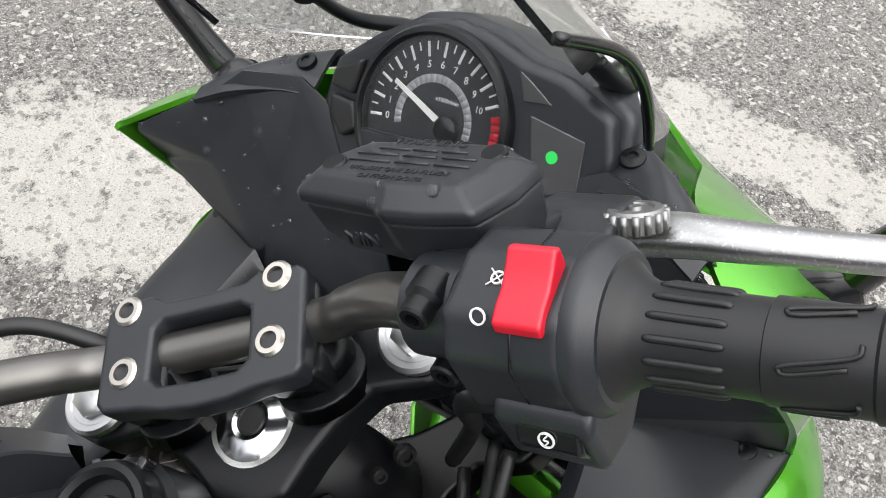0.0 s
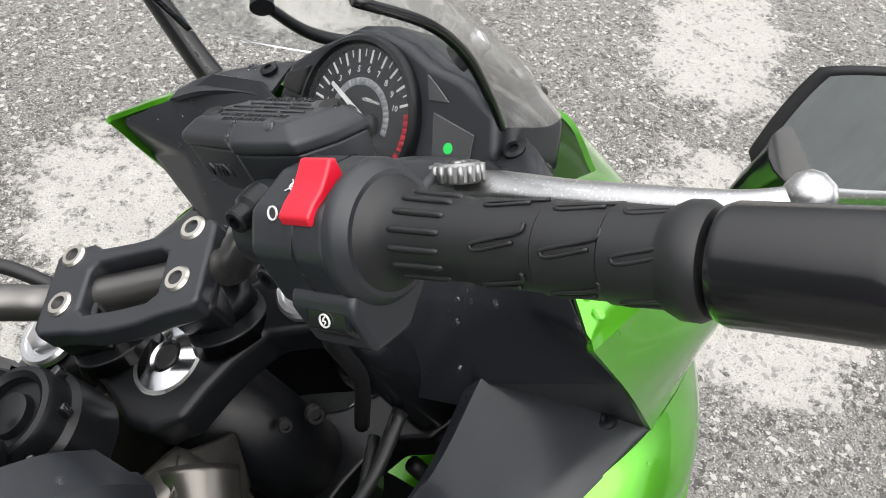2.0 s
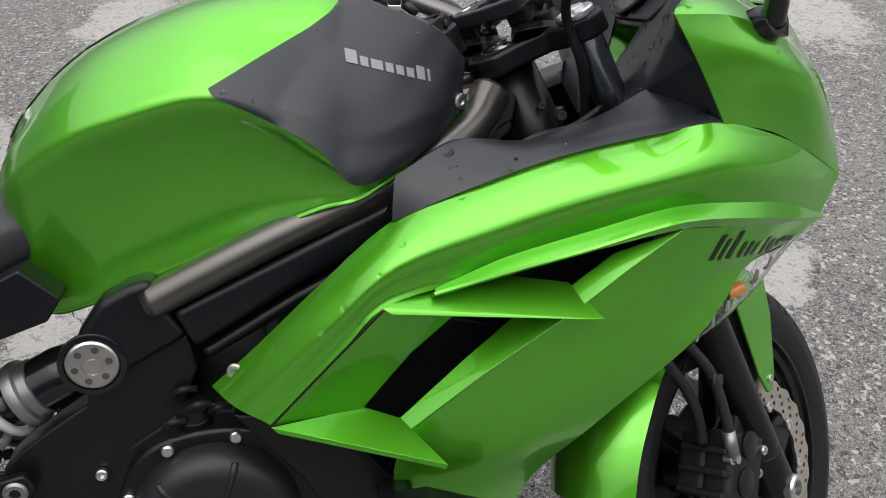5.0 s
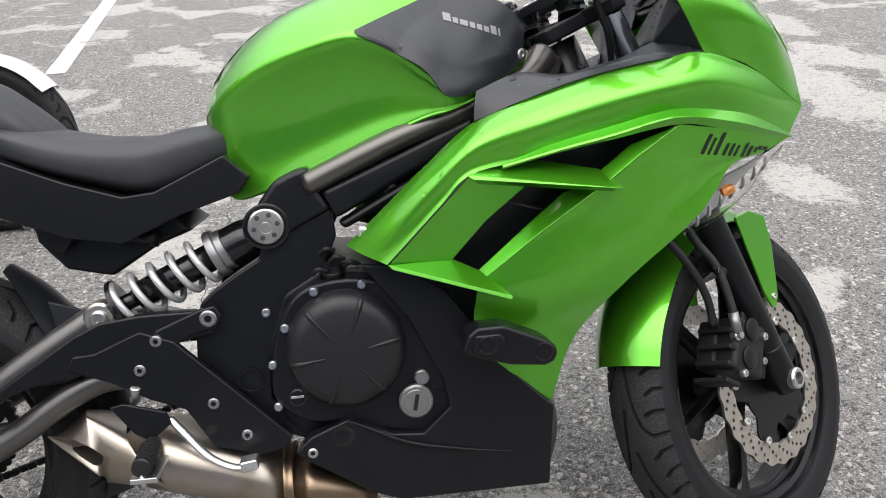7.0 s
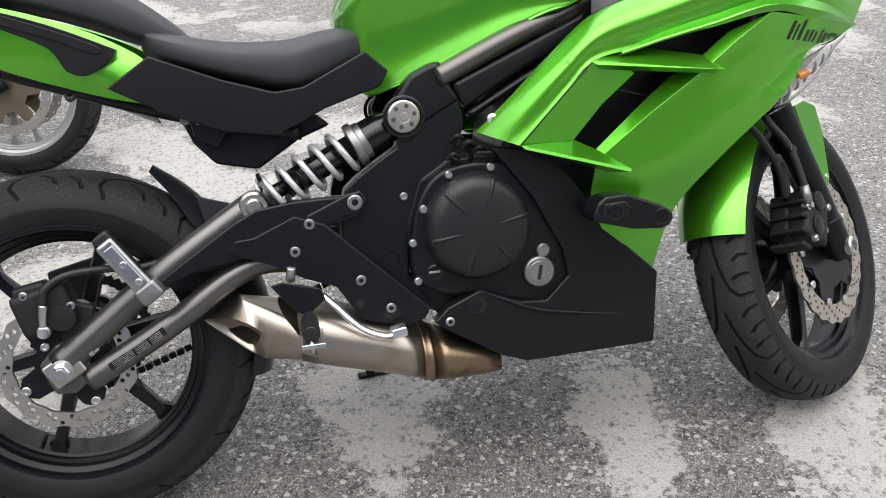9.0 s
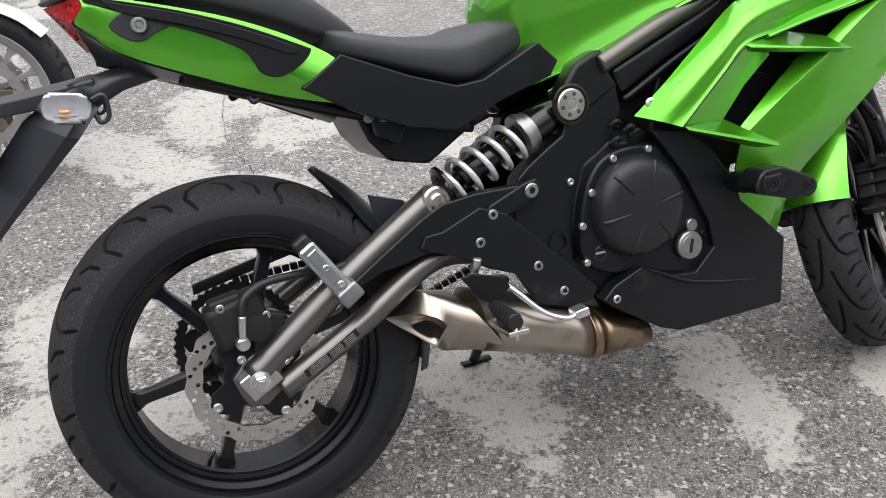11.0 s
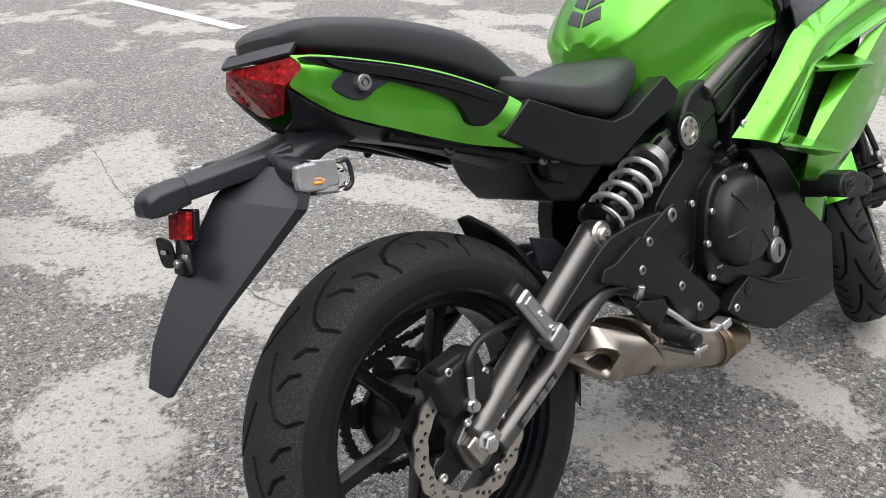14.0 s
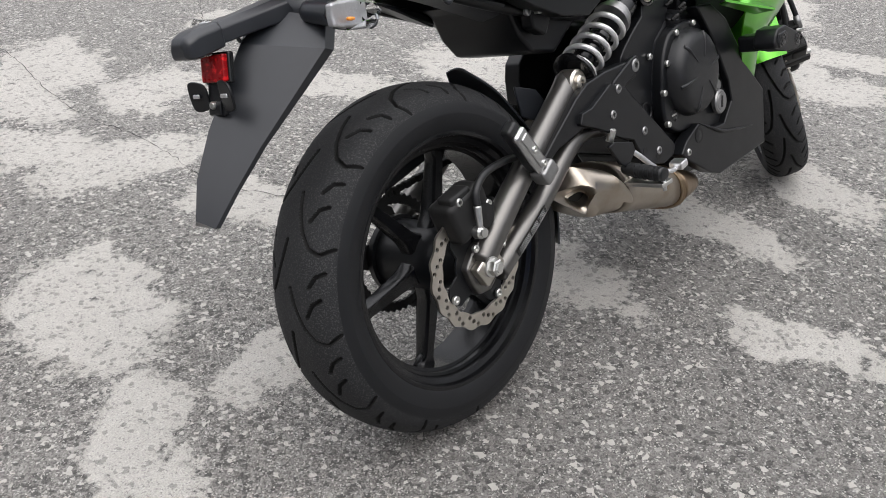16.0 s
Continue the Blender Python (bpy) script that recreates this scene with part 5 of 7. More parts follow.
def cover(outline, tree, lift, thick, step=9, curve=0, axis="y", side=-1):
    """A panel with an outline in (x, z), or (x, y) from above, laid over a surface."""
    pts = [(p[0], 0, p[1]) for p in outline]
    if curve:
        pts = [tuple(p) for p in spline(pts, curve, True)]
    bm = bmesh.new()
    f = bm.faces.new([bm.verts.new((p[0] * MM, 0, p[2] * MM)) for p in pts])
    bmesh.ops.triangulate(bm, faces=[f], ngon_method="EAR_CLIP")
    xs, zs = [p[0] for p in pts], [p[2] for p in pts]
    for lo, hi, no in ((min(xs), max(xs), (1, 0, 0)), (min(zs), max(zs), (0, 0, 1))):
        k = lo + step
        while k < hi - 1:
            bmesh.ops.bisect_plane(bm, geom=bm.verts[:] + bm.edges[:] + bm.faces[:], plane_co=Vector(no) * k * MM, plane_no=no)
            k += step
    for v in bm.verts:
        if axis == "y":
            hit, no, _, _ = tree.ray_cast(Vector((v.co.x, side * 0.6, v.co.z)), Vector((0, -side, 0)))
        else:
            hit, no, _, _ = tree.ray_cast(Vector((v.co.x, v.co.z, 2)), Vector((0, 0, -1)))
        if hit is None:
            near = (v.co.x, side * 0.15, v.co.z) if axis == "y" else (v.co.x, v.co.z, 1)
            hit, no, _, _ = tree.find_nearest(Vector(near))
        v.co = hit + no * lift * MM
    bmesh.ops.recalc_face_normals(bm, faces=bm.faces)
    mean = sum((f.normal for f in bm.faces), Vector())
    want = Vector((0, side, 0)) if axis == "y" else Vector((0, 0, 1))
    if mean.dot(want) < 0:
        bmesh.ops.reverse_faces(bm, faces=bm.faces)
    if thick:
        geo = bmesh.ops.extrude_face_region(bm, geom=bm.faces[:])
        bm.normal_update()
        for v in [g for g in geo["geom"] if isinstance(g, bmesh.types.BMVert)]:
            n = Vector((0, 0, 0))
            for f2 in v.link_faces:
                if f2.normal.dot(want) > 0.1:
                    n += f2.normal
            v.co += (n.normalized() if n.length else want) * thick * MM
        bmesh.ops.recalc_face_normals(bm, faces=bm.faces)
    return sharpen(smooth(bm), 0.8)


# the side panel: a folded cover with a crisp upper rim, from its rear point to the frame bolt
PANEL_UP = [(752, -143, 945), (800, -127, 967), (850, -107, 989), (900, -88, 1012), (950, -88, 1001), (998, -88, 976), (1024, -80, 946)]
PANEL_LOW = [(756, -156, 938), (800, -184, 914), (848, -196, 884), (884, -194, 842), (940, -162, 852), (985, -122, 872), (1016, -86, 894)]
PANEL_RIM = [(754, -128, 944), (802, -108, 969), (852, -84, 990), (898, -66, 1019), (945, -62, 1004), (990, -60, 985), (1014, -52, 962)]


def tank_panel():
    bulge = [2, 8, 12, 13, 12, 9, 4]
    fold = [[between(a, b, f, k * g) for a, b, k in zip(PANEL_UP, PANEL_LOW, bulge)] for f, g in ((0.25, 0.7), (0.5, 1.1), (0.72, 1.15))]
    bm = join(patch([PANEL_UP] + fold, 0, 60, 20), patch([fold[-1], PANEL_LOW], 0, 60, 8))
    # the cover stands proud of the tank wherever the tank bulges
    for v in bm.verts:
        hit, no, _, _ = tank_tree.ray_cast(Vector((v.co.x, -0.6, v.co.z)), Vector((0, 1, 0)))
        if hit and v.co.y > hit.y - 0.007:
            v.co.y = hit.y - 0.007
    bmesh.ops.remove_doubles(bm, verts=bm.verts, dist=0.0001)
    bmesh.ops.recalc_face_normals(bm, faces=bm.faces)
    rim = [e for e in bm.edges if len(e.link_faces) == 1]
    geo = bmesh.ops.extrude_edge_only(bm, edges=rim)
    bmesh.ops.translate(bm, vec=(0, 0.014, 0), verts=[g for g in geo["geom"] if isinstance(g, bmesh.types.BMVert)])
    bmesh.ops.recalc_face_normals(bm, faces=bm.faces)
    chamfer = [PANEL_RIM[2:], [between(a, b, 0.6, 2) for a, b in zip(PANEL_RIM[2:], PANEL_UP[2:])], PANEL_UP[2:]]
    well = [[(x, y + 4, z - 45) for x, y, z in PANEL_RIM[2:]], PANEL_RIM[2:]]
    return join(sharpen(smooth(bm), 0.5), patch(chamfer, 4, 40, 6), patch(well, 3, 40, 4))


def between(p, q, f, push=0.0):
    v = Vector(p).lerp(Vector(q), f)
    return (v.x, v.y - push, v.z)


for s in (1, -1):
    p = part("tank_panel", tank_panel() if s < 0 else flip(tank_panel()), PLASTIC, fuel_tank, "matt black folded tank side panel")
    part("panel_bolt", (lambda b: b if s < 0 else flip(b))(lathe([(-3, 9), (5, 9), (6, 7), (6, 4), (4, 4), (4, 0.01)], (1012, -94, 902), (0.5, -0.85, 0), 18)), ZINC, p, "zinc bolt")
panel_tree = BVHTree.FromPolygons([v.co[:] for v in p.data.vertices], [q.vertices[:] for q in p.data.polygons])
# maker's mark on the panel as plain silver blocks
x0 = 888
for w, h in ((12, 13), (8, 9), (12, 9), (8, 9), (8, 9), (8, 9), (9, 13), (3, 12)):
    z = 957 - (x0 - 888) * 0.31
    quad = [(x0, z), (x0 + w, z - w * 0.31), (x0 + w, z - w * 0.31 + h), (x0, z + h)]
    part("maker_mark", cover(quad, panel_tree, 0.5, 0.4, 6, 0, "y", -1), SILVER, p, "silver printed bar")
    x0 += w + 3
# black front tank cover with the ignition lock
part("front_cover", cover([(915, -62), (1000, -52), (1026, 0), (1000, 52), (915, 62), (905, 0)], tank_tree, 1, 4, 10, 40, "z"), PLASTIC, fuel_tank, "matt black cover ahead of the tank")
lock = part("ignition_lock", join(lathe([(-40, 29), (0, 29), (4, 27), (5, 24), (3, 21), (-2, 20), (-2, 13), (3, 12), (4, 9), (4, 0.01)], (994, -8, 978), AX, 36), lathe([(-44, 33), (-14, 33), (-10, 30)], (994, -8, 978), AX, 32), box((962, -34, 984), (34, 22, 20), 5, (0, 20, 30))), SATIN, bike, "black ignition lock with a ribbed surround")
for k in range(7):
    t = 2 * math.pi * k / 7
    part("lock_lug", box((994 + 30 * math.cos(t), -8 + 30 * math.sin(t), 972 + 13 * math.cos(t)), (7, 5, 8), 1.5, (0, -24, math.degrees(t))), GLOSS, lock)
# filler cap: silver ring, dark lid
FC, FN = Vector((828, 0, 1028)), Vector((0.02, 0, 1))
cap_ = part("filler_ring", lathe([(-6, 58), (2, 58), (5, 55), (5, 42), (3, 41)], FC, FN, 48, caps=False), ALU, fuel_tank, "silver fuel filler ring")
part("filler_lid", lathe([(-2, 42), (5, 42), (7, 39), (7, 0.01)], FC, FN, 40), SATIN, cap_, "black lockable fuel cap")
part("filler_flap", slab([(800, 1035), (856, 1035), (850, 1041), (806, 1041)], -14, 14, 2), GLOSS, cap_)
for k in range(5):
    t = 2 * math.pi * k / 5 + 0.4
    part("ring_bolt", bolt((FC.x + 50 * math.cos(t), 50 * math.sin(t), FC.z + 4), (0, 0, 1), 5, 3), ZINC, cap_)
# tank pad: dark segments on the rear slope
for k in range(4):
    for s in (-1, 1):
        z0 = 880 + k * 30
        y0, y1 = (4, 40 - 4 * k)
        bmq = bmesh.new()
        pts = []
        for yy, zz in ((y0, z0), (y1, z0 + 10), (y1 - 6, z0 + 32), (y0, z0 + 24)):
            hit, no, _, _ = tank_tree.ray_cast(Vector((0.3, s * yy * MM, zz * MM)), Vector((1, 0, 0)))
            pts.append(hit + no * 0.002)
        f = bmq.faces.new([bmq.verts.new(q) for q in pts])
        bmesh.ops.subdivide_edges(bmq, edges=bmq.edges[:], cuts=3, use_grid_fill=True)
        for v in bmq.verts:
            h2, n2, _, _ = tank_tree.find_nearest(v.co)
            v.co = h2 + n2 * 0.0018
        bmesh.ops.recalc_face_normals(bmq, faces=bmq.faces)
        bmesh.ops.solidify(bmq, geom=bmq.faces[:], thickness=0.0012)
        part("tank_pad", smooth(bmq), material("pad_grey", (0.05, 0.055, 0.06), 0.4) if k == 0 and s < 0 else bpy.data.materials["pad_grey"], fuel_tank, "dark grey tank pad segment")

# ---- seats and tail ----
def seat_loop(x, w, top, low, crown):
    n = 36
    return [mm((x, w * math.copysign(abs(math.cos(a)) ** 0.5, math.cos(a)), (top + low) / 2 + (top - low) / 2 * math.copysign(abs(math.sin(a)) ** crown, math.sin(a)))) for a in [2 * math.pi * i / n for i in range(n)]]


def seat(rows):
    s = spline([(r[0], r[1], r[2]) for r in rows], 50)
    q = spline([(r[3], r[4], 0) for r in rows], 50)
    return rings([seat_loop(a[0], a[1], a[2], b[0], b[1]) for a, b in zip(s, q)])


rider = part("rider_seat", seat([(188, 70, 842, 805, 0.5), (205, 120, 840, 790, 0.5), (260, 148, 826, 768, 0.55), (330, 152, 812, 742, 0.6), (420, 142, 808, 716, 0.6), (480, 124, 818, 728, 0.6), (530, 104, 822, 752, 0.6), (556, 84, 815, 766, 0.6), (566, 50, 806, 775, 0.6)]), VINYL, bike, "black vinyl rider seat")
part("seat_skirt", slab([(138, 752), (206, 796), (314, 750), (393, 724), (439, 728), (545, 776), (580, 742), (563, 718), (470, 690), (415, 666), (386, 654), (307, 668), (230, 700)], -118, -158, 3), SATIN, rider, "matt black plastic seat skirt")
part("seat_skirt", slab([(138, 752), (206, 796), (314, 750), (393, 724), (439, 728), (545, 776), (580, 742), (563, 718), (470, 690), (415, 666), (386, 654), (307, 668), (230, 700)], 118, 158, 8), SATIN, rider, "matt black plastic seat skirt")
pillion = part("pillion_seat", seat([(-146, 56, 950, 930, 0.5), (-132, 90, 961, 925, 0.5), (-100, 106, 968, 912, 0.5), (0, 114, 956, 886, 0.55), (100, 116, 932, 852, 0.55), (170, 112, 904, 822, 0.55), (225, 104, 862, 802, 0.55), (255, 92, 832, 796, 0.55), (266, 60, 815, 796, 0.6)]), VINYL, bike, "black vinyl pillion seat")
for s in (1, -1):
    def fl(bm, s=s):
        return bm if s > 0 else flip(bm)
    panel = part("tail_panel", fl(patch([[(-150, -90, 922), (-100, -112, 912), (30, -124, 876), (120, -132, 840), (180, -142, 806), (204, -150, 786)],
                                         [(-146, -106, 905), (-100, -126, 894), (30, -140, 852), (110, -146, 815), (170, -152, 785), (204, -156, 770)],
                                         [(-160, -92, 886), (-110, -120, 860), (20, -138, 820), (100, -146, 785), (150, -152, 762), (180, -156, 748)],
                                         [(-150, -94, 872), (-104, -112, 833), (6, -128, 784), (90, -128, 752), (150, -140, 733), (196, -148, 722)]], 4, 40, 18)), GREEN, bike, "lime green tail panel")
    tail_tree = BVHTree.FromPolygons([v.co[:] for v in panel.data.vertices], [q.vertices[:] for q in panel.data.polygons])
    grab = [(-144, 917), (-103, 908), (-21, 885), (64, 855), (148, 816), (160, 806), (141, 787), (109, 774), (84, 783), (74, 802), (58, 822), (4, 850), (-61, 875), (-128, 904)]
    def hug(bm):
        """Bends a flat piece along the tail's flank."""
        for v in bm.verts:
            v.co.y += float(np.interp(v.co.x * 1000, [-150, -100, -20, 60, 120, 180], [-100, -121, -136, -143, -147, -153])) * MM
        bm.normal_update()
        return bm
    g = part("grab_rail", fl(hug(join(slab(grab, 6, -11, 4, 84), slab([(-118, 909), (-96, 902), (-18, 880), (66, 848), (136, 815), (126, 806), (64, 834), (-18, 864), (-80, 884), (-110, 898)], -9, -14, 3, 60)))), SATIN, panel, "black plastic grab handle")
    ring = part("hook_plate", fl(hug(slab([(-116, 873), (-99, 888), (-71, 890), (-44, 874), (-34, 865), (-57, 857), (-74, 848), (-96, 853)], 8, -7, 3, 44))), PLASTIC, panel, "black hook plate")
    part("hook_bolt", fl(lathe([(-4, 11.5), (8, 11.5), (10, 10), (10, 7), (6, 6.5), (6, 4), (9, 3.5), (9, 0.01)], (-76, -133, 870), OUT, 22)), DULL, panel, "steel strap hook bolt")
    part("tail_under", fl(patch([[(-158, -82, 880), (-100, -106, 832), (40, -118, 772), (200, -116, 715)], [(-142, -50, 842), (-60, -72, 800), (60, -90, 760), (200, -100, 700)], [(-140, -20, 826), (-60, -30, 795), (60, -40, 755), (200, -60, 690)]], 4, 20, 8)), PLASTIC, panel, "black under-tail panel")
    part("subframe_tube", fl(tube([(-30, -95, 792), (65, -100, 758), (182, -104, 716), (300, -108, 680), (430, -110, 650)], 11, 14)), SATIN, bike)
    part("strap_hook", fl(tube([(66, -100, 758), (70, -108, 742), (78, -108, 744), (84, -102, 754)], 5, 10)), PLASTIC, panel)
part("under_seat_tray", slab([(200, 720), (231, 700), (250, 650), (282, 612), (351, 596), (424, 640), (480, 660), (430, 700)], -96, 96, 8), SATIN, bike, "black plastic under-seat tray")
part("tray_bolt", bolt((245, -126, 691), OUT, 8, 5), DULL, bike, "dull socket bolt")
part("relay_plug", join(box((287, -134, 692), (30, 12, 14), 3, (0, 4, 0)), box((268, -132, 692), (12, 14, 20), 3)), material("grey_connector_plastic", (0.3, 0.31, 0.3), 0.5), bike, "pale grey wiring connector")
part("linkage_box", slab([(250, 700), (300, 690), (310, 668), (290, 640), (256, 660)], -100, -128, 5), SATIN, bike)
part("tail_trim", patch([[(-206, 0, 921), (-184, -46, 923), (-150, -92, 926)], [(-194, 0, 932), (-170, -46, 936), (-136, -88, 938)]], 6, 12, 6), PLASTIC, bike)
part("tail_trim", flip(patch([[(-206, 0, 921), (-184, -46, 923), (-150, -92, 926)], [(-194, 0, 932), (-170, -46, 936), (-136, -88, 938)]], 6, 12, 6)), PLASTIC, bike)
SPARKLE = material("red_reflector_facet", (0.9, 0.02, 0.03), 0.15, 0.5, 0.3, 0.3, 200)
half = [(-200, 0, 914), (-176, -46, 917), (-149, -89, 919), (-142, -107, 904), (-164, -86, 885), (-147, -36, 846), (-150, 0, 842)]
bm = bmesh.new()
for s in (-1, 1):
    R_, R2, T2, T3, T4, L1, L0 = [bm.verts.new(mm((x, y * -s, z))) for x, y, z in half]
    B2, B3, B4, B1 = [bm.verts.new(mm((x, y * -s, z))) for x, y, z in ((-110, -70, 918), (-105, -84, 900), (-110, -60, 870), (-110, 0, 850))]
    C_ = bm.verts.new(mm((-178, -58 * -s, 894)))
    for f in ((R_, R2, C_), (R2, T2, C_), (T2, T3, T4, C_), (C_, T4, L1), (R_, C_, L1), (R_, L1, L0), (T2, B2, B3, T3), (T3, B3, B4, T4), (T4, B4, B1, L1), (R_, B1, B2, T2, R2)):
        bm.faces.new(f)
bmesh.ops.remove_doubles(bm, verts=bm.verts, dist=0.0002)
bmesh.ops.recalc_face_normals(bm, faces=bm.faces)
lamp = part("tail_lamp", bm, REDLENS, bike, "bright red wedge-shaped tail lamp")
for s in (-1, 1):
    for k in range(6):
        for j in range(5):
            f, g = 0.12 + 0.14 * k, 0.14 + 0.17 * j
            p = Vector((-196, -8, 912)).lerp(Vector((-150, -88, 916)), f).lerp(Vector((-150, -36, 850)).lerp(Vector((-164, -84, 886)), f), g)
            part("lamp_facet", lathe([(-3, 4.2), (0.5, 3), (1.2, 0.01)], (p.x - 4, p.y * -s - 2 * -s, p.z), (-0.62, -0.7 * -s, -0.3), 6), SPARKLE if (k + j) % 3 == 0 else REDLENS, lamp)

# number-plate holder
mud = part("rear_mudguard", rings([[mm((x, y, z)) for x, y, z in loop] for loop in (
    [(-30, -70, 800), (-30, 70, 800), (-90, 60, 822), (-90, -60, 822)],
    [(-110, -62, 782), (-110, 62, 782), (-140, 40, 812), (-140, -40, 812)],
    [(-172, -60, 752), (-172, 60, 752), (-190, 36, 800), (-190, -36, 800)])]), PLASTIC, bike, "matt black rear mudguard")
part("mudguard_blade", sharpen(rings([[mm((x, y, z)) for x, y, z in loop] for loop in (
    [(-150, -88, 762), (-145, 0, 780), (-150, 88, 762), (-168, 90, 768), (-205, 0, 792), (-168, -90, 768)],
    [(-186, -112, 722), (-186, 0, 738), (-186, 112, 722), (-203, 114, 728), (-262, 0, 754), (-203, -114, 728)],
    [(-300, -52, 612), (-298, 0, 625), (-300, 52, 612), (-312, 52, 612), (-352, 0, 650), (-312, -52, 612)],
    [(-352, -34, 560), (-350, 0, 566), (-352, 34, 560), (-362, 34, 560), (-392, 0, 590), (-362, -34, 560)],
    [(-392, -26, 520), (-390, 0, 522), (-392, 26, 520), (-400, 26, 522), (-412, 0, 536), (-400, -26, 522)])]), 0.32), PLASTIC, mud, "tapering black plastic blade")
arm_loops = [[mm((x, y, z)) for y, z in ((-w, lo), (-w * 1.02, hi - 9), (-w * 0.7, hi), (w * 0.7, hi), (w * 1.02, hi - 9), (w, lo))] for x, w, lo, hi in ((-150, 46, 772, 812), (-190, 36, 772, 806), (-250, 26, 767, 798), (-304, 24, 762, 792))]
cap_loops = [[mm((x, y, z)) for y, z in ((-w, lo), (-w * 1.04, hi - 9), (-w * 0.7, hi), (w * 0.7, hi), (w * 1.04, hi - 9), (w, lo))] for x, w, lo, hi in ((-302, 27, 758, 794), (-342, 27, 752, 789), (-358, 24, 752, 782), (-364, 17, 756, 774))]
part("plate_lamp", join(round_edges(rings(arm_loops), 3, 2, 0.4), round_edges(rings(cap_loops), 4, 2, 0.4)), PLASTIC, mud, "black plate lamp housing")
part("plate_lens", box((-335, 0, 753), (30, 26, 6), 2), CLEAR, mud)
part("reflector", box((-316, -4, 731), (12, 48, 38), 3, (0, 14, 8)), REDLENS, mud, "red rectangular reflector")
part("reflector_frame", box((-309, -4, 730), (10, 54, 44), 3, (0, 14, 8)), GLOSS, mud)
bracket_ = part("plate_bracket", join(box((-322, 0, 688), (8, 40, 46), 3, (0, 14, 0)), box((-326, 0, 676), (14, 30, 20), 3, (0, 14, 0))), SATIN, mud, "black plate bracket")
for y in (-36, 36):
    part("bracket_wing", slab([(-16, -18), (-20, 0), (-14, 18), (14, 22), (18, 0), (12, -20)], -2, 2, 1.5, 24), SATIN, bracket_).data.transform(Matrix.Translation(mm((-330, y, 694))) @ Matrix.Rotation(radians(90 + (-10 if y < 0 else 10)), 4, "Z"))
    part("wing_slot", box((-334, y, 696), (3, 16, 6), 1.5, (0, 10, 0)), ALU, bracket_)
part("bracket_bolt", bolt((-330, 0, 682), (-1, 0, 0.2), 6, 6), ZINC, bracket_)
for s in (1, -1):
    def fl(bm, s=s):
        return bm if s > 0 else flip(bm)
    stalk = part("indicator", fl(tube([(-178, -66, 778), (-184, -110, 774), (-190, -150, 770)], [16, 18, 20], 16)), PLASTIC, mud, "black indicator stalk")
    part("indicator_lens", fl(sharpen(rings([[mm((x, -178 + y, z)) for x, y, z in lp] for lp in (
        [(-224, 26, 774), (-212, 26, 790), (-168, 26, 784), (-158, 26, 768), (-172, 26, 750), (-212, 26, 754)],
        [(-230, -4, 774), (-212, -8, 795), (-170, -8, 787), (-156, -4, 768), (-174, -6, 745), (-214, -6, 750)],
        [(-214, -34, 772), (-206, -36, 783), (-182, -36, 778), (-172, -34, 767), (-182, -36, 757), (-206, -36, 760)])]), 0.3)), LENS, stalk, "clear indicator lens")
    part("indicator_bulb", fl(lathe([(-7, 0.01), (-6, 2.4), (0, 3), (6, 2.4), (7, 0.01)], (-196, -176, 765), (1, 0, -0.1), 14)), AMBER, stalk, "amber bulb")
    back_ = part("indicator_back", fl(box((-192, -160, 770), (56, 16, 32), 5, (0, 6, 0))), REFLECTOR, stalk, "silvered reflector")
    part("hose_hook", fl(tube([(-160, -160, 776), (-142, -162, 780), (-140, -162, 752), (-152, -162, 744), (-158, -160, 756)], 3.5, 8)), PLASTIC, stalk)
# side stand on the far side, reaching the ground
stand = part("side_stand", tube([(560, 120, 300), (540, 190, 180), (528, 262, 78)], [14, 12, 11], 14), SATIN, bike, "black side stand")
part("stand_foot", tube([(500, 262, 76), (570, 268, 76)], [12, 12], 12, flat=0.5), SATIN, stand)

# ---- fairing ----
ROLL_TOP = [(716, -166, 628), (770, -184, 678), (840, -195, 742), (919, -200, 804), (1020, -208, 838), (1110, -217, 862), (1190, -226, 876), (1256, -235, 884), (1350, -210, 852), (1448, -158, 796)]
ROLL_LOW = [(776, -224, 603), (812, -230, 640), (860, -238, 690), (905, -242, 730), (1000, -236, 747), (1090, -240, 768), (1190, -246, 788), (1290, -232, 784), (1360, -203, 768), (1420, -168, 750)]
ROLL = [0.45, 0.65, 0.9, 1.0, 1.0, 1.0, 1.0, 0.85, 0.4, 0.0]
ARM_TOP = [(952, -238, 741), (1030, -236, 767), (1107, -238, 787), (1204, -244, 807), (1300, -230, 799), (1370, -200, 776), (1422, -170, 754)]
ARM_RIDGE = [(950, -246, 737), (1030, -254, 756), (1107, -260, 772), (1204, -266, 793), (1300, -240, 781), (1370, -206, 764), (1426, -170, 750)]
ARM_LOW = [(948, -240, 733), (1020, -244, 750), (1107, -250, 766), (1210, -256, 783), (1290, -234, 770), (1358, -204, 760), (1428, -168, 748)]
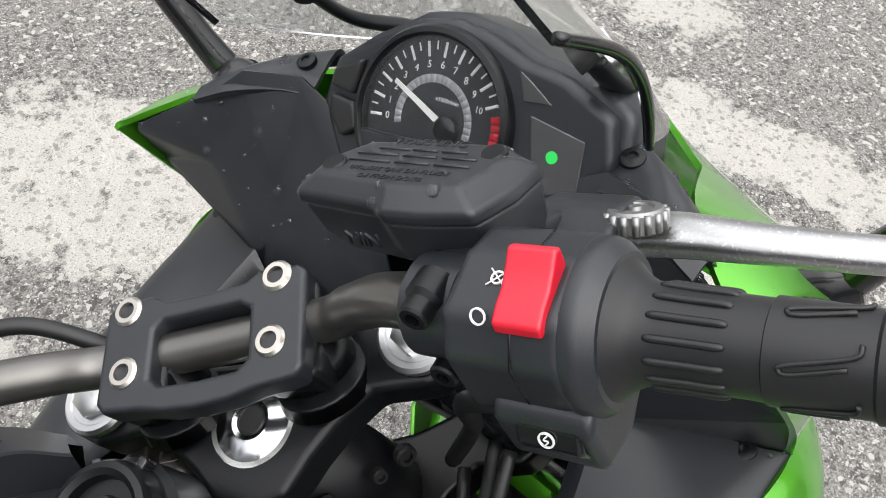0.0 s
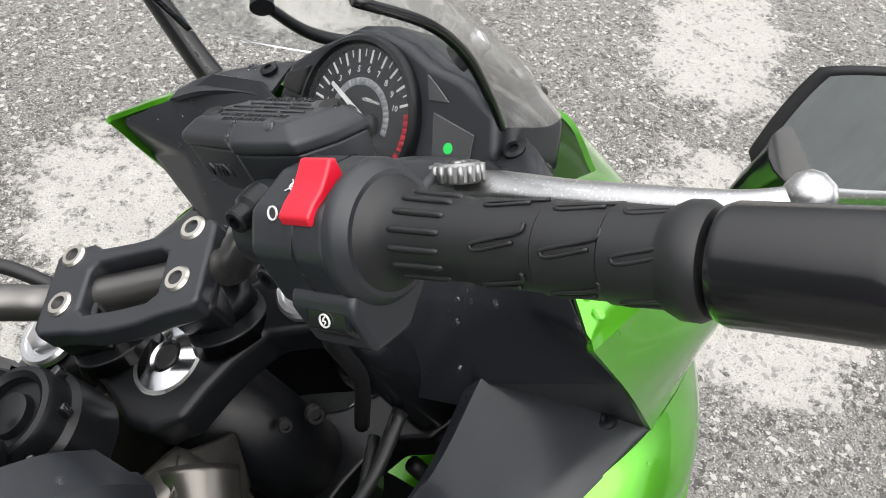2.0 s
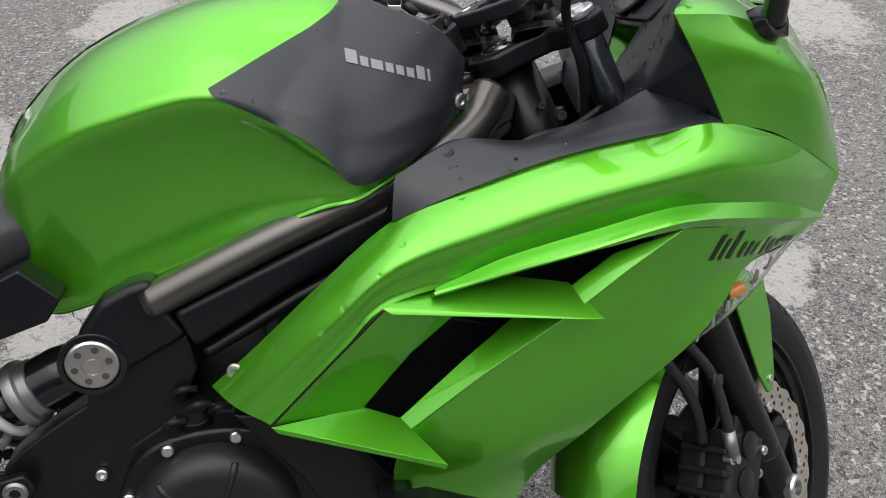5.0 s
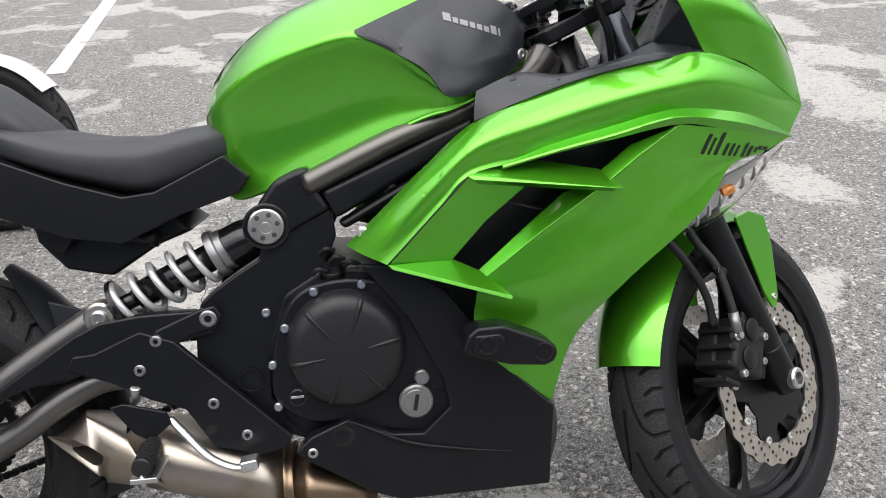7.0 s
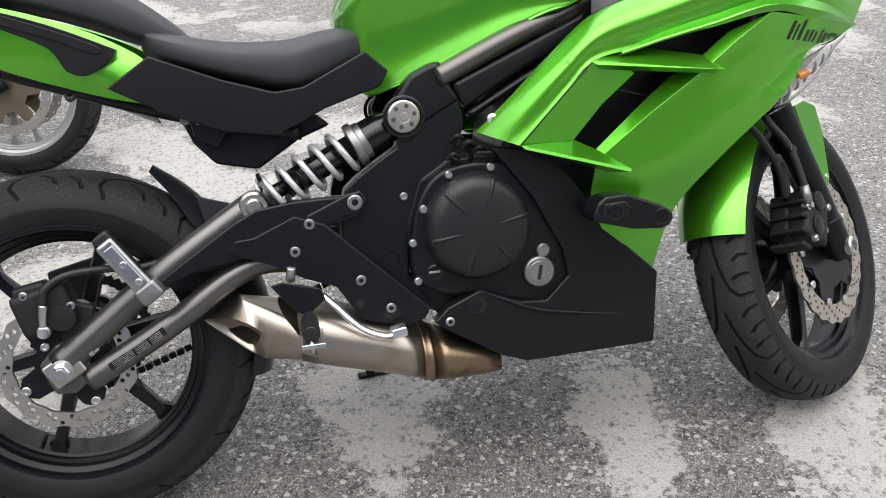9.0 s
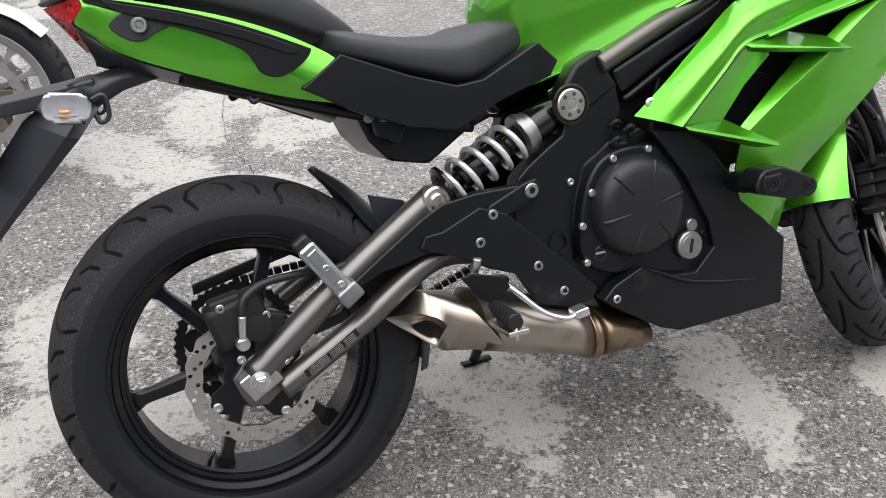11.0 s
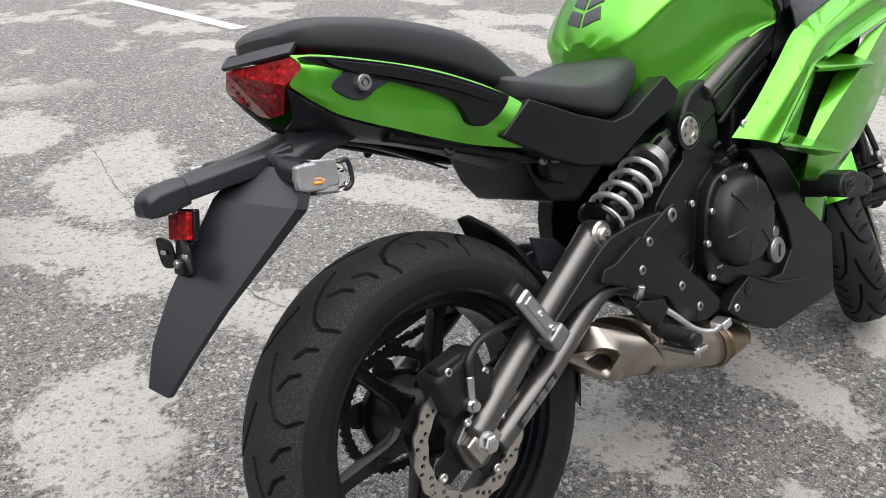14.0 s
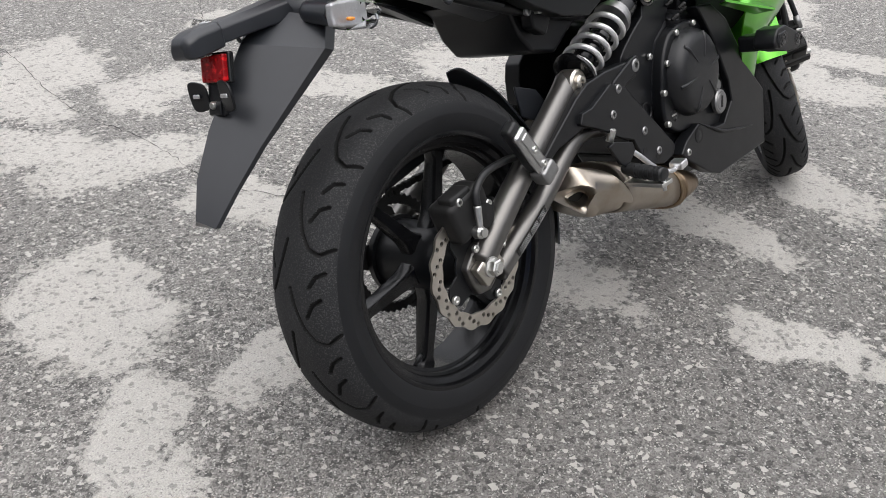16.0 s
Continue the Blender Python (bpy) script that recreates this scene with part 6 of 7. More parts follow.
for s in (1, -1):
    def fl(bm, s=s):
        return bm if s > 0 else flip(bm)
    rows = [ROLL_TOP]
    for f, push in ((0.12, 12), (0.28, 22), (0.44, 25), (0.6, 19), (0.76, 9), (0.9, 2)):
        rows.append([between(a, b, f, push * k) for a, b, k in zip(ROLL_TOP, ROLL_LOW, ROLL)])
    rows.append(ROLL_LOW)
    upper_f = part("upper_fairing", fl(patch(rows, 4, 90, 40)), GREEN, bike, "lime green upper side fairing with a rolled edge")
    part("fairing_bolt", fl(lathe([(-2, 9), (3, 9), (4, 7), (4, 4), (2, 4), (2, 0.01)], (744, -178, 648), (-0.3, -0.9, 0.1), 18)), ZINC, upper_f, "zinc bolt")
    part("fairing_arm", fl(join(patch([ARM_TOP, ARM_RIDGE], 3, 50, 4), patch([ARM_RIDGE, ARM_LOW], 3, 50, 4))), GREEN, bike, "lime green fairing arm with a sharp ridge")
    A = [(1210, -254, 783), (1150, -248, 740), (1095, -242, 699), (1000, -228, 632), (921, -216, 572), (904, -208, 530), (904, -200, 486), (936, -180, 412)]
    C = [(1425, -167, 750), (1374, -184, 730), (1312, -204, 715), (1280, -214, 675), (1240, -219, 632), (1135, -210, 544), (1062, -176, 455), (1024, -158, 342)]
    rows = [A] + [[between(a, c, f, p) for a, c in zip(A, C)] for f, p in ((0.3, 10), (0.6, 12), (0.85, 5))] + [C]
    part("side_fairing", fl(patch(rows, 4, 56, 24)), GREEN, bike, "lime green side fairing")
    part("intake_return", fl(folded([(1211, -255, 783), (1150, -250, 741), (1112, -246, 712), (1098, -222, 720), (1142, -234, 757), (1096, -244, 700), (1000, -230, 633), (922, -218, 573), (911, -206, 582), (982, -205, 640), (1046, -206, 690), (1082, -222, 706)],
                                    [(0, 1, 2, 3, 4), (5, 6, 9, 10, 11), (6, 7, 8, 9), (2, 5, 11, 3)])), GREEN, bike, "lime green inner edge of the air intake")
    # recessed scoop panel, its two blades and the raised lip of the lower opening
    part("scoop_panel", fl(folded([(775, -226, 603), (899, -244, 727), (940, -226, 736), (990, -200, 702), (928, -204, 656), (872, -210, 601)], [(0, 1, 4, 5), (1, 2, 3, 4)])), GREEN, bike, "lime green scoop panel")
    part("upper_blade", fl(folded([(896, -246, 729), (948, -224, 744), (1010, -212, 742), (1098, -219, 724), (1124, -262, 696), (1110, -263, 698), (905, -250, 722), (1114, -240, 690), (915, -234, 714)], [(0, 1, 2, 3, 4, 5), (0, 5, 6), (6, 5, 7, 8)], 3)), GREEN, bike, "lime green air blade")
    part("lower_blade", fl(folded([(776, -229, 604), (874, -208, 602), (913, -207, 582), (926, -216, 566), (953, -259, 550), (951, -260, 545), (782, -231, 597), (930, -222, 543), (800, -206, 590)], [(0, 1, 2, 3, 4), (0, 4, 5, 6), (6, 5, 7, 8)], 3)), GREEN, bike, "lime green air blade")
    part("scoop_line", fl(tube([(776, -226.5, 604), (838, -234.5, 666), (900, -245, 728)], 1.4, 6)), GLOSS, bike)
    part("inner_panel", fl(patch([[(800, -150, 640), (900, -170, 740), (1100, -185, 790), (1200, -190, 800)], [(820, -145, 560), (920, -150, 620), (1080, -170, 680), (1200, -190, 740)], [(850, -140, 480), (930, -140, 500), (1000, -150, 520), (1100, -180, 600)]], 3, 16, 12)), SATIN, bike, "black inner fairing")
    part("inner_panel", fl(patch([[(936, -162, 838), (990, -138, 854), (1072, -146, 858), (1150, -146, 868), (1212, -132, 884), (1262, -110, 900)],
                                  [(900, -158, 760), (980, -156, 780), (1080, -165, 800), (1150, -165, 800), (1230, -150, 800), (1280, -110, 800)],
                                  [(880, -150, 640), (960, -150, 660), (1060, -160, 680), (1150, -165, 700), (1230, -150, 700), (1290, -90, 700)]], 3, 30, 16)), SATIN, bike, "black inner fairing")
    # black trim that runs along the green edge up to the dash
    trim = part("fairing_trim", fl(patch([[(917, -203, 804), (1000, -210, 834), (1081, -217, 858), (1170, -227, 875), (1256, -235, 884)],
                                          [(920, -199, 828), (1000, -196, 848), (1080, -200, 868), (1170, -208, 886), (1246, -222, 892)],
                                          [(925, -190, 848), (997, -157, 872), (1072, -154, 866), (1150, -152, 884), (1212, -141, 908)],
                                          [(934, -172, 842), (997, -138, 866), (1072, -138, 850), (1150, -138, 862), (1206, -128, 880)]], 4, 40, 7, hard=False)), PLASTIC, bike, "matt black plastic fairing trim")
    part("trim_bolt", fl(lathe([(-2, 9), (2, 9), (3, 7), (3, 4), (1.5, 4), (1.5, 0.01)], (982, -168, 861), (-0.2, -0.4, 1), 16)), SATIN, trim)
    part("trim_bolt", fl(lathe([(-2, 7), (1, 7), (2, 5), (2, 2.5), (1, 2), (1, 0.01)], (1240, -214, 893), (-0.3, 0.1, 1), 16)), SATIN, trim)
    # black inner cowl wall between trim and dash
    V = [(1196, -30, 850), (1206, -128, 880), (1212, -141, 908), (1255, -231, 884), (1224, -228, 950), (1203, -224, 994), (1232, -182, 1012), (1246, -148, 1018), (1262, -108, 1014), (1262, -60, 1000), (1226, -118, 945), (1222, -30, 920), (1224, -172, 968)]
    bm = bmesh.new()
    vs = [bm.verts.new(mm(p)) for p in V]
    for f in ((2, 3, 4), (2, 4, 12), (4, 5, 12), (12, 5, 6), (12, 6, 7), (2, 12, 10), (12, 7, 10), (10, 7, 8), (1, 2, 10), (0, 1, 10), (0, 10, 11), (11, 10, 8), (11, 8, 9)):
        bm.faces.new([vs[i] for i in f])
    bmesh.ops.recalc_face_normals(bm, faces=bm.faces)
    if sum(f.normal.x for f in bm.faces) > 0:
        bmesh.ops.reverse_faces(bm, faces=bm.faces)
    bmesh.ops.bevel(bm, geom=[e for e in bm.edges if len(e.link_faces) == 2], offset=0.006, segments=2, affect="EDGES", profile=0.5)
    bmesh.ops.solidify(bm, geom=bm.faces[:], thickness=0.004)
    cowl = part("inner_cowl", fl(smooth(bm)), PLASTIC, bike, "matt black inner cowl panel")
    lip = part("cowl_lip", fl(patch([[(1228, -180, 1014), (1240, -152, 1022), (1256, -126, 1021), (1266, -104, 1017)], [(1240, -182, 1018), (1256, -166, 1025), (1282, -138, 1029), (1302, -108, 1031)], [(1246, -186, 1010), (1268, -170, 1014), (1292, -142, 1016), (1312, -108, 1018)]], 4, 20, 10)), PLASTIC, bike, "black dash surround")
    part("cowl_bolt", fl(lathe([(-3, 7), (1.5, 7), (2.5, 5.5), (2.5, 3), (1, 2.6), (1, 0.01)], (1284, -120, 1029), (-0.3, 0, 1), 18)), SATIN, lip)
    # green upper cowl round to the nose
    CREST = [(1196, -237, 994), (1262, -234, 988), (1330, -214, 960), (1395, -165, 925)]
    part("upper_cowl", fl(join(patch([[(1200, -230, 999), (1238, -188, 1012), (1284, -156, 1013), (1352, -132, 984)], [(1198, -234, 998), (1252, -212, 1003), (1310, -188, 988), (1376, -150, 955)], CREST], 4, 26, 8),
                               patch([CREST, [(1222, -241, 946), (1292, -245, 940), (1364, -225, 908), (1430, -156, 868)], [(1256, -236, 884), (1320, -221, 867), (1384, -195, 834), (1448, -158, 796)]], 4, 26, 16))), GREEN, bike, "lime green upper cowl with a folded crest")
    part("cowl_nose", fl(patch([[(1352, -132, 984), (1405, -70, 985), (1418, 0, 985)], [(1395, -165, 925), (1452, -60, 925), (1464, 0, 922)], [(1430, -156, 868), (1480, -50, 850), (1488, 0, 845)], [(1448, -158, 796), (1496, -45, 775), (1502, 0, 770)]], 4, 16, 16)), GREEN, bike, "lime green nose cowl")
    lamp_ = part("headlight", fl(patch([[(1416, -160, 743), (1370, -180, 724), (1306, -200, 710), (1276, -210, 672), (1236, -215, 630)], [(1424, -138, 728), (1394, -150, 708), (1357, -160, 672), (1302, -182, 640), (1240, -206, 618)], [(1450, -60, 716), (1420, -70, 690), (1380, -95, 650), (1320, -130, 620), (1245, -180, 606)]], 3, 30, 12)), LENS, bike, "clear faceted headlight lens")
    part("reflector", fl(patch([[(1400, -140, 730), (1356, -162, 710), (1302, -182, 690), (1268, -194, 656), (1244, -200, 630)], [(1404, -90, 704), (1370, -104, 680), (1330, -130, 650), (1290, -150, 630), (1248, -176, 612)]], 2, 14, 6)), REFLECTOR, lamp_, "silvered reflector")
    for k in range(7):
        f = k / 6
        p, q = Vector((1392, -150, 718)).lerp(Vector((1256, -203, 640)), f), Vector((1392, -136, 696)).lerp(Vector((1258, -192, 622)), f)
        part("facet", fl(tube([p, p.lerp(q, 0.5) + Vector((0, -3, -3)), q], [2.5, 3.5, 2.5], 4, 6)), REFLECTOR, lamp_)
    part("lamp_bulb", fl(lathe([(-12, 0.01), (-10, 7), (0, 9), (10, 7), (12, 0.01)], (1318, -172, 672), (1, 0, 0.4), 14)), AMBER, lamp_, "amber bulb")
    # mirrors; the far one is set higher
    raised = 0 if s > 0 else 45
    base = part("mirror", fl(join(tube([(1296, -214, 972), (1300, -226, 978), (1304, -240, 982)], [22, 20, 14], 16), tube([(1280, -212, 970), (1320, -230, 976)], 11, 12))), GLOSS, bike, "black mirror on an angled stalk")
    part("stalk", fl(tube([(1302, -232, 980), (1296, -252, 1016), (1288, -274 - raised * 0.3, 1056 + raised * 0.6), (1284, -290 - raised * 0.4, 1076 + raised)], [13, 11, 11, 16], 16)), GLOSS, base, "gloss black stalk")
    cx, cy, cz = 1286, -345 - raised * 0.5, 1082 + raised
    rim_ = [(-78, -14), (-60, 30), (-10, 40), (52, 34), (84, 12), (72, -22), (10, -38), (-52, -36)]
    facing = Vector((-0.89, 0.1, 0.45)).normalized()
    right_ = facing.cross(Vector((0, 0, 1))).normalized()
    upw = right_.cross(facing).normalized()

    def mloop(k, back, lift=0.0):
        soft = spline([(a * k, b * k, 0) for a, b in rim_], 64, True)
        pts_ = []
        for i in range(64):
            (a0, b0), (a1, b1), f = rim_[i // 8], rim_[(i // 8 + 1) % 8], i % 8 / 8
            pts_.append(soft[i].lerp(Vector((a0 + (a1 - a0) * f, b0 + (b1 - b0) * f, 0)) * k, 0.6))
        return [mm(Vector((cx, cy, cz)) - facing * back + right_ * q[0] * -1 + upw * (q[1] + lift)) for q in pts_]
    part("shell", fl(rings([mloop(1.0, 0), mloop(1.04, 5), mloop(1.02, 16), mloop(0.8, 38), mloop(0.35, 48)])), GLOSS, base, "gloss black mirror shell")
    part("mirror_rim", fl(rings([mloop(1.02, 3), mloop(1.03, -2), mloop(0.94, -3), mloop(0.93, 0)], caps=False)), GRIP, base)
    part("mirror_glass", fl(rings([mloop(0.95, -0.5), mloop(0.95, -1.6)])), MIRROR, base, "mirror glass")

part("headlight_back", slab([(1262, 720), (1270, 900), (1300, 930), (1380, 915), (1400, 780), (1330, 690)], -112, 112, 20), SATIN, bike, "black headlight shell")

# name on the side fairing as slanted black strokes
side_ob = [o for o in bike.children if o.name.startswith("side_fairing")][0]
tree = BVHTree.FromPolygons([v.co[:] for v in side_ob.data.vertices], [q.vertices[:] for q in side_ob.data.polygons])
for x, w, h, lean in ((1250, 6, 36, 12), (1262, 4, 30, 10), (1273, 6, 40, 13), (1289, 5, 22, 7), (1300, 5, 22, 7), (1311, 4, 20, 7), (1323, 5, 36, 11), (1336, 6, 20, 7), (1347, 5, 18, 6)):
    z = 750 - (x - 1252) * 0.13 + (-9 if h > 30 and x > 1320 else 0)
    part("name_stroke", cover([(x, z - 14), (x + w, z - 15), (x + w + lean, z - 14 + h * 0.8), (x + lean, z - 14 + h * 0.8)], tree, 0.6, 0.3, 8), GLOSS, side_ob, "black printed stroke")
for k in range(3):
    part("name_stroke", cover([(1358 + k * 11, 734 - k * 2), (1366 + k * 11, 733 - k * 2), (1367 + k * 11, 739 - k * 2), (1359 + k * 11, 740 - k * 2)], tree, 0.6, 0.3, 8), GLOSS, side_ob)

# ---- dash ----
DC, DR, DU = Vector((1266, 4, 1026)), Vector((0, -1, 0)), Vector((0.5, 0, 0.866))
DN = Vector((-0.866, 0, 0.5))


def dash(a, b, h=0.0):
    return DC + DR * a + DU * b + DN * h


def plate(outline, h0, h1, bevel=2, curve=0):
    """A flat piece on the dash, with its outline in the dash's plane."""
    pts = [(a, b, 0) for a, b in outline]
    if curve:
        pts = spline(pts, curve, True)
    bm = bmesh.new()
    lo = [bm.verts.new(dash(p[0], p[1], h0) * MM) for p in pts]
    hi = [bm.verts.new(dash(p[0], p[1], h1) * MM) for p in pts]
    n = len(lo)
    bm.faces.new(lo)
    bm.faces.new(hi[::-1])
    for i in range(n):
        bm.faces.new((lo[i], hi[i], hi[(i + 1) % n], lo[(i + 1) % n]))
    bmesh.ops.recalc_face_normals(bm, faces=bm.faces)
    return round_edges(bm, bevel, 2, 0.6 if curve else 0.3)


body = part("instrument_panel", plate([(-88, -8), (-82, 22), (-62, 36), (-44, 46), (-24, 57), (0, 61), (28, 57), (52, 48), (80, 44), (112, 30), (118, 6), (110, -26), (78, -56), (-30, -58), (-66, -44)], -40, -4, 6), PLASTIC, bike, "black instrument panel with round rev counter")
FACE = material("dial_black", (0.012, 0.013, 0.016), 0.25, 0, 0.3, 0.3, 60)
GREY_ARC = material("dial_grey", (0.3, 0.31, 0.33), 0.4)
LCD = material("lcd_grey", (0.1, 0.105, 0.1), 0.2, 0, 0.5)
LAMPBAR = material("smoked_window", (0.055, 0.055, 0.058), 0.2, 0, 0.6)
part("bezel", lathe([(-6, 57), (0, 57), (3, 55), (4, 52), (1, 50), (-5, 49)], dash(0, 0, 0), DN, 64, caps=False), SATIN, body, "black bezel ring")
dial = part("dial", lathe([(-8, 50), (-4.5, 50), (-4.5, 0.01)], dash(0, 0, 0), DN, 64), FACE, body, "black rev counter dial")


def polar(r, deg, h=-4.2):
    return dash(r * math.cos(radians(deg)), r * math.sin(radians(deg)) , h)


def mark_bar(r0, r1, deg, w, mat, name="tick"):
    c, s = math.cos(radians(deg)), math.sin(radians(deg))
    o = [(r0 * c - w * s, r0 * s + w * c), (r1 * c - w * s, r1 * s + w * c), (r1 * c + w * s, r1 * s - w * c), (r0 * c + w * s, r0 * s - w * c)]
    return part(name, plate(o, -4.5, -3.9, 0), mat, dial)


A0, STEP = 187, 16.2
for k in range(24):
    deg = A0 - STEP * k / 2
    if deg < 22:
        break
    mark_bar(38 if k % 2 == 0 else 42, 47, deg, 0.9 if k % 2 == 0 else 0.5, WHITE)
for k in range(11):
    deg = A0 - STEP * k
    words(str(k), 6.2 if k < 10 else 5.4, 0.2, polar(33.5, deg, -4.0), DR, DU, WHITE, dial, "numeral")
for a0 in range(-12, 190, 9):
    o = [(r * math.cos(radians(a)), r * math.sin(radians(a))) for r, a in ((23, a0), (28, a0), (28, a0 + 8.5), (23, a0 + 8.5))]
    part("dial_arc", plate(o, -4.6, -3.8, 0), GREY_ARC, dial)
for a0 in range(-24, 18, 6):
    o = [(r * math.cos(radians(a)), r * math.sin(radians(a))) for r, a in ((41, a0), (47, a0), (47, a0 + 5.4), (41, a0 + 5.4))]
    part("red_zone", plate(o, -4.5, -4.0, 0), RED, dial)
words("x1000r/min", 3.6, 0.2, dash(8, 14, -4.0), DR, DU, WHITE, dial, "scale_words")
needle = part("needle", plate([(10, -3), (-31, 17), (-30, 19.5), (12, 1)], -2.6, -1.8, 0.2), WHITE, dial, "white rev counter needle")
part("needle_hub", lathe([(-4, 8), (0, 8), (1, 6), (1, 0.01)], dash(12, -2, 0), DN, 24), GLOSS, dial)
part("dial_glass", lathe([(0.6, 50), (1.4, 50), (2.2, 30), (2.4, 0.01)], dash(0, 0, 0), DN, 48), CLEAR, body, "clear dial lens").visible_shadow = False
part("lower_bar", plate([(-54, -16), (10, -12), (46, -26), (40, -34), (-50, -30)], -5, 2, 2), PLASTIC, body)
part("lcd_window", plate([(-52, -32), (36, -36), (26, -54), (-42, -50)], -4, -2.5, 1), LCD, body, "grey liquid crystal window")
for o in ([(-56, 26), (-78, 16), (-80, 4), (-60, 2)], [(-78, 0), (-58, -2), (-52, -18), (-64, -26), (-76, -14)]):
    part("dash_button", plate(o, -5, 1.5, 3), GRIP, body, "black rubber dash button")
part("indicator_window", plate([(52, 42), (60, 38), (76, 28), (58, 26)], -4, -2.5, 1), LAMPBAR, body)
part("warning_window", plate([(64, 20), (100, 14), (102, -14), (80, -22), (72, -10)], -4.4, -2.6, 1.5), LAMPBAR, body, "smoked warning-lamp window")
glow = bpy.data.materials.new("neutral_lamp_glow")
glow.use_nodes = True
gp = glow.node_tree.nodes["Principled BSDF"]
gp.inputs["Base Color"].default_value, gp.inputs["Emission Color"].default_value, gp.inputs["Emission Strength"].default_value = (0.02, 0.5, 0.08, 1), (0.02, 0.8, 0.12, 1), 0.18
part("neutral_lamp", lathe([(-3, 3.6), (-2.2, 3.6), (-1.9, 0.01)], dash(83, 1, 0), DN, 20), glow, body, "lit green neutral lamp")
part("dash_hood", plate([(-92, -10), (-84, 26), (-62, 42), (-26, 62), (0, 66), (30, 62), (56, 52), (90, 48), (120, 34), (124, 4), (112, -30), (80, -62), (-36, -64), (-72, -48)], -70, -14, 8), PLASTIC, body)

# floor of the space behind the steering head
part("inner_tray", patch([[(930, -158, 690), (1080, -170, 650), (1240, -170, 640)], [(930, 0, 660), (1080, 0, 640), (1260, 0, 640)], [(930, 158, 690), (1080, 170, 650), (1240, 170, 640)]], 3, 16, 16), SATIN, bike, "black inner tray")

# ---- screen ----
R_EDGE = [(1243, -148, 1071), (1228, -154, 1098), (1210, -158, 1128), (1186, -160, 1152), (1150, -158, 1174)]
Q_EDGE = [(1310, -128, 1036), (1285, -126, 1072), (1258, -122, 1108), (1228, -116, 1144), (1180, -108, 1184)]
M_EDGE = [(1376, -84, 1006), (1345, -80, 1052), (1302, -76, 1100), (1258, -70, 1150), (1200, -60, 1196)]
C_EDGE = [(1425, 0, 985), (1392, 0, 1040), (1345, 0, 1095), (1290, 0, 1152), (1215, 0, 1208)]
right_half = [R_EDGE, Q_EDGE, M_EDGE]
rows = right_half + [C_EDGE] + [[(x, -y, z) for x, y, z in e] for e in right_half[::-1]]
screen = part("windscreen", patch(rows, 3, 30, 40), SMOKE, bike, "clear scratched windscreen")
screen.visible_shadow = False
for s in (-1, 1):
    part("screen_trim", tube([(x, s * abs(y), z) for x, y, z in R_EDGE], [2.2, 2.6, 2.6, 2.4, 2.2], 10), GLOSS, screen, "black screen edge trim")
    for x, y, z in ((1280, 100, 1094), (1362, 64, 1032)):
        part("screen_bolt", lathe([(-4, 7), (5, 7), (7, 5), (7, 0.01)], (x, s * y, z), (0.55, s * 0.6, 0.5), 14), ALU, screen, "bright screen bolt")
        part("screen_well", lathe([(-14, 9), (-2, 8), (-2, 0.01)], (x, s * y, z), (0.55, s * 0.6, 0.5), 14), GRIP, screen, "black rubber well nut")
    part("screen_bracket", tube([(1355, s * 82, 1028), (1312, s * 96, 1052), (1278, s * 98, 1086)], [9, 8, 7], 10, flat=0.6), SATIN, screen, "black screen bracket")

# steering head: frame junction, cables and bolts behind the yokes
for s in (-1, 1):
    def fl(bm, s=s):
        return bm if s < 0 else flip(bm)
    part("frame_junction", fl(round_edges(rings([[mm(p) for p in q] for q in (
        [(1004, -92, 838), (1016, -70, 880), (1050, -66, 850), (1030, -92, 820)],
        [(1020, -84, 880), (1030, -66, 915), (1070, -56, 895), (1050, -84, 858)],
        [(1044, -60, 905), (1054, -40, 916), (1098, -34, 896), (1086, -56, 868)])]), 5, 2, 0.3)), RAIL, bike, "cast grey frame junction")
    part("junction_bolt", fl(bolt((1150, -40, 866), (-0.3, -0.9, 0.3), 7, 5)), DARK, bike)
    part("junction_bolt", fl(bolt((1124, -44, 880), (-0.3, -0.9, 0.3), 5, 4)), DARK, bike)
part("head_tube", tube([(1092, 0, 920), (1180, 0, 725)], 36, 24), SATIN, bike, "black steering head tube")
for pts in ([(1176, -102, 884), (1137, -112, 866), (1085, -122, 858), (1020, -128, 820)], [(1190, -80, 860), (1140, -100, 846), (1080, -118, 834), (1010, -120, 790)], [(1180, -60, 830), (1120, -90, 800), (1030, -110, 760)], [(1180, 40, 860), (1110, 60, 840), (1000, 90, 800)]):
    part("control_cable", tube(pts, 4.5, 8), GRIP, bike)

# key with its tag, in the lock
key = part("ignition_key", join(tube([(984, -10, 992), (970, -10, 1004)], [5, 6], 8), slab([(946, 1000), (976, 1006), (974, 1014), (944, 1010)], -14, -8, 2)), GRIP, None, "black-headed ignition key with a bare metal tag")
key.matrix_world = bike.matrix_world
tagged(key, "black-headed ignition key with a bare metal tag in the lock", "key")
part("key_ring", lathe([(-1, 9), (1, 9), (1, 7.5), (-1, 7.5), (-1, 9)], (957, -22, 1008), (0.3, 1, 0.2), 20, caps=False), ZINC, key)
part("key_tag", box((955, -26, 990), (15, 3, 28), 1, (0, 6, 0)), ALU, key, "flat metal tag")

# ---- parking lines ----
def flat_piece(name, quad, mat, label):
    bm = bmesh.new()
    f = bm.faces.new([bm.verts.new((x, y, 0.004)) for x, y in quad])
    if f.normal.z < 0:
        bmesh.ops.reverse_faces(bm, faces=[f])
    bm.normal_update()
    me = bpy.data.meshes.new(name)
    bm.to_mesh(me)
    me.materials.append(mat)
    return tagged(new(name, me), label, "road marking", kind="structure")


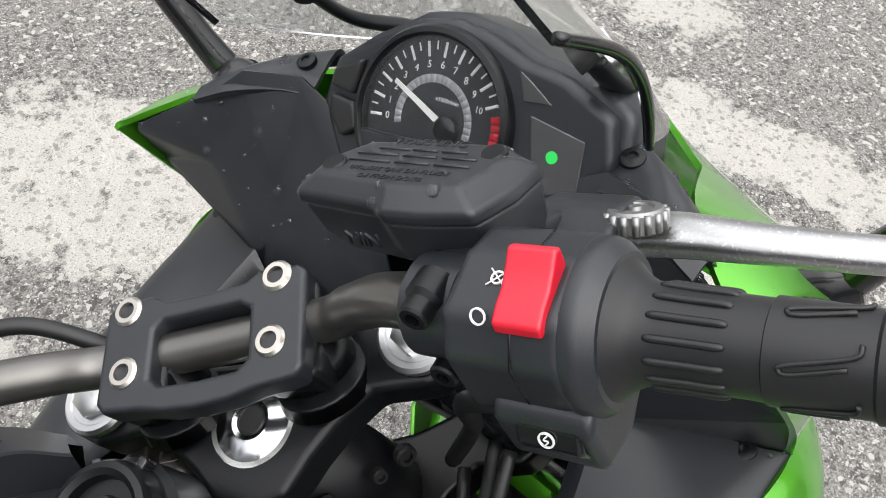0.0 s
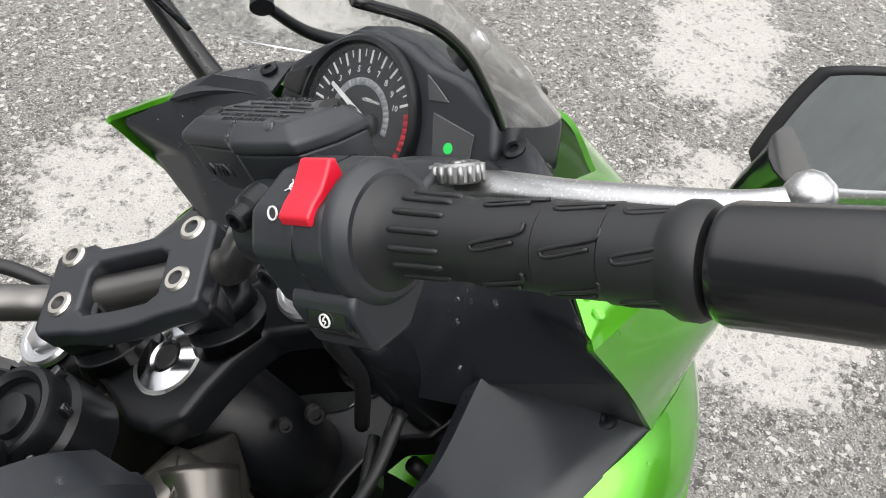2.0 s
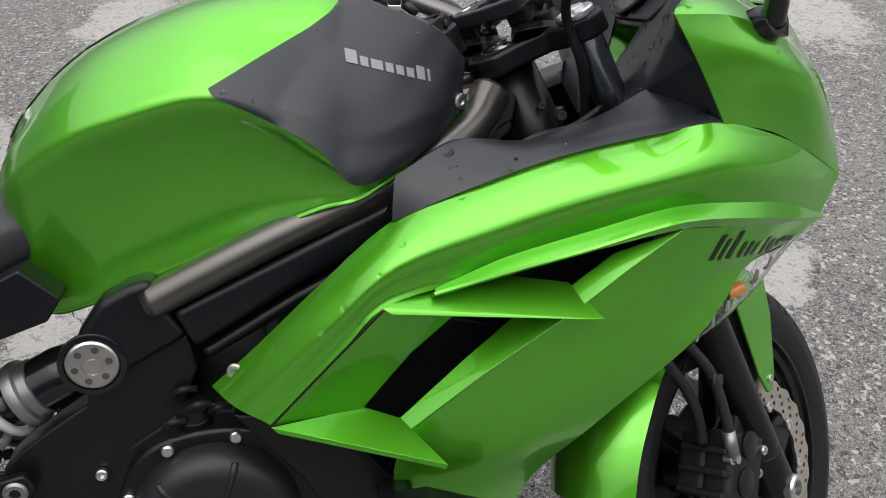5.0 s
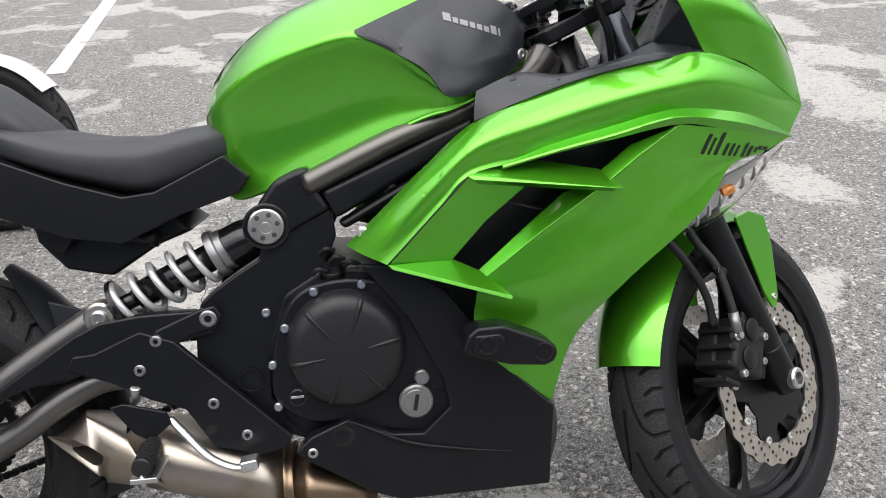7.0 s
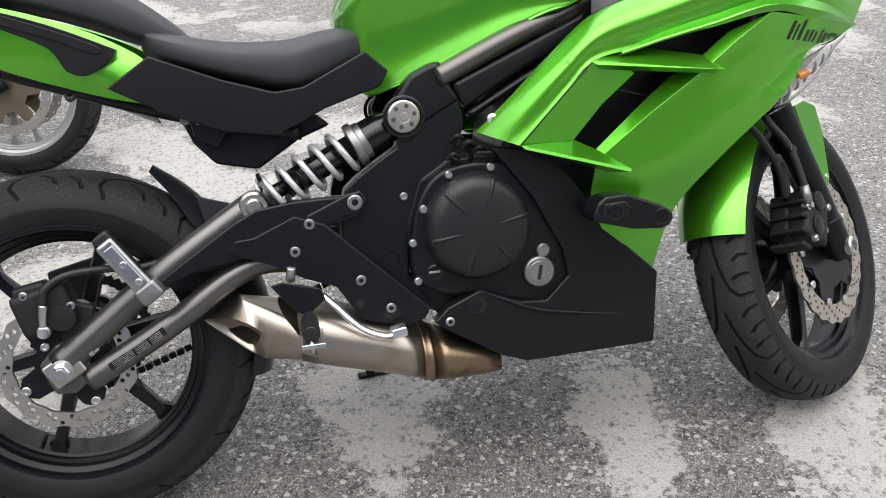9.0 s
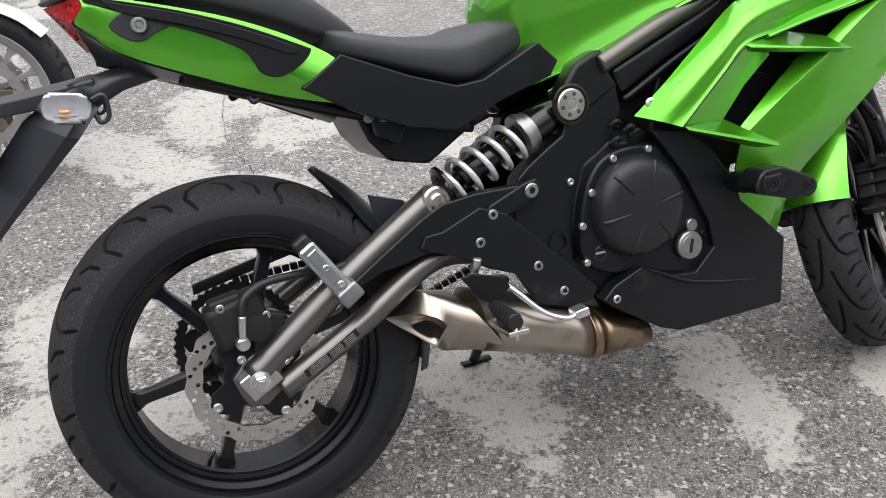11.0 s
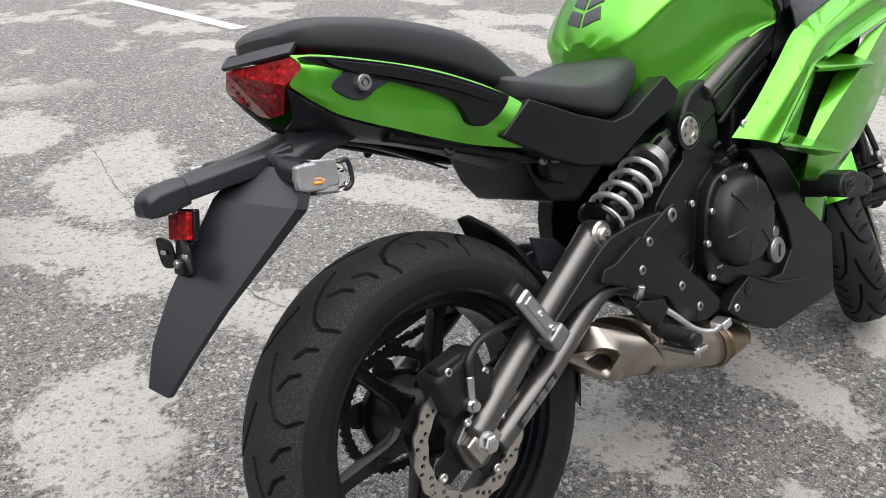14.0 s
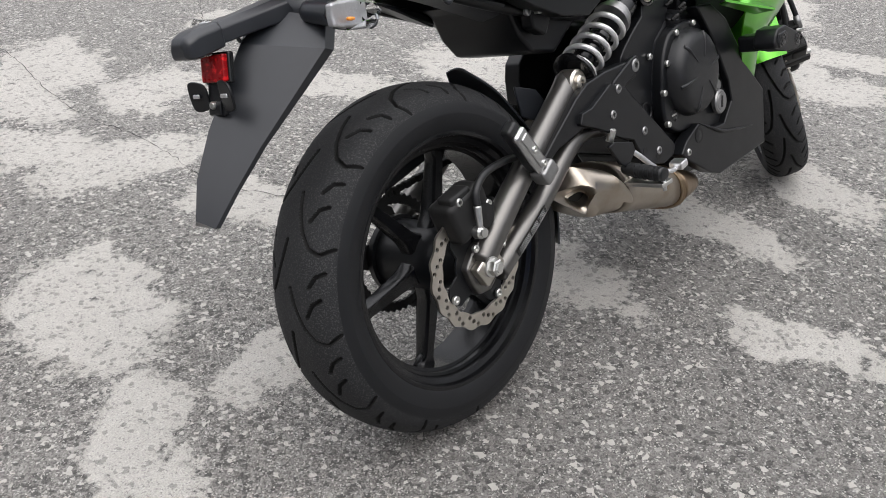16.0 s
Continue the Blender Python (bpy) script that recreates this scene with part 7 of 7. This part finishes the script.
LINE = material("worn_white_road_paint", (0.54, 0.53, 0.505), 0.8, 0, 0, 0.15, 8, 0.5, 200, second=(0.3, 0.295, 0.28), at=(0.64, 0.7))
flat_piece("road_marking", [(-1.05, 4.24), (-0.93, 4.25), (-1.28, 7.6), (-1.4, 7.6)], LINE, "worn white parking bay line on the asphalt")
flat_piece("road_marking", [(2.02, 4.46), (2.14, 4.47), (1.84, 7.6), (1.72, 7.6)], LINE, "worn white parking bay line on the asphalt")

# ---- the white motorcycle parked behind: the frames show its front wheel, mudguard and fork ----
other = new("parked_motorcycle")
tagged(other, "white motorcycle with a grey cast front wheel parked behind", "motorcycle")
other.matrix_world = pose(-0.498, 1.8, 0, -10, 0, -4)
WHITEPAINT = material("white_gloss_paint", (0.8, 0.8, 0.8), 0.25, 0, 0.8, 0.03, 10)
GREYRIM = material("silver_grey_rim", (0.36, 0.36, 0.36), 0.35, 0.5, 0.2, 0.1, 20)
GOLD = material("bronze_carrier", (0.25, 0.21, 0.15), 0.35, 0.9, 0, 0.1, 30)
OW = (0, 0, 300)
ow = part("front_wheel", lathe([(-66, 18), (-66, 30), (66, 30), (66, 18)], OW, (0, 1, 0), 28), GREYRIM, other)
tyre("tyre", OW, 298, 58, 222, ow, None, 13, 312, "black road tyre")
part("rim", rim_mesh(OW, 225, 50), GREYRIM, ow, "silver grey cast rim")
for i in range(3):
    for k in (-13, 13):
        part("spoke", spoke_mesh(OW, radians(35 + 120 * i + k), 30, 204, 9, 8, 16, 12), GREYRIM, ow)
for y in (-76, 70):
    part("brake_disc", disc_mesh(OW, y, 116, 150, 24, 5, 2), DISC, ow, "drilled steel brake disc")
    part("carrier", carrier_mesh(OW, y + 1, 62, 122, 6, 4), GOLD, ow, "bronze disc carrier")
rows = []
for i in range(9):
    t = radians(38 + 120 * i / 8)
    rows.append([((316 - 26 * abs(j / 3) ** 2) * math.cos(t), j * 24, 300 + (316 - 26 * abs(j / 3) ** 2) * math.sin(t)) for j in range(-3, 4)])
part("front_mudguard", patch(rows, 3, 15, 24), WHITEPAINT, other, "glossy white front mudguard")
for s in (-1, 1):
    part("fork_leg", tube([(0, s * 100, 300), (-90, s * 100, 500), (-290, s * 96, 950)], [28, 27, 22], 18), SATIN, other, "black fork leg")
    part("brake_caliper", box((-80, s * 100, 380), (60, 44, 90), 10, (0, 24, 0)), DARK, other)
part("fork_yoke", slab([(-330, 940), (-250, 940), (-260, 980), (-320, 980)], -130, 130, 8), SATIN, other)
part("body", rings([[mm((x, w * math.cos(a), z + h * math.sin(a))) for a in [2 * math.pi * k / 24 for k in range(24)]] for x, w, z, h in ((-200, 90, 820, 90), (-300, 190, 800, 200), (-520, 200, 760, 220), (-800, 180, 800, 180), (-1100, 140, 800, 90), (-1500, 100, 880, 50))]), WHITEPAINT, other, "white bodywork")
part("engine", slab([(-980, 300), (-480, 280), (-420, 560), (-500, 640), (-980, 640)], -140, 140, 30), SATIN, other)
rw = part("rear_wheel", lathe([(-66, 18), (-66, 30), (66, 30), (66, 18)], (-1420, 0, 305), (0, 1, 0), 28), GREYRIM, other)
tyre("tyre", (-1420, 0, 305), 303, 74, 222, rw, None, 13, 208, "black road tyre")
part("rim", rim_mesh((-1420, 0, 305), 225, 64), GREYRIM, rw)
for i in range(3):
    part("spoke", spoke_mesh((-1420, 0, 305), radians(35 + 120 * i), 30, 204, 14, 11, 16, 12), GREYRIM, rw)
part("swingarm", tube([(-1420, -100, 305), (-900, -90, 400)], 26, 14), SATIN, other)
part("side_stand", tube([(-900, 110, 290), (-890, 190, 140), (-885, 232, 44)], 13, 12), SATIN, other)

# ---- the grey corrugated shed and blue container behind the walk, seen in the mirror, and an unseen wall added behind them ----
SHED = material("grey_corrugated_sheet", (0.32, 0.34, 0.34), 0.45, 0.2, 0, 0.1, 3, 0.1, 60)
BLUE = material("blue_container_paint", (0.03, 0.13, 0.42), 0.4, 0, 0, 0.15, 3)
PURPLE = material("purple_banner_print", (0.32, 0.12, 0.38), 0.5, 0, 0, 0.3, 4)


def corrugated(name, x0, y0, x1, y1, height, mat, label, category):
    d = Vector((x1 - x0, y1 - y0, 0))
    run = d.length
    d.normalize()
    nrm = Vector((-d.y, d.x, 0))
    k = int(run / 0.045)
    bm = bmesh.new()
    prev = None
    for i in range(k + 1):
        q = Vector((x0, y0, 0)) + d * run * i / k + nrm * (0.012 * math.sin(i * math.pi / 2))
        a, b = bm.verts.new(q), bm.verts.new(q + Vector((0, 0, height)))
        if prev:
            bm.faces.new((prev[0], a, b, prev[1]))
        prev = (a, b)
    bmesh.ops.solidify(bm, geom=bm.faces[:], thickness=0.01)
    me = bpy.data.meshes.new(name)
    bm.to_mesh(me)
    me.materials.append(mat)
    return tagged(new(name, me), label, category)


shed = corrugated("corrugated_shed", -7.5, -9, -5.5, 6, 4.4, SHED, "long grey corrugated sheet-metal shed wall", "shed")
part("roof_edge", box((-6500, -1500, 4450), (260, 15200, 120), 10, (0, 0, -7.6)), SHED, shed)
corrugated("corrugated_shed", 1.5, -8.5, -4.5, -9.0, 2.6, BLUE, "blue corrugated container wall", "container")
# unseen wall, added to block low sky so the flanks reflect darker
corrugated("corrugated_shed", 9.5, -8.6, -7.2, -10.2, 5.0, SHED, "tall unseen grey corrugated wall added to block low sky light", "shed")
banner = part("banner", box((0, 0, 0), (1900, 30, 1100), 5), PURPLE, None)
tagged(banner, "purple printed banner hung on the shed wall", "banner")
banner.matrix_world = pose(-6.25, -0.5, 1.45, 0, 0, 82.4)
for z in (-0.18, 0.12):
    for x in (-0.5, 0.0, 0.5):
        part("banner_bar", box((x * 1000, -18, z * 1000), (330, 6, 150), 2), WHITE, banner)

# ---- water drops left by rain on the black and green panels ----
DROP = see_through("water_drop", (0.98, 0.99, 1.0), 0.0, 1.33)
bpy.context.view_layer.update()
rng = random.Random(11)
LEANM = bike.matrix_world.to_3x3()
bm = bmesh.new()
made = 0
targets = [(o, n) for o, n in ((o, o.name.split(".")[0]) for o in bike.children_recursive) if n in ("inner_cowl", "fairing_trim", "tank_panel", "upper_fairing", "nose_band", "upper_cowl", "cowl_lip", "reservoir_lid", "side_fairing", "tail_panel")]
for o, n in targets:
    polys = [q for q in o.data.polygons if (LEANM @ q.normal).z > 0.25]
    want = {"inner_cowl": 80, "fairing_trim": 28, "cowl_lip": 20, "tank_panel": 16, "upper_fairing": 30, "upper_cowl": 16}.get(n, 8)
    for _ in range(want if polys else 0):
        q = rng.choice(polys)
        r = rng.choice((0.0012, 0.0016, 0.002, 0.0028, 0.0034)) * rng.uniform(0.7, 1.2)
        c, u = q.center, q.normal.orthogonal().normalized()
        v = q.normal.cross(u)
        tip = bm.verts.new(c + q.normal * r * 0.55)
        low = [bm.verts.new(c + (u * math.cos(t) * rng.uniform(0.85, 1.25) + v * math.sin(t)) * r - q.normal * 0.0003) for t in [math.pi * k / 4 for k in range(8)]]
        mid = [bm.verts.new(c + (w.co - c) * 0.74 + q.normal * r * 0.42) for w in low]
        for k in range(8):
            j = (k + 1) % 8
            bm.faces.new((low[k], low[j], mid[j], mid[k]))
            bm.faces.new((mid[k], mid[j], tip))
smooth(bm)
drops = part("water_drops", bm, DROP, None)
drops.matrix_world = bike.matrix_world
tagged(drops, "small clear rain drops standing on the panels", "water drops", kind="stuff")
drops.visible_shadow = False
